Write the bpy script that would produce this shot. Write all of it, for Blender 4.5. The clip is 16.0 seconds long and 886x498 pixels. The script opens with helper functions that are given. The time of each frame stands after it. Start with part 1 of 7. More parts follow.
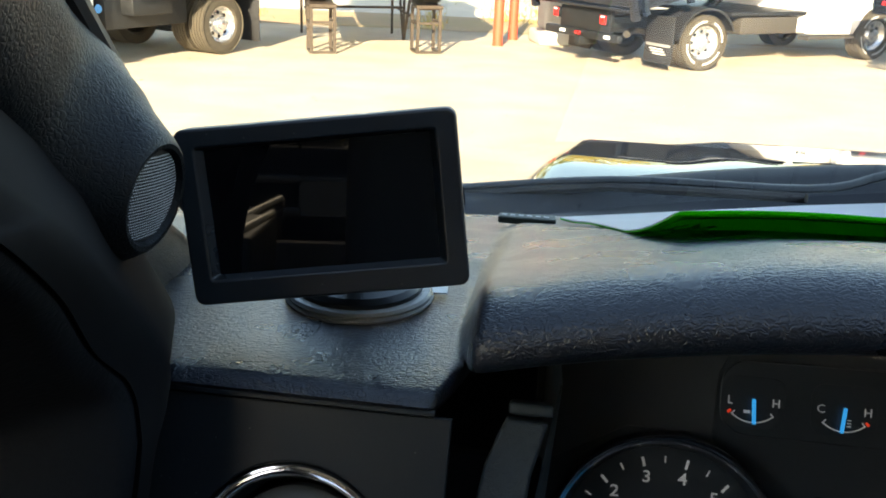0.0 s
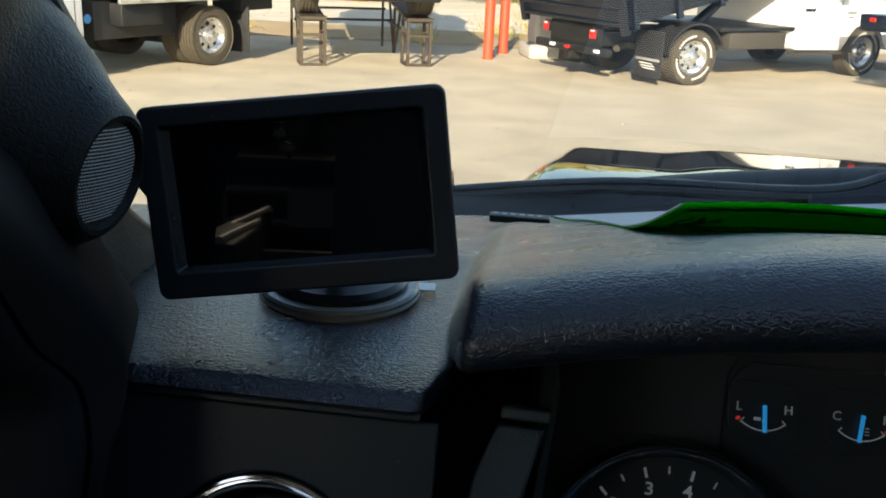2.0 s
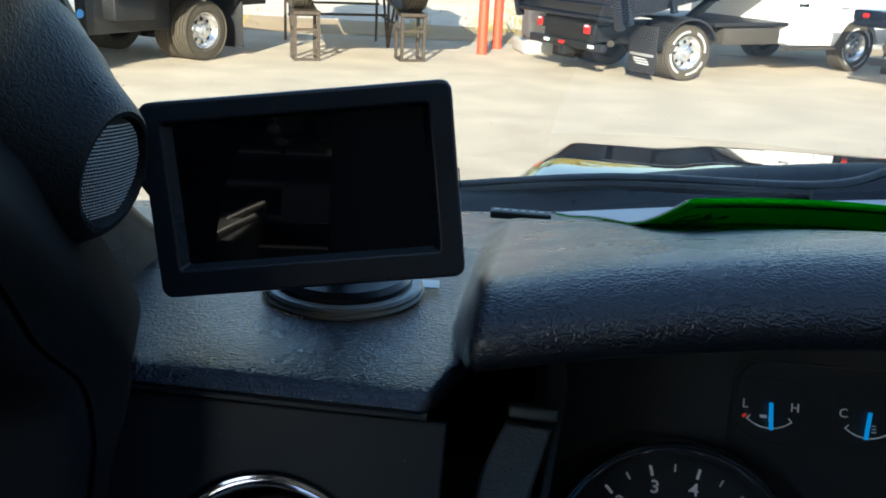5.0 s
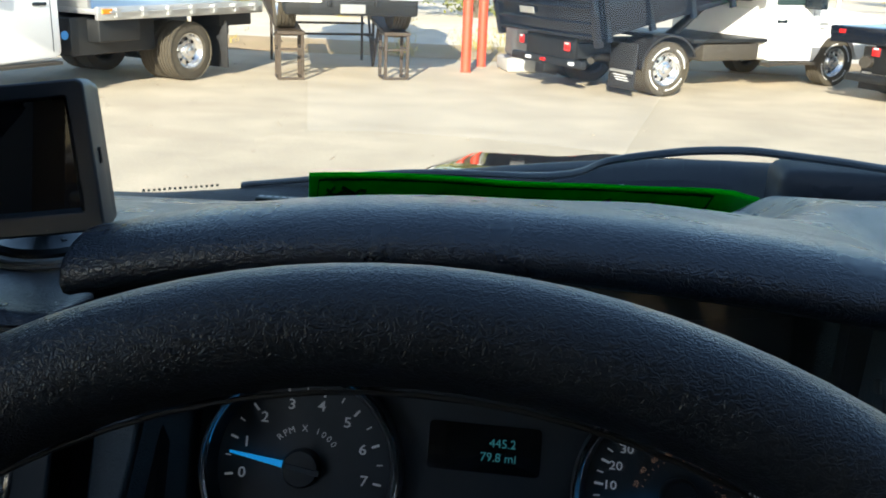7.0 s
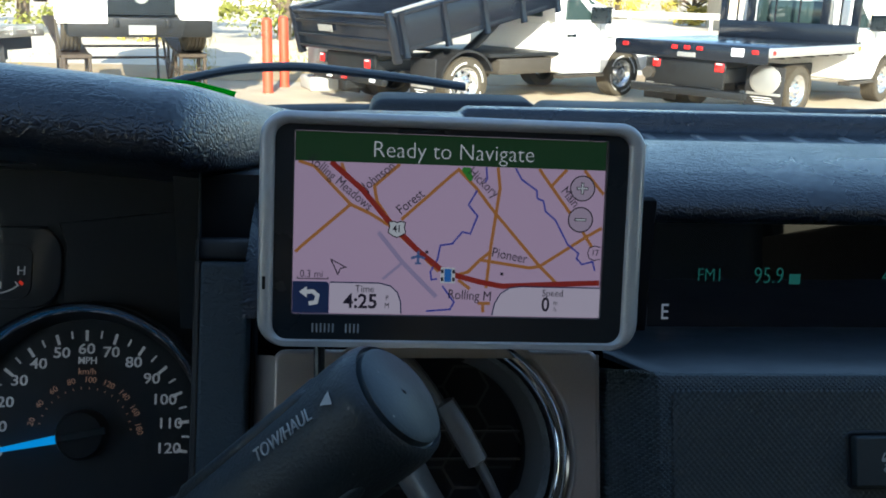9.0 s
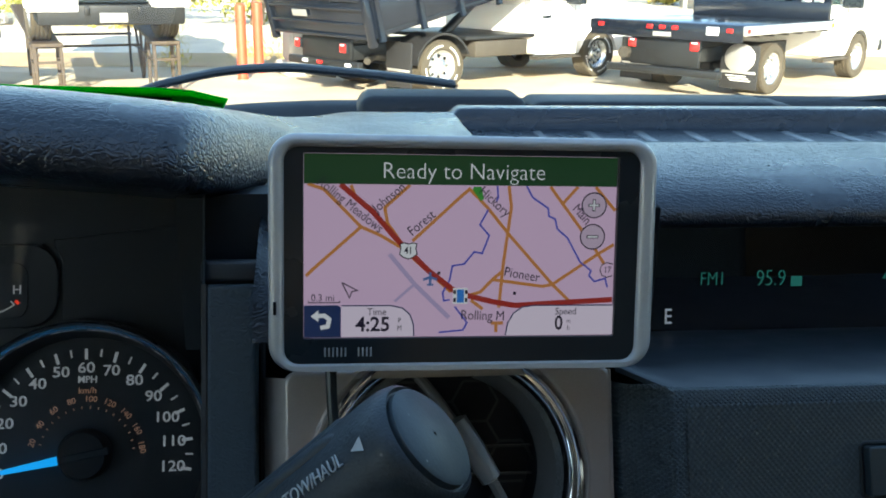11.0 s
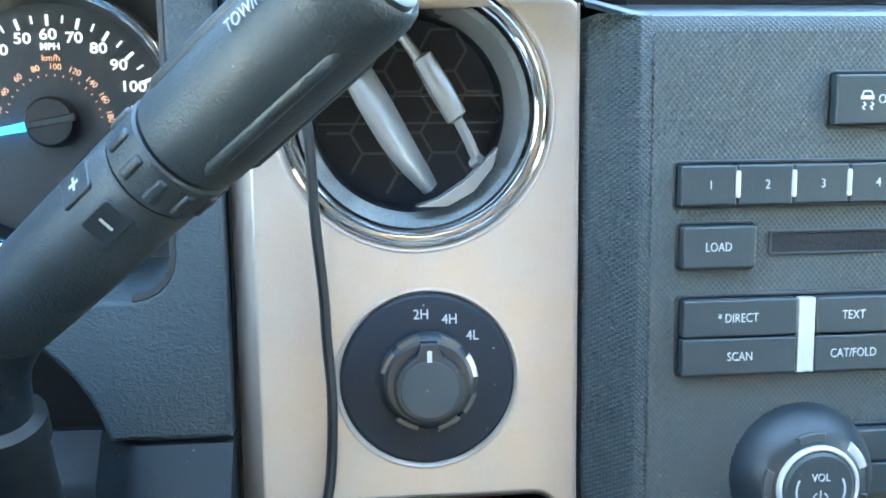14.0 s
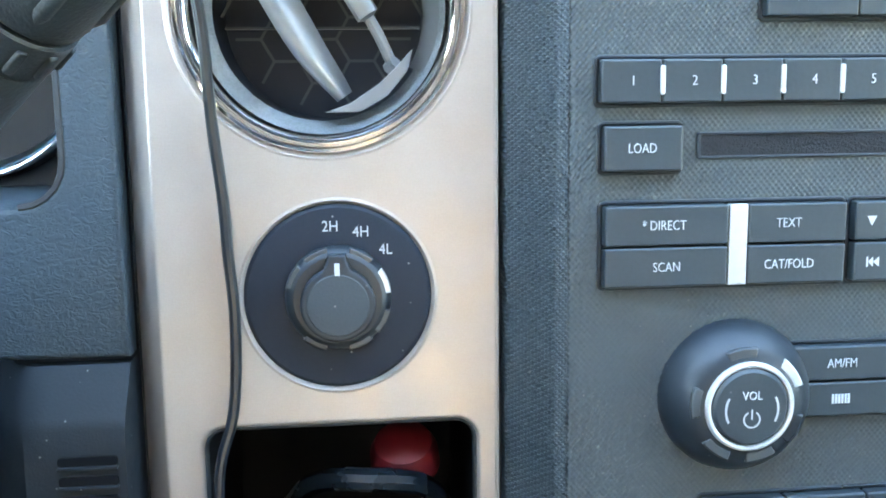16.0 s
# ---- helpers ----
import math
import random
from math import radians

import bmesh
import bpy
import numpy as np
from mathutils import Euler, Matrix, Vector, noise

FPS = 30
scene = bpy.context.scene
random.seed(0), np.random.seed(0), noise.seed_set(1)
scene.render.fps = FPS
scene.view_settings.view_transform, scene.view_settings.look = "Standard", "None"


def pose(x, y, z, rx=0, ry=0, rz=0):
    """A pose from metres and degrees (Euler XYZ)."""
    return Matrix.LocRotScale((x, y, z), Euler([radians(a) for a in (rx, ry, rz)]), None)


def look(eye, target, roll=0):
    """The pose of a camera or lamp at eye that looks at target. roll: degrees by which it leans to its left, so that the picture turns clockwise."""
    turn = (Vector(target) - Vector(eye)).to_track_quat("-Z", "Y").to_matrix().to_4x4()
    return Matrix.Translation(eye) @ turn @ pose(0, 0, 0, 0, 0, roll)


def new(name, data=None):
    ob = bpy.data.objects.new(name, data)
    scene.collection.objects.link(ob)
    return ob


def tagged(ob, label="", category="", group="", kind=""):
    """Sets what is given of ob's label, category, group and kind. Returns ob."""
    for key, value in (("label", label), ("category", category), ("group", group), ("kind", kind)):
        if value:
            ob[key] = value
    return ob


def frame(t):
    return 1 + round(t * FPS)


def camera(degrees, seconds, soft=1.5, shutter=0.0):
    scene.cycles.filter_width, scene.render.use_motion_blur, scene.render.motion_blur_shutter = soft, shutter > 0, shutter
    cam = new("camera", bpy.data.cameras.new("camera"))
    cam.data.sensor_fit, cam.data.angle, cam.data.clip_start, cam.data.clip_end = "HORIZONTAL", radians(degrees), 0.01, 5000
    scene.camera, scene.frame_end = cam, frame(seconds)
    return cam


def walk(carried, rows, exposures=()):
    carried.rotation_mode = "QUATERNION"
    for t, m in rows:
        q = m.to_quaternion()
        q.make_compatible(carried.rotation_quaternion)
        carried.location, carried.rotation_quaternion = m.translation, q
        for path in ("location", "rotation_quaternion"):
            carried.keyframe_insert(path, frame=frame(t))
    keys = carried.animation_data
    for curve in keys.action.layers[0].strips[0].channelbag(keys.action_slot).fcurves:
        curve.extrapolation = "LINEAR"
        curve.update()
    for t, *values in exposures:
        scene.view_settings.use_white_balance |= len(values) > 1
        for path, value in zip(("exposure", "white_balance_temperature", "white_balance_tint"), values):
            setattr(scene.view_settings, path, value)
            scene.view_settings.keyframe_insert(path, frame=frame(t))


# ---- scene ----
# ---------------------------------------------------------------- camera
cam = camera(51.32, 16.0, soft=1.8)
PATH = [
    (0, (-0.1554, -0.4130, 1.7286), (-0.4187, 1.4561, 1.0674), 2.13),
    (0.5, (-0.1592, -0.4090, 1.7315), (-0.4225, 1.4855, 1.1472), 1.99),
    (1, (-0.1549, -0.3866, 1.7034), (-0.4114, 1.5021, 1.0977), 2.12),
    (1.5, (-0.1542, -0.3822, 1.7079), (-0.4036, 1.5038, 1.0907), 2.34),
    (2, (-0.1581, -0.3854, 1.7093), (-0.4009, 1.4963, 1.0766), 2.62),
    (2.5, (-0.1599, -0.3847, 1.7090), (-0.3975, 1.4952, 1.0691), 2.71),
    (3, (-0.1647, -0.3818, 1.7079), (-0.4005, 1.4969, 1.0638), 2.76),
    (3.5, (-0.1675, -0.3797, 1.7071), (-0.4024, 1.4990, 1.0629), 2.82),
    (6, (-0.1478, -0.3937, 1.7144), (-0.3707, 1.4905, 1.0818), 2.54),
    (6.5, (-0.0906, -0.4299, 1.7243), (-0.3147, 1.4575, 1.1018), 2.41),
    (6.7, (-0.0466, -0.4548, 1.7217), (-0.2741, 1.4336, 1.1036), 2.44),
    (7, (0.0275, -0.4666, 1.7216), (-0.1984, 1.4264, 1.1170), 2.25),
    (7.2, (0.0718, -0.4723, 1.7162), (-0.1529, 1.4231, 1.1188), 1.79),
    (7.3, (0.0900, -0.4715, 1.7070), (-0.1353, 1.4240, 1.1103), 1.49),
    (7.5, (0.1225, -0.4641, 1.6980), (-0.0842, 1.4340, 1.1028), 1.09),
    (7.6, (0.1360, -0.4661, 1.6950), (-0.0243, 1.4411, 1.1148), 1.48),
    (7.8, (0.1606, -0.4577, 1.6877), (0.0923, 1.4553, 1.1082), 1.58),
    (8, (0.1849, -0.4578, 1.6762), (0.1812, 1.4592, 1.1062), 1.78),
    (8.5, (0.2215, -0.4305, 1.6511), (0.3113, 1.4907, 1.1023), 1.72),
    (9, (0.2317, -0.3991, 1.6435), (0.3749, 1.5199, 1.0988), 1.78),
    (9.2, (0.2301, -0.3940, 1.6471), (0.3770, 1.5246, 1.1019), 1.75),
    (11.3, (0.2218, -0.3920, 1.6566), (0.4160, 1.5115, 1.0743), 1.08),
    (11.5, (0.2234, -0.4047, 1.6603), (0.4197, 1.4977, 1.0753), 1.26),
    (12, (0.2337, -0.4225, 1.6495), (0.4311, 1.4656, 1.0201), 1.23),
    (12.5, (0.2382, -0.4186, 1.6143), (0.4253, 1.4354, 0.8878), 1.31),
    (13, (0.2506, -0.4162, 1.5959), (0.4297, 1.3744, 0.7232), 1.38),
    (13.5, (0.2518, -0.4129, 1.5829), (0.4336, 1.3444, 0.6455), 1.52),
    (14, (0.2311, -0.4102, 1.5996), (0.4246, 1.3291, 0.6314), 1.64),
    (14.5, (0.2331, -0.4152, 1.6004), (0.4407, 1.3297, 0.6453), 1.88),
    (15, (0.2393, -0.4161, 1.5918), (0.4443, 1.3271, 0.6330), 1.81),
    (15.5, (0.2497, -0.4127, 1.5806), (0.4541, 1.3219, 0.6063), 1.79),
    (16, (0.2612, -0.4087, 1.5676), (0.4517, 1.3207, 0.5812), 1.57),
]
EXPOSURES = [(0.0, 2.3, 7200, 8), (0.3, 1.9, 7200, 8), (1.0, 1.45, 7200, 8), (2.5, 1.35, 6350, 6), (6.0, 1.7, 5800, 5), (7.0, 1.6, 5950, 6), (8.0, 1.4, 6050, 5), (9.0, 1.85, 5800, 4), (11.5, 2.4, 6200, 1), (12.0, 2.6, 6200, 0), (12.5, 4.55, 6100, -3), (13.0, 5.4, 6100, -3), (13.5, 5.6, 6200, -3), (14.0, 5.9, 6600, 0), (15.5, 5.87, 6850, 3), (16.0, 6.05, 7000, 5)]
walk(cam, [(t, look(eye, target, roll)) for t, eye, target, roll in PATH], EXPOSURES)

# ---------------------------------------------------------------- sky and sun
SUN_EL, SUN_AZ = radians(21.5), math.atan2(-0.03, -1.0)    # low sun straight behind the truck
world = bpy.data.worlds.new("sky")
scene.world = world
world.use_nodes = True
wn = world.node_tree.nodes
sky = wn.new("ShaderNodeTexSky")
sky.sky_type, sky.sun_disc, sky.sun_elevation = "NISHITA", False, SUN_EL
sun_dir = Vector((math.sin(SUN_AZ) * math.cos(SUN_EL), math.cos(SUN_AZ) * math.cos(SUN_EL), math.sin(SUN_EL)))
sky.sun_rotation = math.atan2(sun_dir.x, sun_dir.y)
wn["Background"].inputs["Strength"].default_value = 0.11
world.node_tree.links.new(sky.outputs[0], wn["Background"].inputs["Color"])
sun = new("sun", bpy.data.lights.new("sun", "SUN"))
sun.data.energy, sun.data.angle, sun.data.color = 4.6, radians(0.6), (1.0, 0.86, 0.68)
sun.matrix_world = look((0, 0, 30), Vector((0, 0, 30)) - sun_dir)

# ---------------------------------------------------------------- materials
def mat(name, color, rough=0.5, metal=0.0, spec=0.5, var=0.12, scale=40.0, grain=None, depth=0.0003, coat=0.0, emit=None, power=1.0, rvar=0.08, fine=0.0, per_piece=0.0, dust=0.0):
    """A procedural surface: two scales of colour variation, roughness variation and a relief.
    grain: None, 'leather', 'noise', 'dots', 'brushed' or 'gravel', at a cell size of 1/scale metres."""
    m = bpy.data.materials.new(name)
    m.use_nodes = True
    nt = m.node_tree
    n, link = nt.nodes, nt.links.new
    p = n["Principled BSDF"]
    p.inputs["Metallic"].default_value = metal
    p.inputs["Specular IOR Level"].default_value = spec
    p.inputs["Coat Weight"].default_value = coat
    p.inputs["Coat Roughness"].default_value = 0.08
    tc = n.new("ShaderNodeTexCoord")
    big = n.new("ShaderNodeTexNoise")
    big.inputs["Scale"].default_value = max(scale * 0.05, 0.15)
    big.inputs["Detail"].default_value = 6
    small = n.new("ShaderNodeTexNoise")
    small.inputs["Scale"].default_value = scale
    small.inputs["Detail"].default_value = 4
    for t in (big, small):
        link(tc.outputs["Object"], t.inputs["Vector"])
    mix = n.new("ShaderNodeMath")
    mix.operation = "ADD"
    link(big.outputs[0], mix.inputs[0])
    link(small.outputs[0], mix.inputs[1])
    rng = n.new("ShaderNodeMapRange")
    rng.inputs["From Min"].default_value, rng.inputs["From Max"].default_value = 0.6, 1.4
    rng.inputs["To Min"].default_value, rng.inputs["To Max"].default_value = 1 - var, 1 + var
    link(mix.outputs[0], rng.inputs["Value"])
    col = n.new("ShaderNodeVectorMath")
    col.operation = "SCALE"
    col.inputs[0].default_value = color[:3]
    fac = rng.outputs[0]
    if per_piece:
        oi = n.new("ShaderNodeObjectInfo")
        r2 = n.new("ShaderNodeMapRange")
        r2.inputs["To Min"].default_value, r2.inputs["To Max"].default_value = 1 - per_piece, 1 + per_piece
        link(oi.outputs["Random"], r2.inputs["Value"])
        mul = n.new("ShaderNodeMath")
        mul.operation = "MULTIPLY"
        link(fac, mul.inputs[0])
        link(r2.outputs[0], mul.inputs[1])
        fac = mul.outputs[0]
    link(fac, col.inputs["Scale"])
    tone = col.outputs[0]
    if dust:
        sp = n.new("ShaderNodeTexVoronoi")
        sp.inputs["Scale"].default_value = 380
        link(tc.outputs["Object"], sp.inputs["Vector"])
        lim = n.new("ShaderNodeMapRange")
        lim.inputs["From Min"].default_value, lim.inputs["From Max"].default_value = 0.17, 0.08
        link(sp.outputs["Distance"], lim.inputs["Value"])
        some = n.new("ShaderNodeMath")
        some.operation = "GREATER_THAN"
        some.inputs[1].default_value = 0.80
        link(sp.outputs["Color"], some.inputs[0])
        amount = n.new("ShaderNodeMath")
        amount.operation = "MULTIPLY"
        link(lim.outputs[0], amount.inputs[0])
        link(some.outputs[0], amount.inputs[1])
        less = n.new("ShaderNodeMath")
        less.operation = "MULTIPLY"
        less.inputs[1].default_value = dust
        link(amount.outputs[0], less.inputs[0])
        dm = n.new("ShaderNodeMixRGB")
        dm.inputs["Color2"].default_value = (0.35, 0.34, 0.32, 1)
        link(less.outputs[0], dm.inputs["Fac"])
        link(tone, dm.inputs["Color1"])
        tone = dm.outputs[0]
    link(tone, p.inputs["Base Color"])
    rr = n.new("ShaderNodeMapRange")
    rr.inputs["From Min"].default_value, rr.inputs["From Max"].default_value = 0.3, 0.7
    rr.inputs["To Min"].default_value, rr.inputs["To Max"].default_value = max(rough - rvar, 0.02), min(rough + rvar, 1)
    link(big.outputs[0], rr.inputs["Value"])
    link(rr.outputs[0], p.inputs["Roughness"])
    if grain:
        bump = n.new("ShaderNodeBump")
        bump.inputs["Distance"].default_value = depth
        bump.inputs["Strength"].default_value = 1.0
        if grain == "leather":
            warp = n.new("ShaderNodeMapping")
            warp.inputs["Scale"].default_value = (0.62, 1.15, 1.15)
            link(tc.outputs["Object"], warp.inputs["Vector"])
            v = n.new("ShaderNodeTexVoronoi")
            v.feature = "DISTANCE_TO_EDGE"
            v.inputs["Scale"].default_value = scale
            mixv = n.new("ShaderNodeMixRGB")
            mixv.inputs["Fac"].default_value = 0.006
            wn_ = n.new("ShaderNodeTexNoise")
            wn_.inputs["Scale"].default_value = scale * 0.7
            link(tc.outputs["Object"], wn_.inputs["Vector"])
            link(warp.outputs[0], mixv.inputs["Color1"])
            link(wn_.outputs["Color"], mixv.inputs["Color2"])
            link(mixv.outputs[0], v.inputs["Vector"])
            cr = n.new("ShaderNodeMapRange")
            cr.inputs["From Max"].default_value = 0.26
            link(v.outputs[0], cr.inputs["Value"])
            wr = n.new("ShaderNodeMath")
            wr.operation = "MULTIPLY_ADD"
            wr.inputs[1].default_value = 0.35
            link(small.outputs[0], wr.inputs[0])
            link(cr.outputs[0], wr.inputs[2])
            link(wr.outputs[0], bump.inputs["Height"])
        elif grain == "dots":
            v = n.new("ShaderNodeTexVoronoi")
            v.inputs["Scale"].default_value = scale
            v.inputs["Randomness"].default_value = 0.03
            sk = n.new("ShaderNodeMapping")
            sk.inputs["Rotation"].default_value = (0, 0, radians(45))
            sk.inputs["Scale"].default_value = (1.0, 1.0, 0.001)
            link(tc.outputs["Object"], sk.inputs["Vector"])
            link(sk.outputs[0], v.inputs["Vector"])
            dot = n.new("ShaderNodeMapRange")
            dot.inputs["From Min"].default_value, dot.inputs["From Max"].default_value = 0.24, 0.42
            link(v.outputs["Distance"], dot.inputs["Value"])
            link(dot.outputs[0], bump.inputs["Height"])
            bump.invert = True
        elif grain == "brushed":
            sk = n.new("ShaderNodeMapping")
            sk.inputs["Scale"].default_value = (1.0, 0.04, 1.0)
            link(tc.outputs["Object"], sk.inputs["Vector"])
            link(sk.outputs[0], small.inputs["Vector"])
            link(small.outputs[0], bump.inputs["Height"])
        else:
            link(small.outputs[0], bump.inputs["Height"])
        link(bump.outputs[0], p.inputs["Normal"])
    if emit:
        p.inputs["Emission Color"].default_value = (*emit, 1)
        p.inputs["Emission Strength"].default_value = power
    return m


def glow(name, color, power=1.0):
    """A lit screen or lit lettering."""
    m = mat(name, (0.01, 0.01, 0.01), 0.35, var=0.02, emit=color, power=power)
    return m


VINYL = mat("black_vinyl", (0.010, 0.015, 0.025), 0.31, spec=0.72, var=0.10, scale=400, grain="leather", depth=0.00020)
VINYL_L = mat("charcoal_vinyl", (0.032, 0.046, 0.056), 0.5, spec=0.45, var=0.10, scale=430, grain="leather", depth=0.00015)
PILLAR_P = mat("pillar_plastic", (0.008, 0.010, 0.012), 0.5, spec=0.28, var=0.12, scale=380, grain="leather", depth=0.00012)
WHEEL_L = mat("black_wheel_leather", (0.017, 0.020, 0.026), 0.34, spec=0.5, var=0.12, scale=620, grain="leather", depth=0.00012)
PLASTIC = mat("black_plastic", (0.016, 0.022, 0.028), 0.42, var=0.10, scale=900, grain="noise", depth=0.00006, dust=0.25)
PANEL_D = mat("matt_lower_panel", (0.012, 0.016, 0.020), 0.55, spec=0.30, var=0.12, scale=700, grain="noise", depth=0.00006, dust=0.2)
PLASTIC_S = mat("smooth_black_plastic", (0.010, 0.015, 0.020), 0.30, var=0.08, scale=300)
GREY_P = mat("dark_grey_plastic", (0.033, 0.046, 0.055), 0.5, var=0.10, scale=1200, grain="noise", depth=0.00008, dust=0.5)
RADIO_M = mat("dotted_radio_plastic", (0.050, 0.064, 0.071), 0.42, var=0.08, scale=830, grain="dots", depth=0.0016, dust=0.2)
RADIO_S = mat("radio_skin_plastic", (0.050, 0.064, 0.071), 0.42, var=0.08, scale=700, dust=0.2)
BUTTON = mat("button_plastic", (0.030, 0.040, 0.046), 0.38, var=0.10, scale=700, grain="noise", depth=0.00005, dust=0.3)
SILVER = mat("satin_silver_trim", (0.41, 0.35, 0.305), 0.40, 0.45, var=0.06, scale=1600, grain="noise", depth=0.00003, dust=0.12)
SILVER_L = mat("pale_silver_plastic", (0.50, 0.50, 0.49), 0.34, 0.30, var=0.06, scale=400)
SHUTTER_G = mat("mid_grey_plastic", (0.11, 0.12, 0.125), 0.38, var=0.06, scale=500)
VENT_D = mat("dark_blue_grey_duct", (0.012, 0.016, 0.026), 0.6, var=0.1, scale=200)
LEVER_P = mat("satin_lever_plastic", (0.026, 0.035, 0.043), 0.46, var=0.12, scale=1300, grain="noise", depth=0.00022, dust=0.25)
DIAL_F = mat("matt_dial_face", (0.010, 0.015, 0.024), 0.55, spec=0.35, var=0.12, scale=900, grain="noise", depth=0.00005, dust=0.6)
KNEE_P = mat("knee_panel_plastic", (0.011, 0.015, 0.019), 0.55, spec=0.32, var=0.10, scale=1200, grain="noise", depth=0.00008, dust=0.5)
GREY_S = mat("silver_grey_vane", (0.20, 0.20, 0.20), 0.33, 0.4, var=0.06, scale=500)
CHROME = mat("chrome", (0.8, 0.8, 0.82), 0.10, 1.0, var=0.03, scale=60, rvar=0.04)
RUBBER = mat("black_rubber", (0.018, 0.018, 0.019), 0.55, var=0.2, scale=300)
# near-black: the shade inside bins, slots and holes is put into this colour
DARK = mat("shaded_recess_black", (0.006, 0.006, 0.007), 0.8, spec=0.12, var=0.1, scale=200)
FACE = mat("gauge_face", (0.034, 0.042, 0.050), 0.45, var=0.06, scale=400)
SMOKED = mat("smoked_gauge_trim", (0.05, 0.056, 0.06), 0.35, var=0.06, scale=300)
RADIO_GLASS = mat("radio_display_glass", (0.004, 0.004, 0.005), 0.012, spec=1.0, var=0.02, scale=50, rvar=0.008)
SCREEN = mat("glossy_screen", (0.004, 0.004, 0.005), 0.012, spec=0.6, var=0.02, scale=50, rvar=0.008)
WHITE_INK = mat("white_print", (0.48, 0.49, 0.49), 0.5, var=0.03, scale=500)
LIT_WHITE = mat("lit_white_print", (0.6, 0.6, 0.6), 0.5, var=0.02, scale=500, emit=(0.9, 0.95, 1.0), power=0.026)
LIT_AMBER = mat("lit_amber_print", (0.5, 0.3, 0.2), 0.5, var=0.02, scale=500, emit=(1.0, 0.55, 0.35), power=0.020)
NEEDLE = mat("lit_blue_needle", (0.02, 0.2, 0.6), 0.4, var=0.02, scale=300, emit=(0.03, 0.42, 1.0), power=0.15)
LIT_RED = mat("lit_red_print", (0.4, 0.02, 0.01), 0.4, var=0.02, scale=300, emit=(1.0, 0.06, 0.02), power=0.10)
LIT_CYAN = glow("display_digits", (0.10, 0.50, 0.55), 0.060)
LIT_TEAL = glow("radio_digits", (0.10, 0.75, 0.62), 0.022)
HEADLINER = mat("grey_headliner", (0.52, 0.52, 0.51), 0.9, var=0.08, scale=300, grain="noise", depth=0.0003)
SEAT_M = mat("grey_seat_cloth", (0.07, 0.075, 0.082), 0.85, var=0.15, scale=400, grain="noise", depth=0.0004)
GREEN = mat("bright_green_card", (0.03, 0.46, 0.015), 0.45, var=0.08, scale=60)
PAPER = mat("white_paper", (0.78, 0.80, 0.82), 0.6, var=0.05, scale=30)
INK = mat("black_print", (0.012, 0.02, 0.012), 0.5, var=0.05, scale=100)


def thin(m, color, share):
    """Lets a thin sheet pass part of the light that falls on its other side."""
    nt = m.node_tree
    p, o = nt.nodes["Principled BSDF"], nt.nodes["Material Output"]
    t, x = nt.nodes.new("ShaderNodeBsdfTranslucent"), nt.nodes.new("ShaderNodeMixShader")
    t.inputs["Color"].default_value = (*color, 1)
    x.inputs[0].default_value = share
    nt.links.new(p.outputs[0], x.inputs[1])
    nt.links.new(t.outputs[0], x.inputs[2])
    nt.links.new(x.outputs[0], o.inputs["Surface"])


thin(GREEN, (0.05, 0.80, 0.03), 0.52)
thin(PAPER, (0.85, 0.87, 0.88), 0.35)
RED_P = mat("red_rubber", (0.15, 0.010, 0.016), 0.5, var=0.15, scale=200)
BOWL = mat("speckled_grey_bowl", (0.22, 0.23, 0.23), 0.45, 0.2, var=0.6, scale=1400, grain="noise", depth=0.0003)

def pane_material(name, tint):
    m = bpy.data.materials.new(name)
    m.use_nodes = True
    nt = m.node_tree
    nt.nodes.remove(nt.nodes["Principled BSDF"])
    tr, gl, mx, fr = (nt.nodes.new(k) for k in ("ShaderNodeBsdfTransparent", "ShaderNodeBsdfGlossy", "ShaderNodeMixShader", "ShaderNodeFresnel"))
    tr.inputs["Color"].default_value = (*tint, 1)
    gl.inputs["Roughness"].default_value = 0.02
    fr.inputs["IOR"].default_value = 1.30
    nt.links.new(fr.outputs[0], mx.inputs[0])
    nt.links.new(tr.outputs[0], mx.inputs[1])
    nt.links.new(gl.outputs[0], mx.inputs[2])
    nt.links.new(mx.outputs[0], nt.nodes["Material Output"].inputs["Surface"])
    return m


LENS = pane_material("clear_gauge_lens", (0.97, 0.97, 0.97))

# ---------------------------------------------------------------- builders
def finish(bm, smooth=True, angle=35):
    bmesh.ops.recalc_face_normals(bm, faces=bm.faces)
    me = bpy.data.meshes.new("mesh")
    bm.to_mesh(me)
    bm.free()
    if smooth:
        me.shade_smooth()
        me.set_sharp_from_angle(angle=radians(angle))
    return me


def part(name, shape, material, parent=None, label="", place=None, smooth=True, angle=35):
    """One mesh object under a thing or a part; shape is a bmesh or a mesh."""
    me = finish(shape, smooth, angle) if isinstance(shape, bmesh.types.BMesh) else shape
    if isinstance(me, bpy.types.Mesh) and not me.materials:
        me.materials.append(material)
    ob = new(name, me)
    if parent:
        ob.parent = parent
    if place:
        ob.matrix_basis = place
    if label:
        ob["label"] = label
    return ob


def thing(name, label, category, place=None, group="", kind=""):
    ob = new(name)
    ob.empty_display_size = 0.02
    if place:
        ob.matrix_basis = place
    return tagged(ob, label, category, group, kind)


def frame_of(origin, x, y, z):
    m = Matrix((x, y, z)).transposed().to_4x4()
    m.translation = origin
    return m


def tilted(origin, slope):
    """x to the right, y up along a face that leans forward by slope, z out to the driver."""
    k = math.sqrt(1 + slope * slope)
    return frame_of(origin, Vector((1, 0, 0)), Vector((0, slope, 1)) / k, Vector((0, -1, slope)) / k)


def at(x, y, z=0, rz=0):
    return pose(x, y, z, 0, 0, rz)


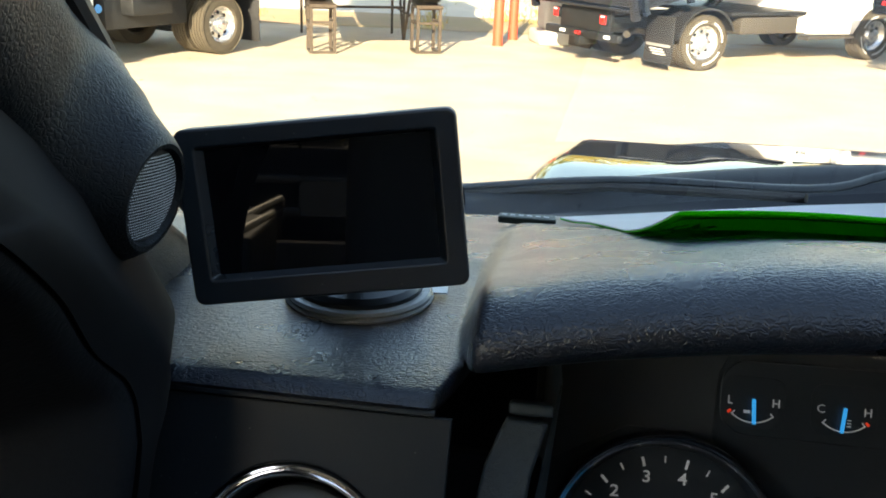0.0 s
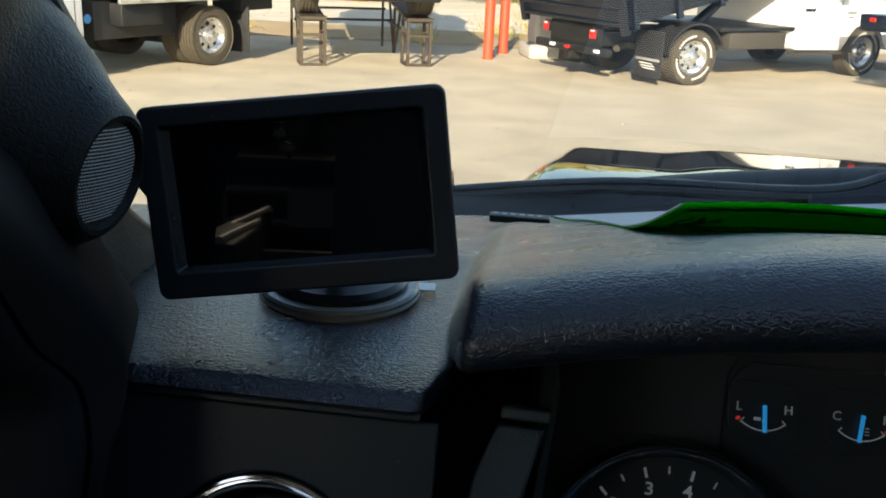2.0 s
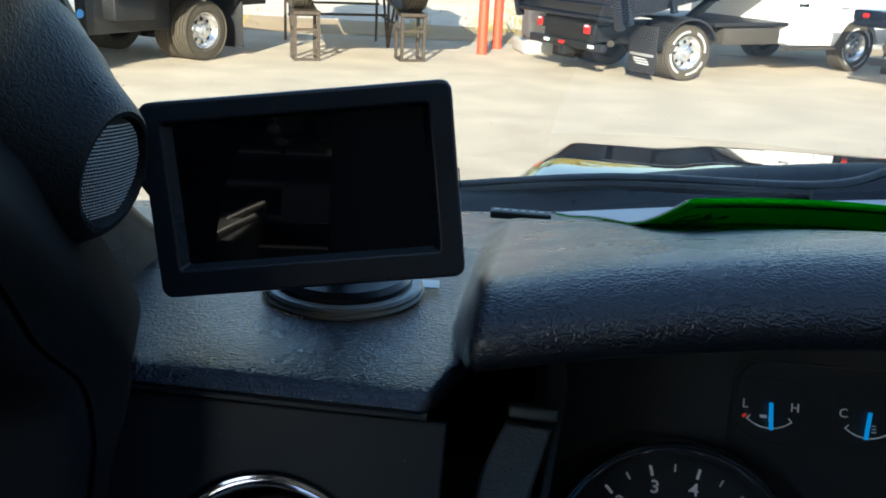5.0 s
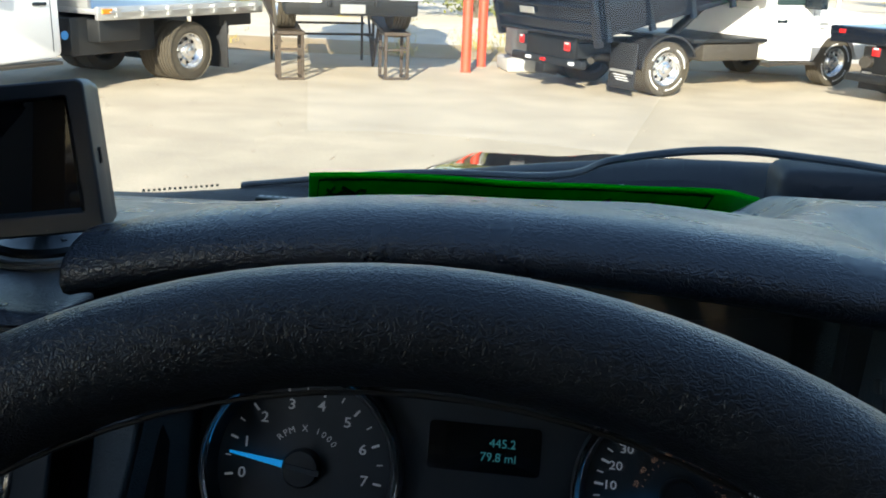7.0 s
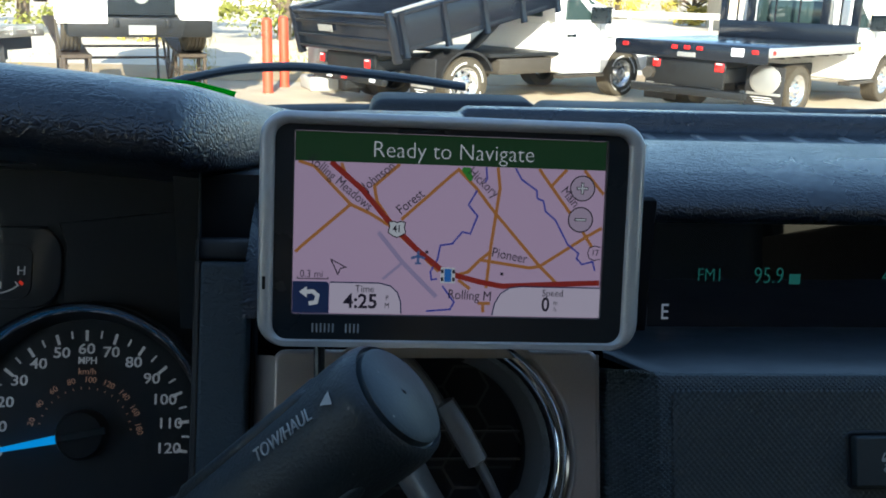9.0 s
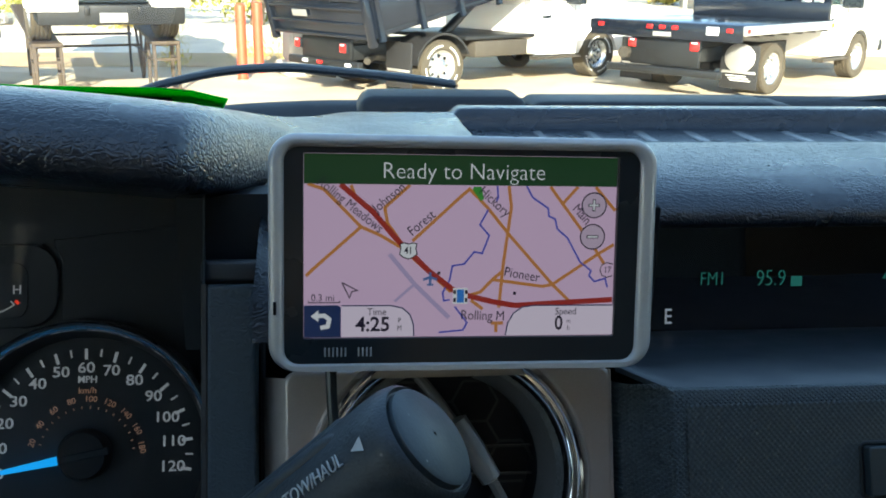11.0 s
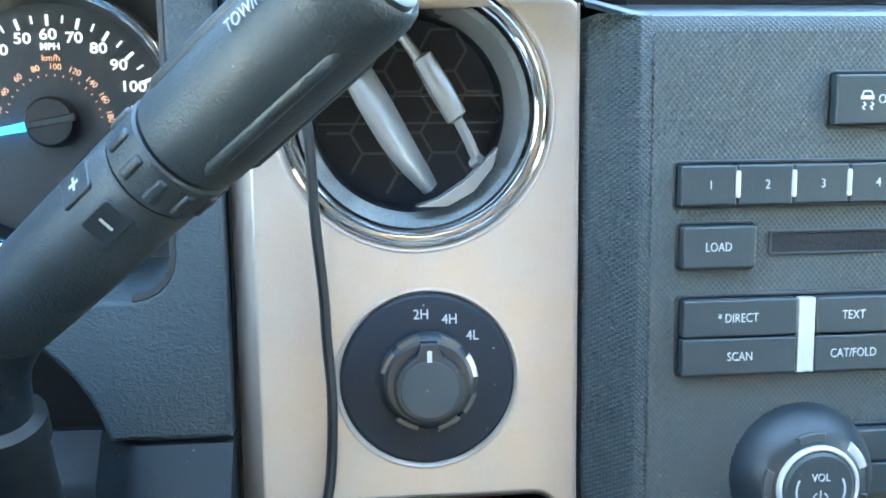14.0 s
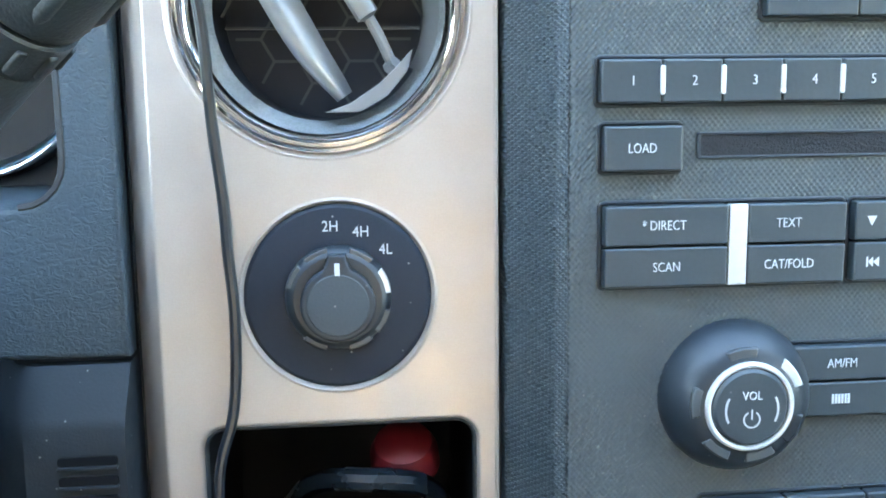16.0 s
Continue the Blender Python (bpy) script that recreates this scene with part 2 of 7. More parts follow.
def box(x0, x1, y0, y1, z0, z1, bevel=0.0, seg=2, bm=None):
    bm = bm or bmesh.new()
    made = bmesh.ops.create_cube(bm, size=1)["verts"]
    for v in made:
        v.co = Vector((x0 + (v.co.x + 0.5) * (x1 - x0), y0 + (v.co.y + 0.5) * (y1 - y0), z0 + (v.co.z + 0.5) * (z1 - z0)))
    if bevel:
        edges = list({e for v in made for e in v.link_edges})
        bmesh.ops.bevel(bm, geom=edges, offset=bevel, segments=seg, profile=0.5, affect="EDGES")
    return bm


def lathe(profile, n=48, bm=None, arc=(0, 2 * math.pi), axis=None):
    """profile: (radius, z); turned round z."""
    bm = bm or bmesh.new()
    whole = abs(arc[1] - arc[0]) > 6.28
    rings = []
    for k in range(n if whole else n + 1):
        a = arc[0] + (arc[1] - arc[0]) * k / n
        rings.append([bm.verts.new((r * math.cos(a), r * math.sin(a), z)) for r, z in profile])
    for k in range(n):
        a, b = rings[k], rings[(k + 1) % len(rings)]
        for i in range(len(profile) - 1):
            bm.faces.new((a[i], b[i], b[i + 1], a[i + 1]))
    bmesh.ops.remove_doubles(bm, verts=bm.verts, dist=1e-7)
    return bm


def tube(path, radius, n=12, bm=None, caps=True):
    """A round bar through the points of path; radius a number or one for each point."""
    bm = bm or bmesh.new()
    pts = [Vector(p) for p in path]
    radii = radius if isinstance(radius, (list, tuple)) else [radius] * len(pts)
    up = Vector((0.13, 0.2, 0.97))
    rings = []
    for i, p in enumerate(pts):
        d = (pts[min(i + 1, len(pts) - 1)] - pts[max(i - 1, 0)]).normalized()
        if abs(d.dot(up)) > 0.95:
            up = Vector((1, 0, 0))
        s = d.cross(up).normalized()
        up = s.cross(d).normalized()
        rings.append([bm.verts.new(p + radii[i] * (math.cos(t) * s + math.sin(t) * up)) for t in (2 * math.pi * k / n for k in range(n))])
    for a, b in zip(rings, rings[1:]):
        for k in range(n):
            bm.faces.new((a[k], a[(k + 1) % n], b[(k + 1) % n], b[k]))
    if caps:
        bm.faces.new(rings[0])
        bm.faces.new(rings[-1])
    return bm


def loft(rows, bm=None, close=False):
    bm = bm or bmesh.new()
    grid = [[bm.verts.new(p) for p in r] for r in rows]
    for a, b in zip(grid, grid[1:]):
        n = len(a)
        for k in range(n if close else n - 1):
            bm.faces.new((a[k], a[(k + 1) % n], b[(k + 1) % n], b[k]))
    return bm


def smooth_path(points, n=8):
    """A Catmull-Rom line through the points."""
    p = [Vector(q) for q in points]
    p = [2 * p[0] - p[1]] + p + [2 * p[-1] - p[-2]]
    out = []
    for i in range(1, len(p) - 2):
        for k in range(n):
            t = k / n
            out.append(0.5 * (2 * p[i] + (p[i + 1] - p[i - 1]) * t + (2 * p[i - 1] - 5 * p[i] + 4 * p[i + 1] - p[i + 2]) * t * t + (3 * p[i] - p[i - 1] - 3 * p[i + 1] + p[i + 2]) * t ** 3))
    return out + [p[-2]]


def curve_mesh(data):
    ob = bpy.data.objects.new("tmp", data)
    me = bpy.data.meshes.new_from_object(ob)
    bpy.data.objects.remove(ob)
    bpy.data.curves.remove(data)
    me.materials.clear()
    return me


def rounded(x0, x1, y0, y1, r=0.002, n=5):
    out = []
    for cx, cy, a0 in ((x1 - r, y1 - r, 0), (x0 + r, y1 - r, 90), (x0 + r, y0 + r, 180), (x1 - r, y0 + r, 270)):
        out += [(cx + r * math.cos(radians(a0 + 90 * k / n)), cy + r * math.sin(radians(a0 + 90 * k / n))) for k in range(n + 1)]
    return out


def circle(cx, cy, r, n=64, a0=0.0, a1=360.0):
    return [(cx + r * math.cos(radians(a0 + (a1 - a0) * k / n)), cy + r * math.sin(radians(a0 + (a1 - a0) * k / n))) for k in range(n if a1 - a0 >= 360 else n + 1)]


def sector(cx, cy, r0, r1, a0, a1, n=16):
    return circle(cx, cy, r1, n, a0, a1) + circle(cx, cy, r0, n, a0, a1)[::-1]


def plate(loops, z0, z1, bevel=0.0005, res=2, smooth=True):
    """A plate with rounded edges between z0 and z1; the first loop is its outline, the others are holes."""
    cu = bpy.data.curves.new("plate", "CURVE")
    cu.dimensions, cu.fill_mode = "2D", "BOTH"
    for loop in loops:
        sp = cu.splines.new("POLY")
        sp.points.add(len(loop) - 1)
        for q, (x, y) in zip(sp.points, loop):
            q.co = (x, y, 0, 1)
        sp.use_cyclic_u = True
    cu.extrude = max((z1 - z0) / 2 - bevel, 0)
    cu.bevel_depth, cu.bevel_resolution, cu.offset = bevel, res, -bevel
    me = curve_mesh(cu)
    me.transform(Matrix.Translation((0, 0, (z0 + z1) / 2)))
    if smooth:
        me.shade_smooth()
        me.set_sharp_from_angle(angle=radians(50))
    return me


def words(text, size, depth=0.0002, align="CENTER", shear=0.0, squeeze=1.0, bold=0.0):
    cu = bpy.data.curves.new("words", "FONT")
    cu.body, cu.size, cu.align_x, cu.align_y = text, size, align, "CENTER"
    cu.extrude, cu.shear, cu.offset = depth, shear, bold
    cu.resolution_u = 3
    me = curve_mesh(cu)
    if squeeze != 1.0:
        me.transform(Matrix.Diagonal((squeeze, 1, 1, 1)))
    return me


def stroke(points, width, z=0.0, bm=None, height=0.0):
    """A flat line of the given width through points (x, y)."""
    bm = bm or bmesh.new()
    p = [Vector(q) for q in points]
    left, right = [], []
    for i, q in enumerate(p):
        a = (q - p[i - 1]).normalized() if i else (p[1] - q).normalized()
        b = (p[i + 1] - q).normalized() if i + 1 < len(p) else a
        t = (a + b).normalized() if (a + b).length > 1e-6 else a
        s = Vector((-t.y, t.x)) * width / 2 / max(abs(t.dot(a)), 0.4)
        left.append(bm.verts.new((*(q + s), z)))
        right.append(bm.verts.new((*(q - s), z)))
    for i in range(len(p) - 1):
        bm.faces.new((left[i], right[i], right[i + 1], left[i + 1]))
    return bm


def flat(loop, z=0.0, bm=None):
    bm = bm or bmesh.new()
    bm.faces.new([bm.verts.new((x, y, z)) for x, y in loop])
    return bm


def smoothstep(a, b, x):
    t = min(max((x - a) / (b - a), 0), 1)
    return t * t * (3 - 2 * t)


STACK = tilted((0, -0.19985, 1.35), 0.3844)       # face of the radio
CLUSTER = tilted((0, 0, 1.518), 0.41)             # face of the instruments
GPS = frame_of((0.2548, -0.1213, 1.5719), Vector((0.9993, 0.0303, -0.0232)), Vector((0.0173, 0.1813, 0.9833)), Vector((0.0339, -0.983, 0.1806)))
MONITOR = frame_of((-0.2596, -0.0463, 1.6145), Vector((0.9825, 0.1402, 0.1227)), Vector((-0.1414, 0.1322, 0.9811)), Vector((0.1213, -0.9813, 0.1497))) @ Matrix.Rotation(radians(1.6), 4, "X")
WHEEL = frame_of((0.0037, -0.3671, 1.484), Vector((1, 0, 0)), Vector((0, 0.4064, 0.9137)), Vector((0, -0.9137, 0.4064)))
LEFT = tilted((-0.2545, -0.119, 1.483), 0.38)
PANEL = -0.022                                     # the silver panel lies behind the radio's face

# ---------------------------------------------------------------- dashboard
dash = thing("dashboard", "black grained vinyl dashboard with a hooded gauge brow", "dashboard")


def resample(poly, n):
    pts = [Vector((a, b)) for a, b in poly]
    d = [0.0]
    for a, b in zip(pts, pts[1:]):
        d.append(d[-1] + (b - a).length)
    out, j = [], 0
    for k in range(n):
        s = d[-1] * k / (n - 1)
        while j < len(pts) - 2 and d[j + 1] < s:
            j += 1
        f = (s - d[j]) / max(d[j + 1] - d[j], 1e-9)
        out.append(pts[j].lerp(pts[j + 1], min(max(f, 0), 1)))
    return out


def rounded_line(poly, n):
    return [Vector((p.x, p.y)) for p in smooth_path([(a, b, 0) for a, b in poly], 10)]


N_PROFILE = 110
side_line = resample(rounded_line([(-0.06, 1.5450), (-0.094, 1.5475), (-0.0975, 1.5512), (-0.093, 1.5545), (-0.08, 1.5550), (-0.03, 1.5522), (0.1, 1.548), (0.2, 1.533), (0.29, 1.513), (0.345, 1.502)], 0), N_PROFILE)
brow_line = resample(rounded_line([(0.03, 1.553), (-0.05, 1.578), (-0.090, 1.5910), (-0.1035, 1.5945), (-0.1085, 1.5985), (-0.1100, 1.6035), (-0.1080, 1.6088), (-0.1025, 1.6138), (-0.093, 1.6176), (-0.082, 1.6190), (-0.068, 1.6178), (-0.045, 1.6133), (-0.02, 1.6078), (0, 1.6025), (0.05, 1.5880), (0.1, 1.575), (0.15, 1.559), (0.2, 1.541), (0.28, 1.518), (0.345, 1.504)], 0), N_PROFILE)
pad_line = resample(rounded_line([(0.0, 1.549), (-0.022, 1.5495), (-0.034, 1.5535), (-0.0335, 1.5590), (-0.027, 1.5640), (-0.012, 1.5690), (0.012, 1.5724), (0.045, 1.5745), (0.06, 1.5735), (0.12, 1.571), (0.2, 1.566), (0.345, 1.534)], 0), N_PROFILE)
tray_line = resample([(0.0, 1.549), (-0.022, 1.5495), (-0.032, 1.5525), (-0.0340, 1.556), (-0.0325, 1.5598), (-0.027, 1.5640), (-0.020, 1.5667), (-0.010, 1.5693), (0.003, 1.5714), (0.018, 1.5730), (0.032, 1.5741), (0.042, 1.5746), (0.050, 1.5742), (0.0535, 1.572), (0.055, 1.569), (0.058, 1.5570), (0.062, 1.5555), (0.172, 1.5590), (0.176, 1.5605), (0.179, 1.567), (0.182, 1.5705), (0.188, 1.5712), (0.2, 1.5705), (0.27, 1.553), (0.345, 1.534)], N_PROFILE)


def dash_row(x):
    a = smoothstep(-0.203, -0.184, x)
    b = smoothstep(0.164, 0.222, x)
    c = smoothstep(0.282, 0.288, x)
    row = []
    for s, w, p, t in zip(side_line, brow_line, pad_line, tray_line):
        front = 1 - smoothstep(-0.02, 0.25 if x < 0 else 0.16, w.x)
        drop = (0.024 if x < 0 else 0.0122) * min((x / 0.185) ** 2, 1.5) * front - 0.0065 * smoothstep(-0.01, 0.09, x) * math.exp(-((w.x - 0.045) / 0.065) ** 2)
        w = Vector((w.x, w.y - drop))
        v = s.lerp(w, a).lerp(p.lerp(t, c), b)
        # the base of the windscreen curves back towards the pillars
        v.x -= 0.10 * max(abs(x - 0.36) - 0.35, 0) * smoothstep(0.0, 0.34, v.x)
        row.append((x, v.x, v.y))
    return row


xs = sorted(set([round(-0.46 + 0.02 * k, 4) for k in range(88)] + [round(-0.214 + 0.0025 * k, 4) for k in range(14)] + [round(0.160 + 0.0025 * k, 4) for k in range(26)] + [0.2815, 0.283, 0.2845, 0.286, 0.288]))
part("top_pad", loft([dash_row(x) for x in xs]), VINYL, dash, "grained black vinyl pad", angle=60)
RIB = finish(box(-0.003, 0.003, 0.066, 0.168, 1.5545, 1.5595, 0.001, 1))
for k in range(24):
    part("tray_rib", RIB, GREY_S, dash, place=at(0.334 + 0.032 * k, 0))
part("tray_rim", loft([[(x, y, 1.5748 - 0.0006 * abs(k - 2)) for k, y in enumerate((0.0405, 0.043, 0.046, 0.049, 0.0515))] for x in (0.286, 0.6, 0.9, 1.2)]), GREY_P, dash)

# defroster slot and the strip along the glass
part("defroster_strip", loft([[(x, 0.27 - 0.10 * max(abs(x - 0.36) - 0.35, 0), 1.5235 + 0.021 * smoothstep(0.1, 0.3, x)), (x, 0.338 - 0.10 * max(abs(x - 0.36) - 0.35, 0), 1.5085 + 0.026 * smoothstep(0.1, 0.3, x))] for x in [-0.06 + 0.05 * k for k in range(24)]]), PLASTIC, dash)
FIN = finish(box(0, 0.0025, -0.016, 0.016, 1.531, 1.5350))
for k in range(36):
    x = -0.04 + 0.03 * k
    part("defroster_fin", FIN, PLASTIC, dash, place=at(x, 0.305 - 0.10 * max(abs(x - 0.36) - 0.35, 0), -0.017 + 0.023 * smoothstep(0.1, 0.3, x)))

# side wall where the brow turns down into the centre of the dash
wall_rows = []
for k in range(10):
    x = 0.1890 + 0.0020 * k
    p = min(dash_row(x), key=lambda q: q[1])
    wall_rows.append([(x, p[1] + 0.004, p[2] + 0.002), (x, p[1] + 0.003, p[2] - 0.006), (x, 0.5 * (p[1] - 0.112), 0.5 * (p[2] + 1.552)), (x, -0.114, 1.552), (x, -0.118, 1.540)])
part("hood_side", loft(wall_rows), VINYL, dash, "grained side wall of the hood", angle=60)

part("hood_filler", box(0.160, 0.202, -0.075, -0.062, 1.52, 1.578), PLASTIC, dash)

# left lower panel with the round hole of its vent
panel_l = thing("left_dash_panel", "dark smooth lower dashboard panel round the driver's side vent", "dash panel", LEFT)
part("panel", plate([[(-0.17, -0.35), (0.056, -0.35), (0.0605, 0.067), (-0.17, 0.067)], circle(0, 0, 0.0432)], -0.004, 0.0, 0.001), PANEL_D, panel_l)
part("edge_fillet", tube([LEFT.inverted() @ Vector((x, -0.0955, 1.5475)) for x in (-0.40, -0.3, -0.201)], 0.0016, 8), PLASTIC, panel_l)

# instrument surround on the plane of the silver panel
surround = thing("gauge_surround", "charcoal grained surround framing the instrument cluster", "dash panel", STACK)
arch = rounded(-0.172, 0.172, 0.0995, 0.30, 0.014)
arch = [q for q in arch if q[1] < 0.2]
arch = [(-0.172, 0.216)] + arch + [(0.172, 0.226)]
ARM = ((0.0995, -0.171), (0.145, -0.168), (0.166, -0.1645), (0.196, -0.162), (0.219, -0.1564))


def arm_edge(y):
    """Inner edge of the surround's left arm at height y."""
    for (y0, x0), (y1, x1) in zip(ARM, ARM[1:]):
        if y <= y1:
            return x0 + (x1 - x0) * max(y - y0, 0) / (y1 - y0)
    return ARM[-1][1]


arch = [(x + (arm_edge(y) + 0.172 if x < 0 else 0), y) for x, y in arch]
right = [q for q in arch if q[0] > -0.1]
outer = [(0.1886, 0.226), (0.1886, 0.0508), (0.1475, 0.0508), (0.1462, 0.0560), (0.1425, 0.0650), (0.1375, 0.0730), (0.1300, 0.0810), (0.122, 0.087), (-0.099, 0.087), (-0.099, 0.0995)]
part("left_arm", plate([[(x, y) for y, x in ARM] + [(-0.174, 0.2195), (-0.1772, 0.212), (-0.1818, 0.199), (-0.185, 0.178), (-0.1855, 0.140), (-0.187, 0.0508), (-0.171, 0.0508)]], PANEL - 0.038, PANEL - 0.028, 0.0016), VINYL_L, surround, "grained charcoal arm")
part("arm_cap", box(-0.1735, -0.1545, 0.2215, 0.2265, PANEL - 0.040, PANEL - 0.027, 0.0015, 3), GREY_P, surround)
part("frame", plate([right + outer], PANEL - 0.012, PANEL, 0.002), VINYL_L, surround, "grained charcoal frame")
lip = [(-0.153, 0.235)] + arch[1:-1] + [(0.172, 0.27)]
lip_z = [PANEL - 0.001 if x > -0.1 else PANEL - 0.030 for x, y in lip]
lip2 = [(x * 0.993, max(y, 0.1015)) for x, y in lip]
hood = [(-0.160, 0.055)] + [(-0.160 + 0.012 * (1 - math.cos(radians(9 * k))), -0.118 - 0.012 * math.sin(radians(9 * k))) for k in range(len(lip) // 2 - 1)] + [(0.148 + 0.012 * math.sin(radians(9 * k)), -0.118 - 0.012 * math.cos(radians(9 * k))) for k in range(len(lip) - len(lip) // 2 - 1)] + [(0.160, 0.055)]
to_stack = STACK.inverted() @ CLUSTER
part("tunnel", loft([[(x, y, z) for (x, y), z in zip(lip, lip_z)], [(x, y, z - 0.003) for (x, y), z in zip(lip2, lip_z)], [tuple(to_stack @ Vector((x, y, -0.004))) for x, y in hood]]), VINYL_L, surround, "charcoal inner walls")
part("back_board", box(-0.165, 0.18, 0.185, 0.25, PANEL - 0.165, PANEL - 0.155), VINYL_L, surround)
part("top_lip", box(0.1700, 0.1925, 0.2265, 0.2345, PANEL - 0.020, PANEL - 0.0035, 0.0018, 3), PLASTIC, surround)
part("seal", tube([(x, y, PANEL - 0.001) for x, y in right], 0.0014, 6), RUBBER, surround)
part("side_strip", box(0.1889, 0.1899, -0.16, 0.215, PANEL - 0.02, PANEL - 0.012, 0.0005), PLASTIC, surround)
part("side_strip", box(-0.2045, -0.158, -0.16, 0.20, PANEL - 0.06, PANEL - 0.045, 0.002), DARK, surround)

# knee panel with louvres below
knee = thing("knee_panel", "dark grey plastic knee panel with small horizontal louvres", "dash panel", STACK)
prof = [(0.0493, PANEL - 0.004), (0.0488, PANEL - 0.0005), (0.0345, PANEL + 0.010), (0.031, PANEL + 0.012), (0.02, PANEL + 0.0125), (-0.20, PANEL + 0.0125)]
part("panel", loft([[(x, y, z - 0.02 * smoothstep(0.158, 0.138, x)) for y, z in prof] for x in (-0.05, 0.10, 0.135, 0.14, 0.146, 0.152, 0.158, 0.165, 0.18, 0.1876, 0.1886)]), KNEE_P, knee)
part("side", loft([[(0.1886, y, z) for y, z in prof], [(0.1886, y, PANEL - 0.03) for y, z in prof]]), KNEE_P, knee)
for k in range(6):
    y = 0.0215 - 0.0064 * k
    # a dark plate on the panel stands for the shaded slot
    part("louvre", plate([rounded(0.168, 0.1862, y - 0.0016, y + 0.0016, 0.0012)], PANEL + 0.0095, PANEL + 0.0132, 0.0002), DARK, knee)
    part("louvre_lip", box(0.168, 0.1862, y - 0.0026, y - 0.0014, PANEL + 0.0120, PANEL + 0.0142, 0.0004), KNEE_P, knee)

# steering column
column = thing("steering_column", "black plastic steering column shroud", "steering column", WHEEL)
part("shroud", loft([[((0.052 + 0.02 * t) * math.copysign(abs(math.cos(a)) ** 0.6, math.cos(a)), -0.02 + (0.045 + 0.01 * t) * math.copysign(abs(math.sin(a)) ** 0.6, math.sin(a)), -0.05 - 0.26 * t) for a in (2 * math.pi * k / 32 for k in range(32))] for t in (0, 0.1, 0.3, 0.6, 1.0)], close=True), PLASTIC, column)
part("collar", lathe([(0.03, -0.06), (0.034, -0.055), (0.034, -0.035), (0.03, -0.03)], 32), PLASTIC_S, column)

# ---------------------------------------------------------------- silver centre panel
centre = thing("centre_trim_panel", "satin silver centre trim panel beside the radio", "trim panel", STACK)
bin_hole = rounded(0.2105, 0.3003, -0.075, 0.0255, 0.007)
part("panel", plate([rounded(0.1975, 0.3080, -0.20, 0.1965, 0.004), circle(0.2525, 0.1600, 0.0462, 96), circle(0.2555, 0.0685, 0.0308, 72), bin_hole], PANEL - 0.006, PANEL, 0.0016, 4), SILVER, centre, "satin silver face")
for cx, cy, r in ((0.2525, 0.16, 0.0462), (0.2555, 0.0685, 0.0308)):
    part("rim", lathe([(r + 0.0018, PANEL - 0.0001), (r + 0.0006, PANEL + 0.0003), (r - 0.0004, PANEL - 0.0006), (r - 0.0012, PANEL - 0.004)], 80), SILVER, centre, place=at(cx, cy))
part("bevelled_edge", loft([[(0.1979, y, PANEL - 0.0004), (0.1970, y, PANEL - 0.0012), (0.1904, y, PANEL - 0.0095), (0.1900, y, PANEL - 0.016)] for y in (-0.2, 0.0, 0.1945)]), SILVER, centre)
part("edge_bead", tube([(0.3076, y, PANEL - 0.0005) for y in (-0.2, 0.0, 0.195)], 0.0005, 8), SILVER, centre)
walls = [(x, y) for x, y in bin_hole]
# bin walls and back carry their shade as near-black colour
part("bin", loft([[(x, y, PANEL - 0.001) for x, y in walls], [(x, y, PANEL - 0.09) for x, y in walls]], close=True), DARK, centre, "storage bin walls coloured near-black as shade")
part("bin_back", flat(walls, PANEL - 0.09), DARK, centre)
part("bin_lip", tube([(x, y, PANEL - 0.002) for x, y in walls + walls[:1]], 0.0012, 6), PLASTIC, centre)

# what lies in the bin
cap = thing("red_cap", "red ribbed rubber cap lying in the storage bin", "cap", STACK @ pose(0.2775, 0.002, PANEL - 0.030, -62, 0, 6))
part("shell", lathe([(0.0, 0.0105), (0.006, 0.0100), (0.0105, 0.0075), (0.0125, 0.003), (0.0128, -0.004), (0.0118, -0.005), (0.0108, -0.0035), (0.0100, 0.004), (0.006, 0.007), (0.0, 0.0078)], 40), RED_P, cap)
hose = thing("coiled_cord", "shiny black cord coiled in the storage bin", "cord", STACK)
part("cord", tube(smooth_path([(0.232, -0.03, PANEL - 0.06), (0.245, -0.006, PANEL - 0.028), (0.262, 0.0, PANEL - 0.014), (0.284, -0.006, PANEL - 0.020), (0.292, -0.03, PANEL - 0.04), (0.27, -0.045, PANEL - 0.03), (0.25, -0.03, PANEL - 0.012), (0.262, -0.012, PANEL - 0.01), (0.285, -0.02, PANEL - 0.008)], 8), 0.0042, 10), PLASTIC_S, hose)

# ---------------------------------------------------------------- centre vent
def air_vent(name, place, label):
    v = thing(name, label, "air vent", place, group="dash vents")
    part("chrome_ring", lathe([(0.0458, -0.006), (0.0458, -0.001), (0.0448, 0.0008), (0.0438, 0.0010), (0.0431, 0.0002), (0.0427, -0.0008), (0.0420, -0.0004), (0.0412, -0.0001), (0.0404, -0.0008), (0.0398, -0.003), (0.0392, -0.006)], 96), CHROME, v, "polished double chrome ring")
    return v


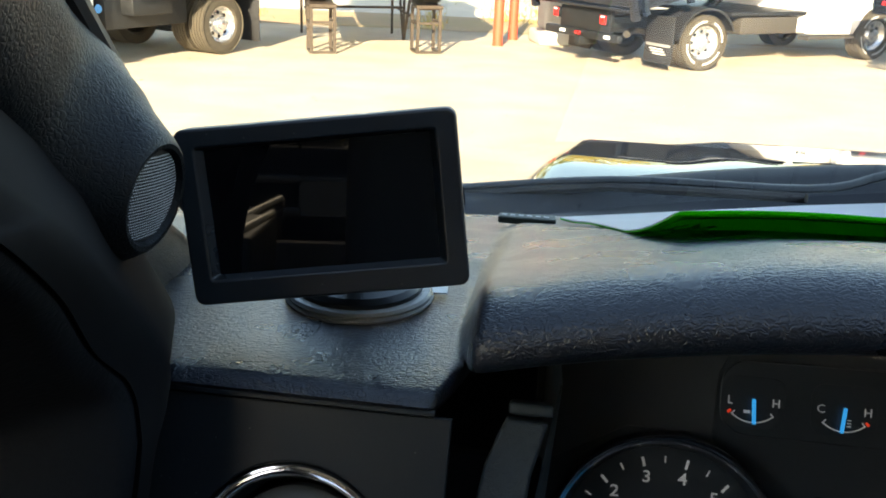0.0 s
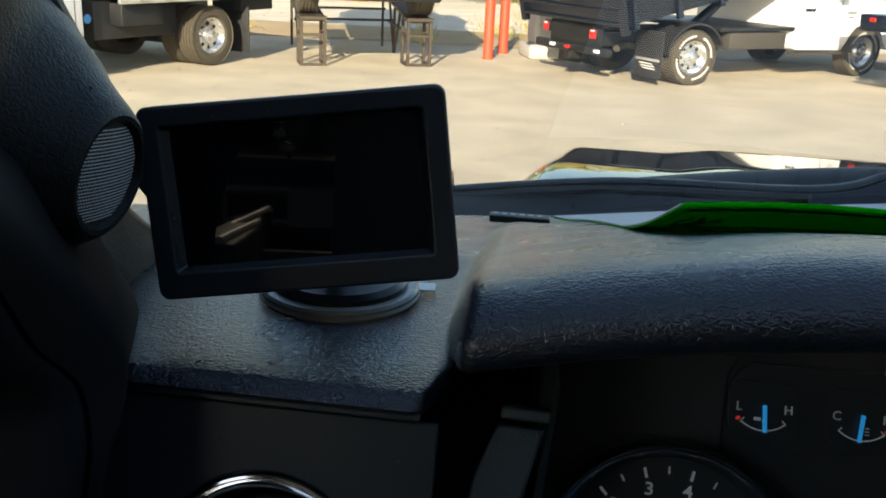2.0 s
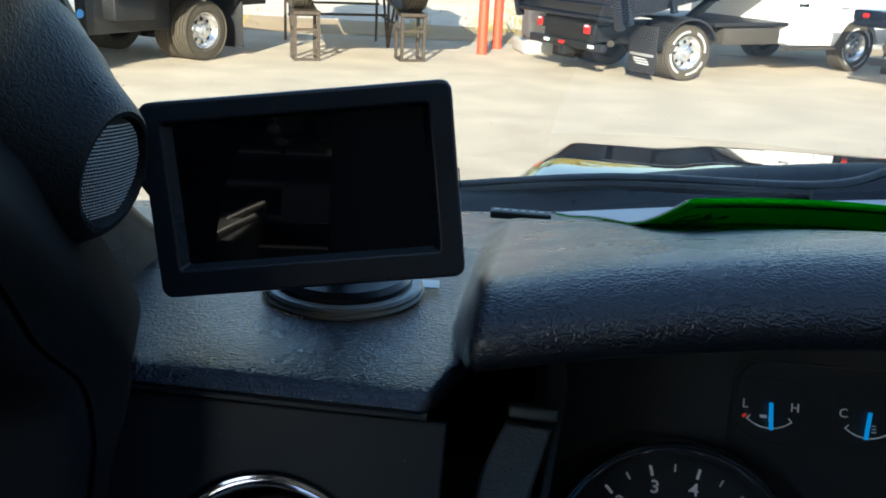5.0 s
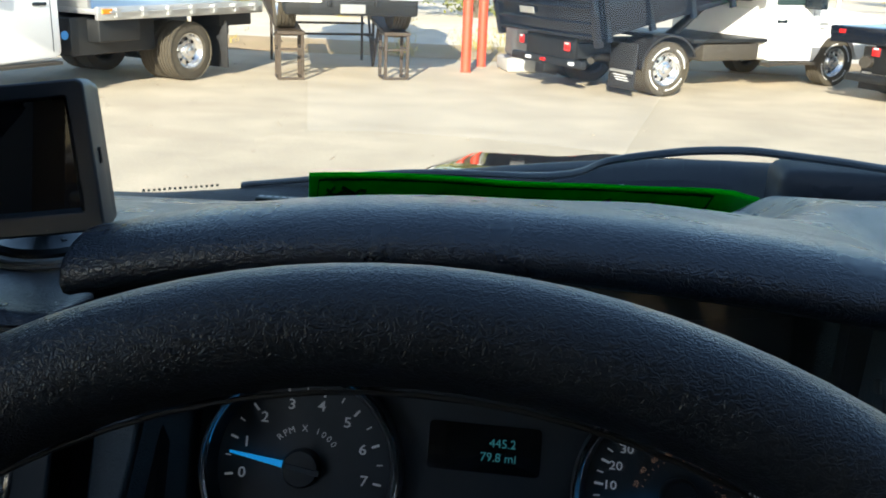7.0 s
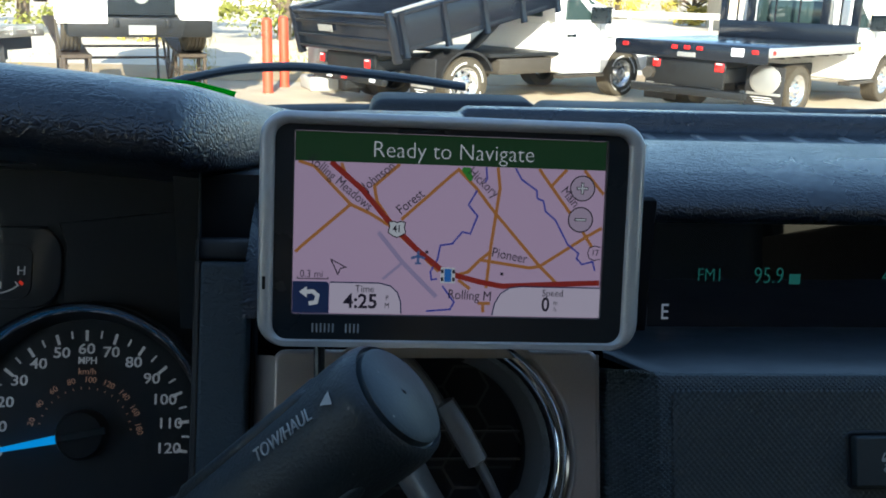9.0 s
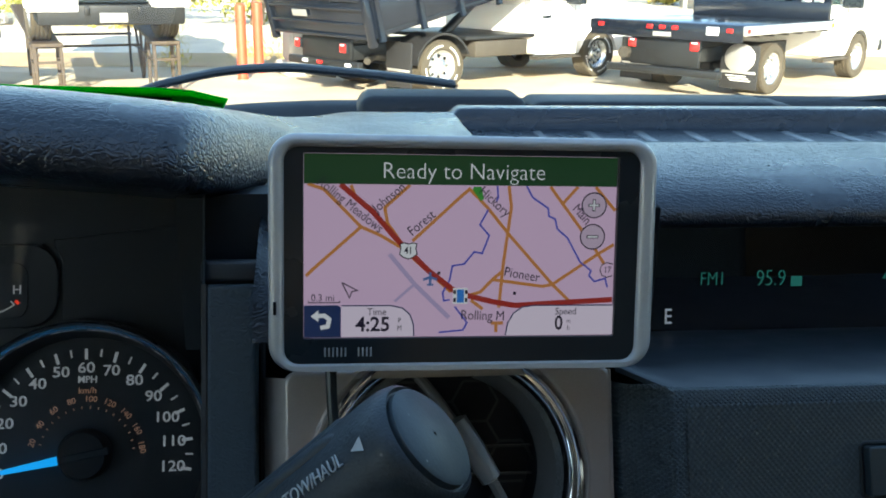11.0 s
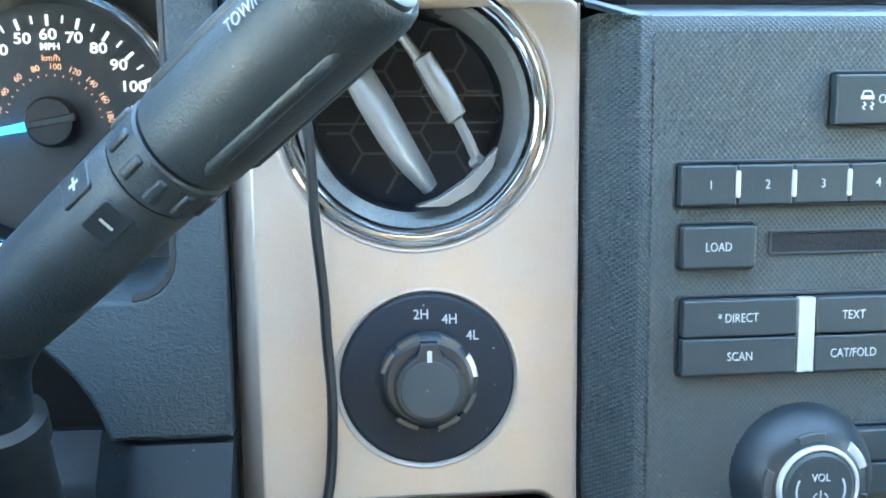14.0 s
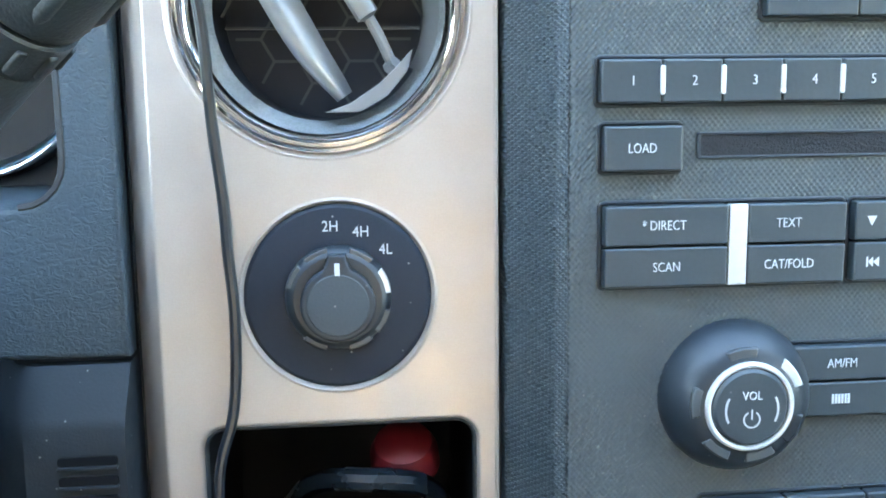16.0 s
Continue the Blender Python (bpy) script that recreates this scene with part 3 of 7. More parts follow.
vent = air_vent("centre_air_vent", STACK @ at(0.2525, 0.160, PANEL), "round chrome-ringed air vent with turned silver vanes")
part("bowl", lathe([(0.0394, -0.005), (0.0385, -0.009), (0.0370, -0.014), (0.0352, -0.018)], 72), BOWL, vent, "speckled grey bowl")
part("duct", lathe([(0.0353, -0.0175), (0.0350, -0.030), (0.0345, -0.045), (0.0, -0.046)], 48), VENT_D, vent)
honey = bmesh.new()
s = 0.0086
for i in range(-4, 5):
    for j in range(-4, 5):
        hx, hy = 1.5 * s * i, math.sqrt(3) * s * (j + 0.5 * (i % 2))
        if math.hypot(hx, hy) > 0.036:
            continue
        c6 = [(hx + s * math.cos(math.pi / 3 * k), hy + s * math.sin(math.pi / 3 * k)) for k in range(7)]
        for a, b in zip(c6[:3], c6[1:4]):
            if max(math.hypot(*a), math.hypot(*b)) < 0.0345:
                stroke([a, b], 0.0010, -0.034, honey)
part("honeycomb_grille", honey, SMOKED, vent)
for y in (0.006, -0.004):
    part("cross_bar", box(-0.033, 0.033, y - 0.0004, y + 0.0004, -0.032, -0.030), SMOKED, vent)
# turned vanes
vane = smooth_path([(-0.033, 0.033, -0.018), (-0.0215, 0.009, -0.0095), (-0.0085, -0.0135, -0.010), (0.0050, -0.0285, -0.017)], 8)
rows = []
for i, p in enumerate(vane):
    w = 0.0066 * (0.35 + 0.65 * math.sin(math.pi * min(max((i + 3) / (len(vane) + 4), 0), 1)))
    d = Vector((0.55, -0.83, 0))
    nrm = Vector((0.83, 0.55, 0))
    rows.append([tuple(p - nrm * 0.0010), tuple(p + nrm * w * 0.25 + Vector((0, 0, 0.0016))), tuple(p + nrm * w * 0.8 + Vector((0, 0, 0.0006))), tuple(p + nrm * w * 1.6 + Vector((0, 0, -0.006))), tuple(p - nrm * 0.0004 + Vector((0, 0, -0.008)))])
part("vane", loft(rows, close=True), GREY_S, vent, "broad silver-grey vane", angle=85)
part("vane_lever", tube(smooth_path([(-0.012, 0.036, -0.013), (-0.004, 0.0265, -0.0115), (0.0022, 0.0175, -0.0105), (0.0022, 0.0168, -0.0105)], 4), [0.0019] * 13, 10), GREY_S, vent)
part("thumb_grip", loft([[(cx + rx * math.cos(a) * 0.83 - 0.0, cy + rx * math.cos(a) * 0.55, cz + rz * math.sin(a)) for a in (2 * math.pi * k / 10 for k in range(10))] for cx, cy, cz, rx, rz in ((0.0026, 0.0190, -0.0095, 0.0010, 0.001), (0.0032, 0.0180, -0.0085, 0.0038, 0.0034), (0.0090, 0.0080, -0.0078, 0.0042, 0.0040), (0.0148, -0.0020, -0.0085, 0.0038, 0.0034), (0.0154, -0.0031, -0.0095, 0.0010, 0.001))], close=True), GREY_S, vent, "silver-grey thumb grip")
part("vane_lever", tube(smooth_path([(0.0148, -0.0020, -0.0095), (0.0190, -0.0095, -0.011), (0.0222, -0.0165, -0.013)], 4), 0.0019, 10), GREY_S, vent)
part("shutter_edge", plate([[(0.0005, -0.0325), (0.0085, -0.0297), (0.0180, -0.0235), (0.0262, -0.0155), (0.0290, -0.0125), (0.0272, -0.0195), (0.0205, -0.0275), (0.0115, -0.0325)]], -0.0155, -0.0075, 0.0003), GREY_S, vent, "silver-grey tilted shutter edge")
part("shutter_pin", tube([(0.0212, -0.0185, -0.014), (0.0236, -0.0165, -0.011)], 0.0021, 8), GREY_S, vent)
part("shutter_side", lathe([(0.0386, -0.0095), (0.0352, -0.0165), (0.0335, -0.022)], 20, arc=(radians(-32), radians(80))), GREY_S, vent, "silver-grey barrel side")

vent_l = air_vent("driver_air_vent", LEFT @ Matrix.Scale(0.935, 4), "round chrome-ringed air vent with its shutter closed")
part("bowl", lathe([(0.0394, -0.005), (0.038, -0.010), (0.0365, -0.014)], 64), PLASTIC_S, vent_l)
part("duct", lathe([(0.0366, -0.013), (0.036, -0.03), (0.0, -0.03)], 48), DARK, vent_l)
part("shutter", lathe([(0.0, -0.0045), (0.012, -0.0052), (0.022, -0.0072), (0.030, -0.0105), (0.0335, -0.0135), (0.034, -0.017)], 64), SHUTTER_G, vent_l, "domed grey shutter")
dome = lambda x, y: -0.0035 - 6.8 * (x * x + y * y)  # noqa: E731
for loop in (smooth_path([(-0.030, -0.004, 0), (-0.018, 0.016, 0), (-0.006, 0.020, 0), (-0.002, 0.015, 0), (0.003, -0.01, 0), (0.008, -0.028, 0)], 6), smooth_path([(0.012, 0.024, 0), (0.020, 0.019, 0), (0.030, 0.004, 0)], 5), [Vector((0.012, 0.024, 0)), Vector((0.0165, 0.006, 0)), Vector((0.012, -0.005, 0)), Vector((0.026, -0.02, 0))]):
    part("vane_edge", tube([(q.x, q.y, dome(q.x, q.y)) for q in loop], 0.0009, 6), PLASTIC_S, vent_l)

# ---------------------------------------------------------------- four-wheel-drive dial
dial = thing("drive_mode_dial", "black rotary four-wheel-drive selector set in the silver panel", "dial", STACK @ at(0.2555, 0.0685, PANEL) @ Matrix.Diagonal((1, 1, 0.52, 1)))
part("face", lathe([(0.0306, -0.003), (0.0300, -0.0012), (0.0290, 0.0002), (0.0275, 0.0006), (0.0, 0.0006)], 72), DIAL_F, dial, "dusty black dial face")
part("skirt", lathe([(0.0172, 0.0006), (0.0170, 0.004), (0.0162, 0.008), (0.0150, 0.0105), (0.0140, 0.0112), (0.0, 0.0112)], 64), PLASTIC, dial)
# one notch is pale silver: a highlight put into its colour
for k, a in enumerate((62, 20, -28, -65, -118, 152, 115)):
    part("skirt_notch", plate([sector(0, 0, 0.0142, 0.0170, a - 14, a + 14, 8)], 0.004, 0.0098, 0.0005), SMOKED if k != 1 else SILVER_L, dial)
part("knob", plate([circle(0, -0.001, 0.0118, 40, -248, 68) + [(0.0034, 0.0125), (0.0028, 0.0150), (-0.0028, 0.0150), (-0.0034, 0.0125)]], 0.009, 0.0185, 0.0012, 3), PLASTIC, dial)
part("knob_cap", lathe([(0.0100, 0.0184), (0.0096, 0.0190), (0.0, 0.0192)], 48), GREY_P, dial, place=at(0, -0.001))
part("pointer", plate([rounded(-0.0008, 0.0008, 0.0060, 0.0125, 0.0002)], 0.0184, 0.0190, 0.0001), WHITE_INK, dial, "white pointer mark")
for text, x, y in (("2H", 0.2535, 0.0914), ("4H", 0.2633, 0.0895), ("4L", 0.2711, 0.0836)):
    part("print", words(text, 0.0049, squeeze=0.9), WHITE_INK, dial, place=at(x - 0.2555, y - 0.0685, 0.0009))

# ---------------------------------------------------------------- radio
radio = thing("radio", "dark grey dotted radio panel with rows of printed buttons", "radio", STACK)
FACE_EDGE = ((0.3098, -0.030), (0.3098, -0.0215), (0.3115, -0.0185), (0.3225, -0.0015), (0.3258, -0.0002), (0.3262, -0.0018), (0.36, -0.0018), (0.45, -0.0018), (0.505, -0.0018), (0.506, 0.0), (0.60, 0.0), (0.602, -0.03))
part("faceplate", loft([[(x, y, z) for x, z in FACE_EDGE] for y in (-0.20, -0.1, 0.0, 0.1, 0.185)] + [[(x, 0.1888, z - 0.0015) for x, z in FACE_EDGE], [(x, 0.1905, -0.03 if z < -0.02 else -0.012) for x, z in FACE_EDGE]]), RADIO_M, radio, "dotted dark grey faceplate")


def pitted_skin(x0, x1, y0, y1, depth):
    """A moulded sheet with staggered small pits, 1.9 mm apart in rows 1.1 mm apart."""
    nx, ny = int((x1 - x0) / 0.000475), int((y1 - y0) / 0.000545)
    verts, faces = [], []
    for b in range(ny + 1):
        for a in range(nx + 1):
            c = (1, 0, -1, 0)[a % 4] * (1, 0, -1, 0)[b % 4]
            verts.append((x0 + 0.000475 * a, y0 + 0.000545 * b, -depth if c > 0 else (0.00004 if c < 0 else 0.0)))
    for b in range(ny):
        for a in range(nx):
            k = b * (nx + 1) + a
            faces.append((k, k + 1, k + nx + 2, k + nx + 1))
    me = bpy.data.meshes.new("skin")
    me.from_pydata(verts, [], faces)
    me.shade_smooth()
    return me


part("dotted_skin", pitted_skin(0.3262, 0.506, -0.062, 0.1848, 0.00120), RADIO_S, radio, "pitted dark grey skin")["kind"] = "stuff"


def well(x0, x1, y0, y1):
    part("button_well", plate([rounded(x0 - 0.0014, x1 + 0.0014, y0 - 0.0014, y1 + 0.0014, 0.0022), rounded(x0 - 0.0001, x1 + 0.0001, y0 - 0.0001, y1 + 0.0001, 0.001)], -0.002, 0.0006, 0.0004), PLASTIC_S, radio)
    part("well_floor", box(x0, x1, y0, y1, -0.002, 0.0004), DARK, radio)


def button(x0, x1, y0, y1, text="", size=0.0042, cut=0.0, squeeze=0.86):
    cx, cy = (x0 + x1) / 2, (y0 + y1) / 2
    b = part("button", plate([rounded(x0 - cx, x1 - cx, y0 - cy, y1 - cy, 0.0007)], -0.001, 0.0042, 0.0007, 3), BUTTON, radio, place=at(cx, cy))
    if text:
        part("print", words(text, size, squeeze=squeeze, bold=-0.00004), WHITE_INK, b, place=at(cut, 0, 0.0043))
    return b


def bars(parent, specs, z=0.0043, material=None):
    for x, y, w, h in specs:
        part("mark", box(x - w / 2, x + w / 2, y - h / 2, y + h / 2, z - 0.0002, z), material or WHITE_INK, parent)


well(0.3345, 0.4458, 0.1292, 0.1420)
for k in range(6):
    x = 0.3345 + 0.01855 * k
    button(x + (0.0003 if k else 0.0), x + 0.0183, 0.1292, 0.1420, str(k + 1), 0.0042, cut=0.0005)
    if k:
        part("light_bar", plate([rounded(x - 0.0008, x + 0.0008, 0.1315, 0.1402, 0.0007)], 0.002, 0.0047, 0.0004), SILVER_L, radio, "pale silver divider")
well(0.3845, 0.4420, 0.1542, 0.1700)
off = button(0.3845, 0.4128, 0.1542, 0.1700, "OFF", 0.0042, cut=0.0028)
skid = bmesh.new()
stroke([(-0.0060, 0.0008), (-0.0052, 0.0026), (-0.0028, 0.0026), (-0.0020, 0.0008)], 0.0005, 0.0044, skid)
stroke([(-0.0062, 0.0006), (-0.0018, 0.0006)], 0.0012, 0.00442, skid)
for x in (-0.0052, -0.0026):
    stroke([(x, -0.0008), (x + 0.0007, -0.0016), (x - 0.0003, -0.0024), (x + 0.0005, -0.0033)], 0.0005, 0.0044, skid)
part("skid_symbol", skid, WHITE_INK, off)
haz = button(0.4132, 0.4420, 0.1542, 0.1700)
tri = bmesh.new()
stroke([(-0.0045, -0.0032), (0.0, 0.0044), (0.0045, -0.0032), (-0.0045, -0.0032)], 0.0009, 0.0044, tri)
part("triangle", tri, mat("red_print", (0.55, 0.03, 0.03), 0.5, var=0.02), haz, "red warning triangle")
well(0.3358, 0.3598, 0.1090, 0.1225)
button(0.3358, 0.3598, 0.1090, 0.1225, "LOAD", 0.0042, squeeze=0.78, cut=-0.0005)
part("disc_slot", plate([rounded(0.3655, 0.486, 0.1122, 0.1203, 0.0008), rounded(0.3665, 0.485, 0.1131, 0.1195, 0.0006)], -0.001, 0.0008, 0.0003), PLASTIC, radio)
part("slot_brush", box(0.3665, 0.485, 0.1131, 0.1195, -0.003, 0.0003), mat("slot_felt", (0.012, 0.012, 0.014), 0.95, var=0.5, scale=1500, grain="noise", depth=0.0005), radio, "dusty felt slot lips")
well(0.3363, 0.4125, 0.0735, 0.0985)
button(0.3363, 0.3748, 0.0863, 0.0985, "* DIRECT", 0.0042, squeeze=0.80, cut=-0.001)
button(0.3363, 0.3748, 0.0735, 0.0857, "SCAN", 0.0042, squeeze=0.80)
part("light_bar", plate([rounded(0.3752, 0.3808, 0.0735, 0.0985, 0.0004)], 0.001, 0.0042, 0.0003), SILVER_L, radio, "pale silver divider")
button(0.3812, 0.4125, 0.0863, 0.0985, "TEXT", 0.0042, squeeze=0.80, cut=-0.003)
button(0.3812, 0.4125, 0.0735, 0.0857, "CAT/FOLD", 0.0042, squeeze=0.80, cut=-0.0025)
well(0.4155, 0.4560, 0.0735, 0.0985)
dn = button(0.4155, 0.4560, 0.0863, 0.0985)
part("arrow_mark", flat([(-0.0168, 0.0016), (-0.0136, 0.0016), (-0.0152, -0.0016)], 0.0044), WHITE_INK, dn)
rw = button(0.4155, 0.4560, 0.0735, 0.0857)
ar = flat([(-0.0122, 0.0016), (-0.0122, -0.0016), (-0.0142, 0)], 0.0044)
flat([(-0.0142, 0.0016), (-0.0142, -0.0016), (-0.0158, 0)], 0.0044, ar)
flat([(-0.0164, 0.0016), (-0.0158, 0.0016), (-0.0158, -0.0016), (-0.0164, -0.0016)], 0.0044, ar)
part("arrow_mark", ar, WHITE_INK, rw)
well(0.3930, 0.4520, 0.0300, 0.0528)
button(0.3930, 0.4520, 0.0417, 0.0528, "AM/FM", 0.0042, cut=-0.0090, squeeze=0.80)
sb = button(0.3930, 0.4520, 0.0300, 0.0411)
part("brand_mark", words("IIIIII", 0.0042, shear=0.0, squeeze=1.0, bold=0.00012), WHITE_INK, sb, "illegible white print", place=at(-0.0090, 0, 0.0043))
# volume knob
vol = part("volume_knob", lathe([(0.0245, -0.001), (0.0243, 0.002), (0.0230, 0.0055), (0.0205, 0.0092), (0.0183, 0.0112), (0.0165, 0.0122), (0.0138, 0.0128)], 72), PLASTIC, radio, "black volume knob with a silver ring", place=at(0.3795, 0.0375))
part("ring", lathe([(0.0141, 0.0124), (0.0139, 0.0137), (0.0132, 0.0142), (0.0125, 0.0140), (0.0122, 0.0130)], 72), SILVER_L, vol, "brushed silver ring")
part("cap", lathe([(0.0122, 0.0128), (0.0119, 0.0139), (0.0110, 0.0146), (0.0, 0.0148)], 64), BUTTON, vol)
part("print", words("VOL", 0.0038, squeeze=0.86, bold=-0.00004), WHITE_INK, vol, place=at(0, 0.0038, 0.0150))
pw = bmesh.new()
stroke(circle(0, -0.0035, 0.0025, 20, -240, 60), 0.0005, 0.0151, pw)
stroke([(0, -0.0035), (0, -0.0003)], 0.0005, 0.0151, pw)
stroke(circle(0, -0.0005, 0.0082, 10, -28, 28), 0.0007, 0.0151, pw)
stroke(circle(0, -0.0005, 0.0082, 10, 152, 208), 0.0007, 0.0151, pw)
part("power_symbol", pw, WHITE_INK, vol)
# notch materials differ by angle, painting highlight and shade round the knob
for a, m in ((98, SMOKED), (35, SILVER_L), (175, SMOKED), (-28, PLASTIC_S), (-75, SMOKED), (-125, SMOKED)):
    part("grip_notch", plate([sector(0, 0, 0.0150, 0.0182, a - 16, a + 16, 8)], 0.0080, 0.0126, 0.0006), m, vol)
well(0.3700, 0.4520, -0.0110, 0.0035)
for k in range(3):
    button(0.3702 + 0.0272 * k, 0.3968 + 0.0272 * k, -0.0110, 0.0035)

# the shelf over the radio and its deep-set display
shelf = thing("display_shelf", "smooth dark plastic shelf in front of the radio display", "shelf")
part("shelf", loft([[(x, y, z) for y, z in ((-0.1300 + d, 1.5225), (-0.1285 + d, 1.5240), (-0.125 + d, 1.5246), (-0.06, 1.511), (0.004, 1.495))] for x, d in ((0.3100, 0.022), (0.3125, 0.019), (0.3235, 0.003), (0.329, 0.0), (0.45, 0.0), (0.62, 0.0))]), PLASTIC, shelf)
part("side_wall", box(0.300, 0.304, -0.118, 0.01, 1.532, 1.56, 0.001), PLASTIC, shelf)
part("ceiling", box(0.21, 0.63, -0.020, 0.01, 1.5485, 1.5525, 0.001), PLASTIC, shelf)
part("back_wall", box(0.17, 0.347, -0.035, -0.02, 1.44, 1.562, 0.001), DARK, shelf)
display = thing("radio_display", "dark glossy radio display with teal digits", "display", tilted((0.0, -0.0155, 1.5236), 0.168))
part("glass", box(0.352, 0.62, -0.040, 0.026, -0.004, 0.0), RADIO_GLASS, display, "dark glass")
part("bezel", box(0.347, 0.3515, -0.040, 0.026, -0.004, 0.003, 0.0008), SMOKED, display)
for text, x, y, sz, m in (("FM1", 0.3800, 0.0, 0.0088, LIT_TEAL), ("95.9", 0.4070, 0.0, 0.0105, LIT_TEAL), ("4:28", 0.4665, 0.0, 0.0105, LIT_TEAL), ("E", 0.3600, -0.0167, 0.0100, LIT_WHITE), ("EXT", 0.4985, -0.008, 0.0055, LIT_WHITE), ("6", 0.5030, -0.0155, 0.0095, LIT_WHITE)):
    part("readout", words(text, sz, squeeze=0.78, bold=-0.00020 if m is LIT_TEAL else 0.0), m, display, place=at(x, y, 0.0004))["kind"] = "stuff"
part("readout", box(0.4165, 0.4215, -0.0035, 0.001, 0.0, 0.0004), LIT_TEAL, display)

# ---------------------------------------------------------------- instrument cluster
cluster = thing("instrument_cluster", "black instrument cluster with white numerals and lit blue needles", "instrument cluster", CLUSTER)
part("face", plate([rounded(-0.164, 0.164, -0.140, 0.060, 0.012)], -0.008, -0.003, 0.0006), FACE, cluster)
part("upper_trim", plate([[(-0.160, -0.040), (-0.118, -0.0175), (-0.09, -0.018), (-0.078, -0.022), (-0.0765, 0.012), (-0.072, 0.022), (-0.160, 0.030)]], -0.0035, -0.0015, 0.0006), SMOKED, cluster, "smoked grey trim")
part("upper_trim", plate([[(0.160, -0.042), (0.125, -0.0155), (0.105, -0.013), (0.094, -0.014), (0.094, 0.012), (0.090, 0.022), (0.160, 0.03)]], -0.0035, -0.0015, 0.0006), FACE, cluster, "smoked grey trim")
part("gauge_pod", plate([rounded(-0.0755, 0.0930, -0.0165, 0.020, 0.013)], -0.003, -0.0005, 0.0008), FACE, cluster)
part("pod_edge", tube([(-0.068, 0.0195, 0.0), (0.0, 0.0205, 0.0), (0.086, 0.0195, 0.0)], 0.0006, 6), SMOKED, cluster)


def polar(a, r):
    return r * math.cos(radians(a)), r * math.sin(radians(a))


def big_gauge(name, label, x, y, r, start, step, marks, numeral_r, size, needle_angle, needle_len):
    g = part(name, plate([circle(0, 0, r - 0.001, 72)], -0.003, -0.0008, 0.0003), FACE, cluster, label, place=at(x, y))
    part("chrome_rim", lathe([(r - 0.0026, 0.0098), (r - 0.0019, 0.0114), (r - 0.0008, 0.0125), (r + 0.0004, 0.0129), (r + 0.0013, 0.0122), (r + 0.0018, 0.0105)], 96), CHROME, g, "thin chrome rim")
    part("rim_wall", lathe([(r + 0.0014, 0.0108), (r + 0.0018, -0.002)], 72), PLASTIC, g)
    part("dial_cone", lathe([(r - 0.0022, 0.0106), (r - 0.0055, -0.0006)], 72), FACE, g)
    long_tick, short_tick = finish(stroke([(0.0402, 0), (0.0448, 0)], 0.0013, 0.0002)), finish(stroke([(0.0415, 0), (0.0448, 0)], 0.0008, 0.0002))
    for k in range(2 * len(marks) - 1):
        part("tick_mark", short_tick if k % 2 else long_tick, LIT_WHITE, g, place=at(0, 0, 0, start - step * k / 2))
    for k, t in enumerate(marks):
        a = start - step * k
        part("numeral", words(t, size, squeeze=1.15, bold=0.00006), LIT_WHITE, g, place=at(*polar(a, numeral_r), 0.0002))["kind"] = "stuff"
    d = bmesh.new()
    n = needle_len
    loop = [(0.008, 0.0019), (n, 0.0006), (n, -0.0006), (0.008, -0.0019)]
    top = [d.verts.new((px, py, 0.0062)) for px, py in loop]
    low = [d.verts.new((px, py, 0.0046)) for px, py in loop]
    d.faces.new(top), d.faces.new(low[::-1])
    for i in range(4):
        d.faces.new((top[i], low[i], low[(i + 1) % 4], top[(i + 1) % 4]))
    part("needle", d, NEEDLE, g, "lit blue needle", place=at(0, 0, 0, needle_angle))
    hub = part("hub", lathe([(0.0108, 0.0), (0.0106, 0.006), (0.0095, 0.0078), (0.0, 0.0080)], 40), PLASTIC, g)
    part("hub_rib", box(-0.0095, 0.0115, -0.0016, 0.0016, 0.0075, 0.0090, 0.0005, 1), GREY_P, hub, place=at(0, 0, 0, needle_angle - 180))
    return g


tach = big_gauge("tachometer", "round tachometer marked 0 to 7", -0.0982, -0.0748, 0.0546, 190.2, 28.2, list("01234567"), 0.0350, 0.0080, 172, 0.041)
for k, ch in enumerate("RPM X 1000"):
    a = 90 + 4.5 * 10.2 - 10.2 * k
    if ch != " ":
        part("print", words(ch, 0.0050, squeeze=1.0), LIT_WHITE, tach, place=at(*polar(a - 3, 0.0212), 0.0002, a - 93))
speed = big_gauge("speedometer", "round speedometer marked 0 to 120 miles per hour", 0.1060, -0.0706, 0.0551, 192, 16.85, [str(10 * k) for k in range(13)], 0.0365, 0.0064, 190.5, 0.044)
for k in range(9):
    a = 167 - 20.2 * k
    part("numeral", words(str(20 * k + 20), 0.0036), LIT_AMBER, speed, place=at(*polar(a, 0.0232), 0.0002, a - 90 if 2 <= k <= 6 else (a - 90) * 0.9))["kind"] = "stuff"
ks = bmesh.new()
for k in range(17):
    stroke([polar(167 - 10.1 * k, 0.0192), polar(167 - 10.1 * k, 0.0202)], 0.0005, 0.0002, ks)
part("fine_ticks", ks, LIT_AMBER, speed)["kind"] = "stuff"
part("print", words("MPH", 0.0041, bold=0.00006), LIT_WHITE, speed, place=at(0, 0.0315, 0.0002))
part("print", words("km/h", 0.0038), LIT_AMBER, speed, place=at(0, 0.0268, 0.0002))

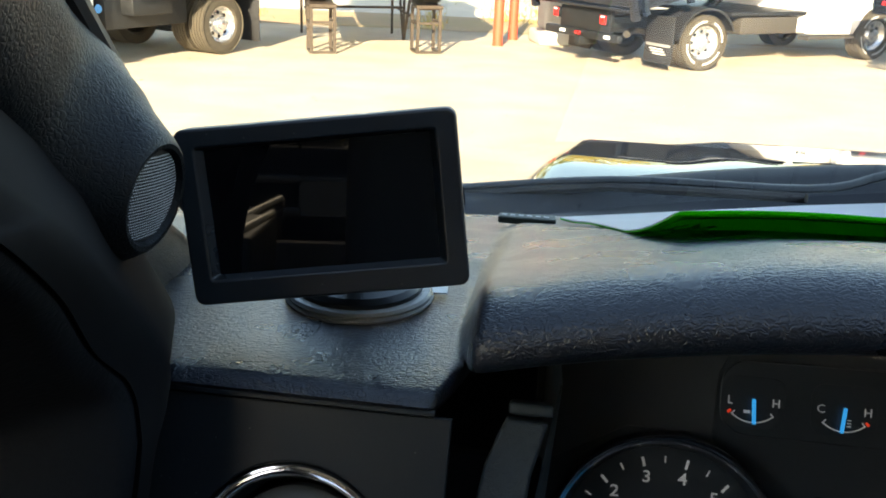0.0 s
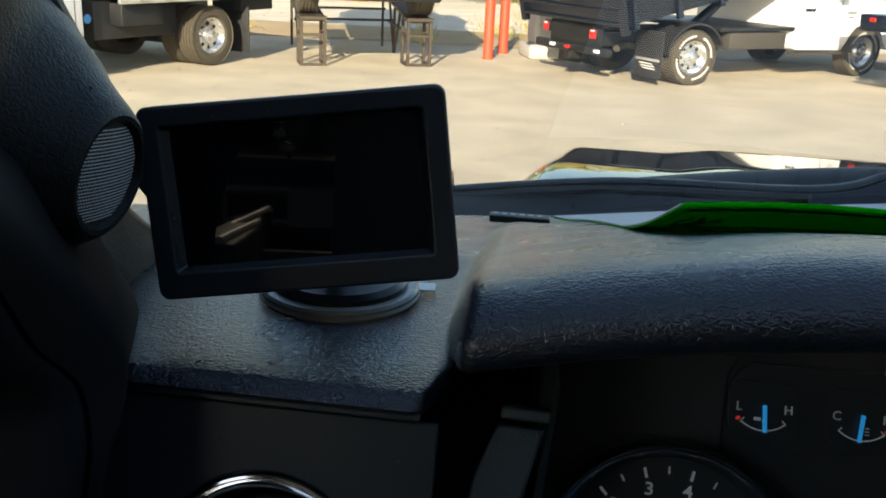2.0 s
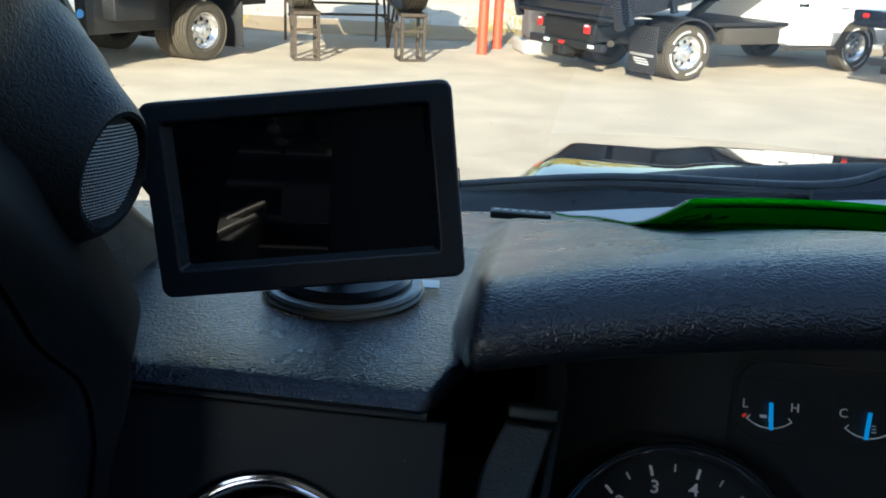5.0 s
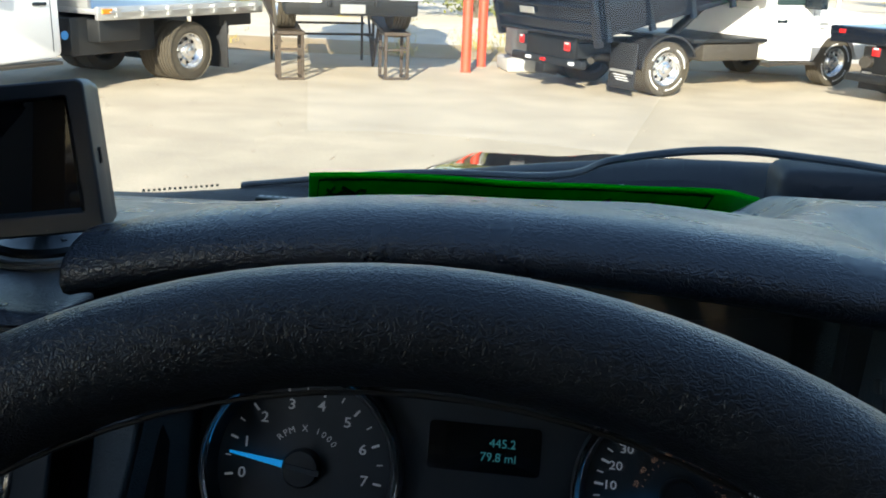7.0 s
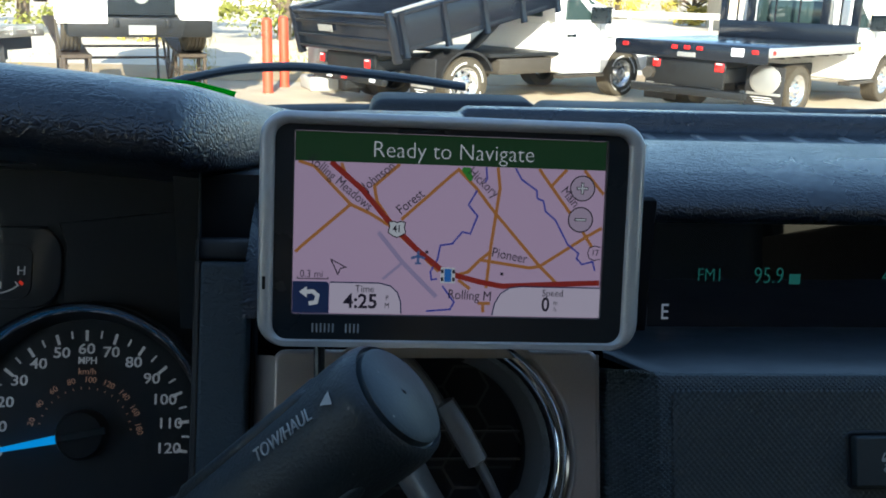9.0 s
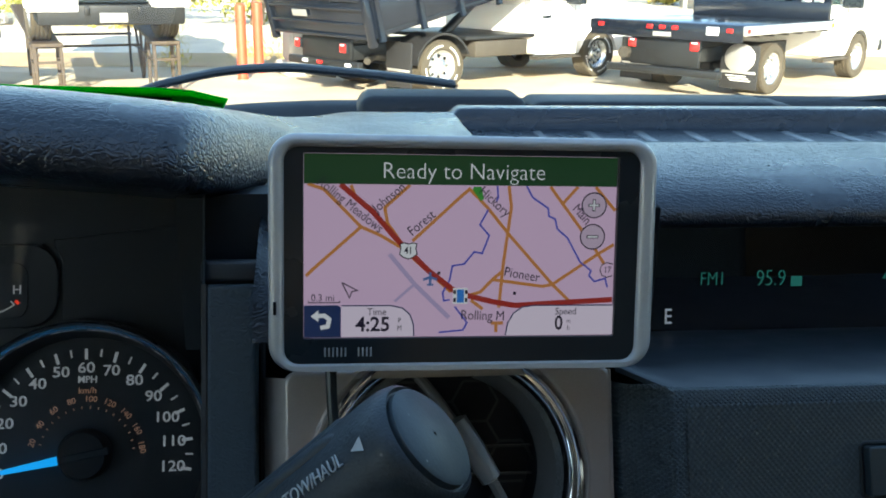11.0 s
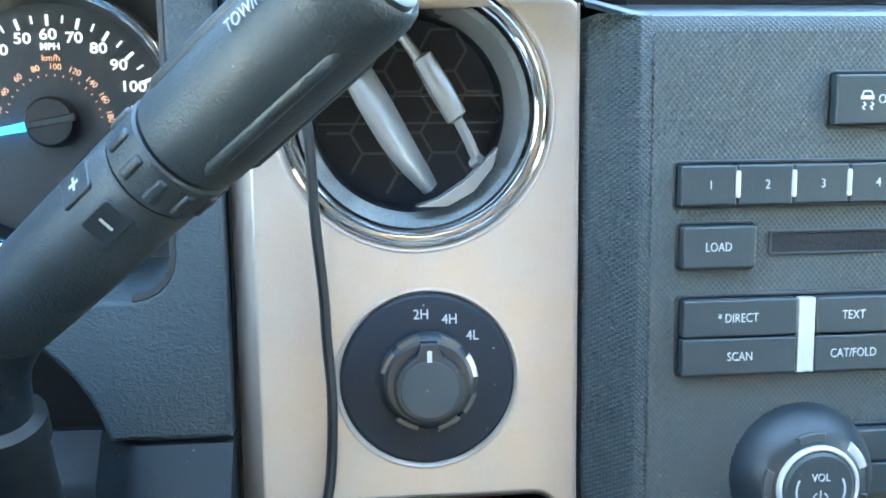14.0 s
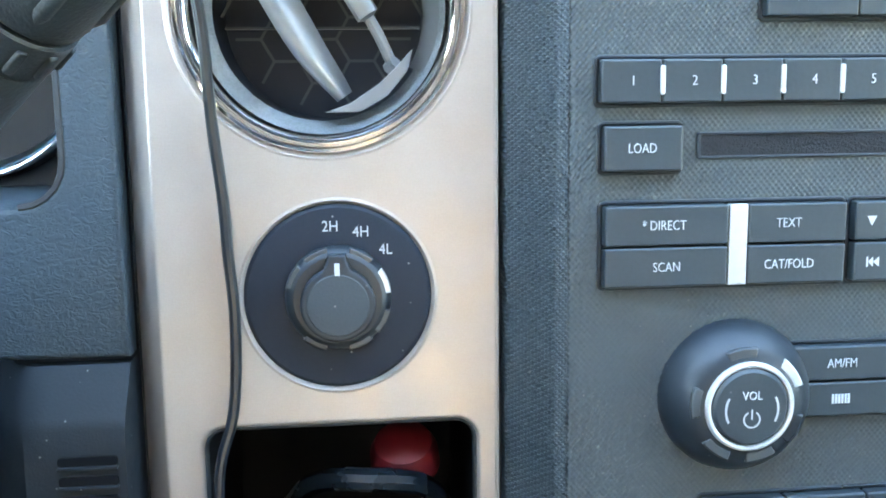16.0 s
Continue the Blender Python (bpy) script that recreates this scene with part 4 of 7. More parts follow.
ICONS = {
    "oil_gauge": ([(-0.0026, -0.0048, 0.0030, 0.0014), (0.0, -0.0054, 0.0006, 0.0020)], "L", "H", 3),
    "coolant_gauge": ([(0.0024, -0.0042, 0.0018, 0.0005), (0.0024, -0.0056, 0.0018, 0.0005), (0.0024, -0.0070, 0.0020, 0.0005)], "C", "H", -6),
    "fuel_gauge": ([(0.0018, -0.0055, 0.0026, 0.0040), (0.0038, -0.0055, 0.0005, 0.0026)], "E", "F", -22),
    "transmission_gauge": ([(0.0020, -0.0062, 0.0008, 0.0030)], "C", "H", -36),
}
for (gname, (marks, a, b, lean)), x in zip(ICONS.items(), (-0.0605, -0.0185, 0.0233, 0.0652)):
    g = part(gname, plate([rounded(-0.015, 0.015, -0.0125, 0.012, 0.006)], -0.0008, 0.0, 0.0002), FACE, cluster, "small gauge with a lit blue needle", place=at(x, 0.0))
    arc = bmesh.new()
    stroke(circle(0, 0.0048, 0.0146, 16, 229, 311), 0.0006, 0.0004, arc)
    for s_ in (229, 311):
        stroke([polar(s_, 0.0125), polar(s_, 0.0150)], 0.0006, 0.0004, arc)
        for v in list(arc.verts)[-4:]:
            v.co.y += 0.0048
    part("arc", arc, LIT_WHITE, g)
    part("letter", words(a, 0.0056), LIT_WHITE, g, place=at(-0.0107, 0.0, 0.0004))
    part("letter", words(b, 0.0056), LIT_WHITE, g, place=at(0.0107, 0.0, 0.0004))
    bars(g, marks, 0.0005, LIT_WHITE)
    red_left = gname in ("oil_gauge", "fuel_gauge")
    part("red_zone", box(-0.0010, 0.0010, -0.0006, 0.0006, 0, 0.0005), LIT_RED, g, place=at(-0.0108 if red_left else 0.0108, -0.0052, 0, 40 if red_left else -40))
    part("needle", box(-0.0009, 0.0009, -0.0120, 0.0, 0.0018, 0.0026, 0.0002, 1), NEEDLE, g, "lit blue needle", place=at(0.0, 0.0016, 0, lean))
trip = part("trip_display", plate([rounded(-0.030, 0.032, -0.068, -0.042, 0.003)], -0.003, -0.001, 0.0003), SCREEN, cluster, "dark trip display with cyan digits")
part("readout", words("445.2", 0.0066, squeeze=1.0), LIT_CYAN, trip, place=at(0.0110, -0.0518, -0.0006))
part("readout", words("79.8 mi", 0.0066, squeeze=1.0), LIT_CYAN, trip, place=at(0.0090, -0.0594, -0.0006))
for k, ch in enumerate("PRNDM21"):
    part("gear_letter", words(ch, 0.0062, bold=0.00008), LIT_RED if k == 0 else LIT_AMBER, cluster, place=at(-0.0276 + 0.0100 * k, -0.0932, -0.0022))

lens_rows = [[(-0.157 + 0.0157 * i, -0.116 + 0.0160 * j, 0.0140 + 0.0032 * j - 0.004 * ((i - 10) / 10) ** 2) for i in range(21)] for j in range(11)]
lens = part("lens", loft(lens_rows), LENS, cluster, "clear plastic lens")
lens.visible_shadow = False

# ---------------------------------------------------------------- steering wheel
wheel = thing("steering_wheel", "black leather-wrapped steering wheel", "steering wheel", WHEEL)
R, r = 0.1810, 0.0135
rows = []
for i in range(120):
    a = 2 * math.pi * i / 120
    c, rr = Vector((R * math.cos(a), R * math.sin(a), 0)), r * (1 + 0.06 * math.cos(2 * a))
    rows.append([tuple(c + Vector((rr * math.cos(b) * math.cos(a), rr * math.cos(b) * math.sin(a), 1.08 * rr * math.sin(b)))) for b in (2 * math.pi * k / 28 for k in range(28))])
part("rim", loft(rows + rows[:1], close=True), WHEEL_L, wheel, "grained black leather rim")
seam = [(R * math.cos(a) - (r + 0.0004) * math.cos(a), R * math.sin(a) - (r + 0.0004) * math.sin(a), 0) for a in (2 * math.pi * k / 96 for k in range(97))]
part("seam", tube(seam, 0.0006, 6, caps=False), RUBBER, wheel)
part("hub", lathe([(0.0, 0.006), (0.04, 0.004), (0.066, -0.006), (0.075, -0.022), (0.07, -0.05), (0.0, -0.055)], 48), PLASTIC, wheel)
for a in (-8, 188, 235, 305):
    d = Vector((math.cos(radians(a)), math.sin(radians(a)), 0))
    part("spoke", tube([d * 0.06 + Vector((0, 0, -0.026)), d * 0.12 + Vector((0, 0, -0.014)), d * 0.172], [0.016, 0.012, 0.010], 12), PLASTIC, wheel)

# ---------------------------------------------------------------- column shift lever
CAP, FOOT = Vector((0.2366, -0.2191, 1.5596)), Vector((0.1560, -0.1962, 1.4790))
ax = (CAP - FOOT).normalized()
face = Vector((0.2217, -0.2276, 1.5595)) - FOOT
face = (face - ax * face.dot(ax)).normalized()
face = (face + Vector((0.0, -0.25, 0.1)) - ax * ax.dot(Vector((0.0, -0.25, 0.1)))).normalized()
side = face.cross(ax)
LEVER = frame_of(FOOT, ax, side, face)                # x along the lever, z towards the driver
length = (CAP - FOOT).length
lever = thing("gear_lever", "black ribbed column shift lever with a tow button end", "gear lever", LEVER)


def barrel(sections, squarish=1.0, n=40):
    """sections: (x, radius) along the lever."""
    return loft([[(x, rad * math.cos(t), rad * math.sin(t)) for t in (2 * math.pi * k / n for k in range(n))] for x, rad in sections], close=True)


grip = part("grip", barrel([(0.054, 0.0005), (0.0542, 0.0128), (0.055, 0.0137), (0.058, 0.0142), (0.07, 0.0143), (0.09, 0.0144), (length - 0.008, 0.0146), (length - 0.003, 0.0144), (length - 0.0006, 0.0137), (length + 0.0002, 0.0128), (length - 0.0006, 0.0122), (length - 0.001, 0.0005)]), LEVER_P, lever, "satin black grip")
for k in range(9):
    t = radians(-150 + 37 * k + 8)
    if abs(math.degrees(t)) < 200 and not 60 < (math.degrees(t) % 360) < 118:
        part("grip_rib", tube([(0.059, 0.0132 * math.cos(t), 0.0132 * math.sin(t)), (0.062, 0.0132 * math.cos(t), 0.0139 * math.sin(t)), (length - 0.016, 0.0134 * math.cos(t), 0.0134 * math.sin(t)), (length - 0.012, 0.0130 * math.cos(t), 0.0130 * math.sin(t))], [0.0010, 0.0021, 0.0021, 0.0010], 10), LEVER_P, grip)
part("tow_button", barrel([(length - 0.002, 0.0119), (length + 0.0010, 0.0117), (length + 0.0016, 0.0108), (length + 0.0019, 0.0005)]), GREY_P, lever, "grey oval end button")
ring = part("ring", barrel([(0.0420, 0.0005), (0.0422, 0.0132), (0.0428, 0.0138), (0.0530, 0.0140), (0.0536, 0.0134), (0.0538, 0.0005)]), LEVER_P, lever, "knurled black ring")
KNURL = finish(box(-0.0036, 0.0036, -0.0013, 0.0013, -0.001, 0.0010, 0.0008, 3))
for k in range(12):
    t = 2 * math.pi * k / 12 + 0.2
    part("knurl", KNURL, LEVER_P, ring, place=Matrix.Rotation(t, 4, "X") @ Matrix.Translation((0.0478, 0, 0.0138)))
part("plus_minus_collar", barrel([(0.0418, 0.0005), (0.0416, 0.0132), (0.0405, 0.0137), (0.012, 0.0137), (-0.012, 0.0135), (-0.026, 0.0130), (-0.034, 0.0118), (-0.039, 0.0095), (-0.041, 0.0005)]), LEVER_P, lever)
for x0, x1, y, text in ((0.0225, 0.0370, 0.0046, "+"), (0.0250, 0.0385, -0.0074, "-")):
    z = math.sqrt(max(0.0136 ** 2 - y * y, 0))
    rock = part("rocker", plate([rounded(-0.0055, 0.0055, -0.0042, 0.0042, 0.0012)], -0.0025, 0.0004, 0.0005), LEVER_P if text == "+" else PLASTIC, lever, place=pose((x0 + x1) / 2, y, z, -math.degrees(math.asin(y / 0.0136))))
    mk = bmesh.new()
    stroke([(0, -0.0019), (0, 0.0019)], 0.0009, 0.0006, mk)
    if text == "+":
        stroke([(-0.0019, 0), (0.0019, 0)], 0.0009, 0.00062, mk)
    part("mark", mk, WHITE_INK, rock)
tz = 0.0146
part("print", words("TOW/HAUL", 0.0045, squeeze=0.72, bold=-0.00006), WHITE_INK, lever, place=pose(length - 0.0205, 0.0040, tz - 0.0001, -11, 0, 0))
part("arrow_mark", flat([(0.0014, -0.0017), (0.0014, 0.0017), (-0.0017, 0.0)], 0), WHITE_INK, lever, place=pose(length - 0.0075, 0.0040, tz - 0.0002, -16, 0, 0))
stem = [LEVER.inverted() @ Vector(p) for p in ((0.1400, -0.1915, 1.462), (0.1320, -0.1895, 1.450), (0.1275, -0.1880, 1.437), (0.1262, -0.1870, 1.415), (0.1258, -0.1860, 1.385))]
part("stem", tube(smooth_path(stem, 6), [0.0120 - 0.0001 * k for k in range(25)], 20), PLASTIC_S, lever, "black stem")
part("stem_collar", tube([LEVER.inverted() @ Vector(p) for p in ((0.1262, -0.1870, 1.424), (0.1262, -0.1870, 1.422), (0.1261, -0.1868, 1.414), (0.1260, -0.1866, 1.411), (0.1259, -0.1864, 1.38))], [0.0108, 0.0138, 0.0138, 0.0124, 0.0128], 24), mat("soft_black_boot", (0.012, 0.014, 0.016), 0.45, spec=0.4, var=0.1, scale=200), lever, "soft black boot")

# ---------------------------------------------------------------- navigation device
nav = thing("navigation_device", "silver-framed satellite navigation device showing a lilac map", "navigation device", GPS)
part("housing", plate([rounded(-0.0592, 0.0610, -0.0385, 0.0340, 0.0085, 8), rounded(-0.0545, 0.0555, -0.0360, 0.0300, 0.0045, 6)], -0.006, 0.0022, 0.0021, 5), SILVER_L, nav, "rounded pale silver frame")
part("back", plate([rounded(-0.059, 0.0595, -0.037, 0.032, 0.008, 8)], -0.017, -0.003, 0.004, 4), PLASTIC, nav)
part("bezel", plate([rounded(-0.0548, 0.0558, -0.0363, 0.0303, 0.0045, 6), rounded(-0.0487, 0.0487, -0.0282, 0.0282, 0.0006)], -0.003, 0.0006, 0.0003), PLASTIC_S, nav, "glossy black bezel")
part("microphone_slot", box(-0.0577, -0.0567, -0.0205, -0.0165, 0.0018, 0.0024), DARK, nav)
part("brand_mark", words("IIIIII  IIII", 0.0040, squeeze=1.25), mat("dim_print", (0.35, 0.36, 0.36), 0.4, var=0.02), nav, "illegible pale print", place=at(-0.0352, -0.0326, 0.0007))
MAPBG, ROADO, ROADR = glow("map_ground", (0.78, 0.54, 0.76), 0.0810), glow("map_road", (0.72, 0.28, 0.06), 0.0675), glow("map_highway", (0.45, 0.03, 0.02), 0.0675)
WATER, MGREEN, MWHITE, MBLACK, MNAVY, MLILAC = glow("map_water", (0.06, 0.08, 0.55), 0.0765), glow("map_banner", (0.015, 0.07, 0.02), 0.0675), glow("map_white", (0.85, 0.85, 0.9), 0.0810), glow("map_text", (0.03, 0.02, 0.05), 0.0450), glow("map_button", (0.02, 0.04, 0.14), 0.0675), glow("map_field", (0.78, 0.66, 0.80), 0.0900)
RUNWAY, MBLUE = glow("map_runway", (0.48, 0.38, 0.62), 0.0810), glow("map_vehicle", (0.04, 0.22, 0.7), 0.0810)
scr = part("screen", box(-0.0487, 0.0487, -0.0282, 0.0282, -0.003, -0.0012), MAPBG, nav, "lit map screen")


def mm(points):
    return [(x / 1000, y / 1000) for x, y in points]


def road(points, width, z, material, name="map_line"):
    inside = []
    for (x0, y0), (x1, y1) in zip(points, points[1:]):
        inside.append((x0, y0))
    inside.append(points[-1])
    inside = [(min(max(x, -48.4), 48.4), min(max(y, -27.8), 19.0)) for x, y in inside]
    part(name, stroke(mm(inside), width / 1000, z / 1000), material, scr)


def label_at(text, x, y, size, angle=0.0, material=None, squeeze=0.85, z=-0.05, align="CENTER", bold=0.0):
    part("map_word", words(text, size / 1000, 0.00002, align, squeeze=squeeze, bold=bold), material or MBLACK, scr, place=at(x / 1000, y / 1000, z / 1000, angle))


for pts in ([(-47.5, 18.9), (-42.7, 17.4), (-31.4, 6), (-25.4, 3.4), (-19.8, 0.1)], [(-31.4, 6), (-45.8, -6.9), (-48, -9.1)], [(-34.5, 18.7), (-33.2, 15.3), (-27.8, 11.2)], [(-16.5, 18.9), (-24.2, 11.9), (-23.3, 7.1), (-19.3, 1.6)], [(2.0, 17.9), (-0.6, 15.7), (-15.6, 1.7)],
            [(1.5, 18.2), (7.6, 12.2), (14.1, 4.3), (28.8, -11.9), (34.2, -17)], [(14.2, 18.9), (15.1, 12.4), (12.9, -5.8), (11.8, -19.2)], [(2.5, -15.2), (5.9, -14.2), (9.6, -10.3), (25.6, -12.5), (28.8, -11.9), (43.2, -2.3), (48.4, 0.8)], [(9.6, -10.3), (12.7, -7.7)],
            [(27.3, 18.9), (31.4, 13.5), (41, 1.2), (45.3, -5.2)], [(31.4, 13.5), (36.2, 18.9)], [(41.9, 18.9), (48.4, 11.5)], [(2.9, -16.8), (6.7, -19.6)], [(9.4, -24.1), (13.3, -24.1)], [(11, -24.4), (11.1, -27)], [(-20.6, 1.0), (-3.4, -14.2)]):
    road(pts, 1.0, -0.95, ROADO)
for pts in ([(10.5, 18.9), (10.9, 15.4), (10.3, 14.1)], [(7.9, 11.6), (5.3, 6.9), (8.3, 3.5), (6.2, -2.1), (3.7, -1.6), (0.6, -5.4), (-3.1, -6), (-3.9, -10.5), (-6, -14.4), (-5.6, -16.9), (-3.8, -16.6)],
            [(19.8, 18.9), (21.8, 15.4), (26.8, 12.1), (27.1, 9.6), (29.1, 8.8), (29.9, 5.6), (33.2, 2.9), (37.5, -4.7), (41.2, -7.5), (40.6, -9.1), (42.4, -11), (45.9, -10), (46.7, -12.9)], [(-2.1, -18.8), (1.8, -23.9), (0.6, -26.2), (-2.6, -26.5), (-7, -26.9)]):
    road(pts, 0.55, -0.9, WATER)
road([(-22.6, -2.4), (-14.8, -11.7), (-3.9, -22.3)], 1.4, -1.0, RUNWAY)
road([(-14.8, -11.7), (-20.9, -17.1)], 0.9, -1.02, RUNWAY)
road([(-37.7, 18.9), (-27.8, 10.6), (-19.9, 1.6), (-10.5, -7.5), (-2.9, -13.4), (2.5, -15.5), (9.8, -17.3), (16.9, -18.5), (33, -17.6), (48.4, -16.8)], 1.7, -0.8, ROADR, "map_highway")
part("map_banner", flat(mm([(-48.6, 19.0), (48.6, 19.0), (48.6, 28.1), (-48.6, 28.1)]), -0.0007), MGREEN, scr, "dark green banner")
part("park", flat(mm([(3.2, 18.6), (5.6, 18.6), (6.4, 14.8), (5.4, 14.2), (2.8, 17.6)]), -0.00088), glow("map_park", (0.05, 0.3, 0.04), 0.087), scr)
label_at("Ready to Navigate", 0.2, 23.0, 7.2, material=MWHITE, squeeze=0.95, bold=-0.0001)
label_at("Rolling Meadows", -34.6, 12.6, 4.3, -38.5, squeeze=0.82)
label_at("Johnson", -23.0, 15.0, 4.3, 40, squeeze=0.84)
label_at("Forest", -13.0, 7.3, 4.3, 40, squeeze=0.86)
label_at("Hickory", 9.6, 14.0, 4.3, -41, squeeze=0.84)
label_at("Main", 37.4, 10.3, 4.3, -48, squeeze=0.84)
label_at("Pioneer", 18.8, -8.7, 4.3, -10, squeeze=0.86)
label_at("Rolling M", 6.6, -21.6, 4.3, -2, squeeze=0.86)
label_at("0.3 mi", -42.9, -15.8, 3.2, squeeze=0.9)
road([(-47.2, -16.6), (-47.2, -17.2), (-37.8, -17.2), (-37.8, -16.6)], 0.3, -0.06, MBLACK, "scale_bar")
part("shield", plate([mm([(-2.6, 2.0), (-1.2, 2.3), (0, 1.9), (1.2, 2.3), (2.6, 2.0), (2.3, 0.6), (2.7, -1.2), (1.4, -2.2), (0, -2.7), (-1.4, -2.2), (-2.7, -1.2), (-2.3, 0.6)])], -0.0001, 0.0, 0.00002), MWHITE, scr, "white route shield", place=at(-0.0169, -0.0011, -0.0004))
road([(-19.5, 0.9), (-18.1, 1.2), (-16.9, 0.8), (-15.7, 1.2), (-14.3, 0.9), (-14.6, -0.5), (-14.2, -2.3), (-15.5, -3.3), (-16.9, -3.8), (-18.3, -3.3), (-19.6, -2.3), (-19.2, -0.5), (-19.5, 0.9)], 0.35, -0.3, MBLACK, "shield_edge")
label_at("41", -16.9, -1.2, 3.0, bold=0.00006)
for x, y, ch in ((41.3, 13.2, "+"), (41.1, 3.3, "-")):
    b = part("zoom_button", plate([circle(0, 0, 0.0039, 32)], -0.0003, 0.0, 0.00005), glow("map_zoom", (0.55, 0.42, 0.55), 0.090), scr, "round zoom button", place=at(x / 1000, y / 1000, -0.0003))
    ringb = bmesh.new()
    stroke(circle(0, 0, 0.0039, 40, 0, 359.9), 0.0004, 0.0001, ringb)
    stroke([(-0.0019, 0), (0.0019, 0)], 0.0010, 0.00005, ringb)
    if ch == "+":
        stroke([(0, -0.0019), (0, 0.0019)], 0.0010, 0.00006, ringb)
    part("symbol", ringb, MBLACK, b)
    inner_mark = bmesh.new()
    stroke([(-0.0016, 0), (0.0016, 0)], 0.0005, 0.00012, inner_mark)
    if ch == "+":
        stroke([(0, -0.0016), (0, 0.0016)], 0.0005, 0.00012, inner_mark)
    part("symbol", inner_mark, MWHITE, b)
part("truck_symbol", box(-0.0028, 0.0018, -0.0178, -0.0129, -0.0005, -0.0003), MWHITE, scr)
part("truck_symbol", box(-0.0016, 0.0006, -0.0174, -0.0133, -0.0003, -0.0002), MBLUE, scr)
for x, y in ((-0.0023, -0.0141), (-0.0023, -0.0166), (0.0013, -0.0141), (0.0013, -0.0166)):
    part("truck_symbol", box(x - 0.0004, x + 0.0004, y - 0.0006, y + 0.0006, -0.0003, -0.00015), MBLACK, scr)
aero = stroke(mm([(-10, -7.9), (-10, -11.8)]), 0.0008, -0.0004)
stroke(mm([(-12.2, -10.2), (-10, -9.5), (-7.8, -10.2)]), 0.0008, -0.00041, aero)
stroke(mm([(-11, -11.8), (-9, -11.8)]), 0.0006, -0.00042, aero)
part("aeroplane_symbol", aero, glow("map_aero", (0.08, 0.16, 0.40), 0.085), scr)
part("town_dot", box(-0.0078, -0.0069, -0.0086, -0.0077, -0.0005, -0.0003), MBLACK, scr)
part("town_dot", box(0.0162, 0.0171, -0.0150, -0.0141, -0.0005, -0.0003), MBLACK, scr)
road([(-37.1, -11.1), (-32.4, -13.5), (-34.1, -13.9), (-34.8, -15.8), (-37.1, -11.1)], 0.35, -0.5, MBLACK, "north_arrow")
road([(44.0, -7.2), (44.6, -5.6), (46.2, -4.9), (48.2, -5.4)], 0.3, -0.5, MBLACK, "route_circle")
road([(44.0, -7.2), (44.6, -8.9), (46.2, -9.6), (48.2, -9.1)], 0.3, -0.5, MBLACK, "route_circle")
label_at("17", 46.3, -7.2, 2.9)
part("back_button", plate([mm([(-48.6, -28), (-37.4, -28), (-37.4, -18.8), (-38.2, -18.1), (-48.6, -18.1)])], -0.0006, -0.0002, 0.0001), MNAVY, scr, "dark blue back button")
bk = stroke(mm([(-45.0, -21.4), (-42.4, -21.2), (-40.9, -22.4), (-41.4, -24.6), (-43.6, -25.0)]), 0.0013, -0.0001)
flat(mm([(-46.6, -21.4), (-44.2, -19.6), (-44.2, -23.2)]), -0.0001, bk)
part("back_arrow", bk, MWHITE, scr)
part("time_field", plate([mm([(-37.2, -27.9), (-37.2, -18.2), (-22, -18.2), (-18.5, -19.0), (-16.2, -21), (-15.1, -24), (-14.9, -27.9)])], -0.0006, -0.0002, 0.0001), MLILAC, scr, "pale time field")
road([(-37.2, -18.2), (-22, -18.2), (-18.5, -19.0), (-16.2, -21), (-15.1, -24), (-14.9, -27.9)], 0.4, -0.1, MNAVY, "field_edge")
label_at("Time", -26.4, -20.2, 3.2, squeeze=0.9)
label_at("4:25", -27.6, -24.2, 6.3, squeeze=0.98, bold=0.00012)
label_at("P", -19.4, -22.9, 2.3)
label_at("M", -19.4, -25.3, 2.3)
part("speed_field", plate([mm([(13.9, -27.9), (14.6, -24), (16.4, -20.8), (19.2, -18.9), (22.7, -18.4), (48.6, -18.4), (48.6, -27.9)])], -0.0006, -0.0002, 0.0001), MLILAC, scr, "pale speed field")
road([(13.9, -27.9), (14.6, -24), (16.4, -20.8), (19.2, -18.9), (22.7, -18.4), (48.4, -18.4)], 0.4, -0.1, MNAVY, "field_edge")
label_at("Speed", 33.2, -20.4, 3.2, squeeze=0.9)
label_at("0", 31.0, -24.2, 6.3, bold=0.0001)
label_at("m", 34.2, -23.4, 2.2)
label_at("h", 34.2, -25.6, 2.2)
# its mount: a ball arm and a sucker on the pad behind it
mount = thing("device_mount", "black ball-arm mount with a suction foot on the dash", "mount")
g0 = GPS @ Vector((0.0, -0.012, -0.016))
part("arm", tube([g0, g0 + Vector((0.002, 0.035, -0.004)), Vector((0.262, -0.014, 1.573)), Vector((0.262, -0.006, 1.5695))], [0.008, 0.006, 0.007, 0.012], 14), PLASTIC, mount)
part("foot", lathe([(0.0, 0.008), (0.012, 0.007), (0.022, 0.003), (0.0235, 0.0), (0.0, -0.001)], 32), PLASTIC_S, mount, place=pose(0.262, 0.0, 1.5662, 13, 0, 0))

# power cable that hangs down over the silver panel
cable = thing("power_cable", "thin black power cable hanging over the silver panel", "cable", STACK)
part("cord", tube(smooth_path([(0.2135, 0.222, -0.020), (0.2135, 0.205, -0.010), (0.2140, 0.185, -0.009), (0.2165, 0.165, -0.010), (0.2180, 0.150, -0.012), (0.2190, 0.1244, -0.0155), (0.2210, 0.100, -0.0175), (0.2216, 0.085, -0.0175), (0.2228, 0.0650, -0.0178), (0.2222, 0.045, -0.0188), (0.2205, 0.030, -0.0188), (0.2155, 0.010, -0.018), (0.2150, -0.03, -0.020), (0.218, -0.07, -0.04)], 6), 0.0018, 10), PLASTIC_S, cable)
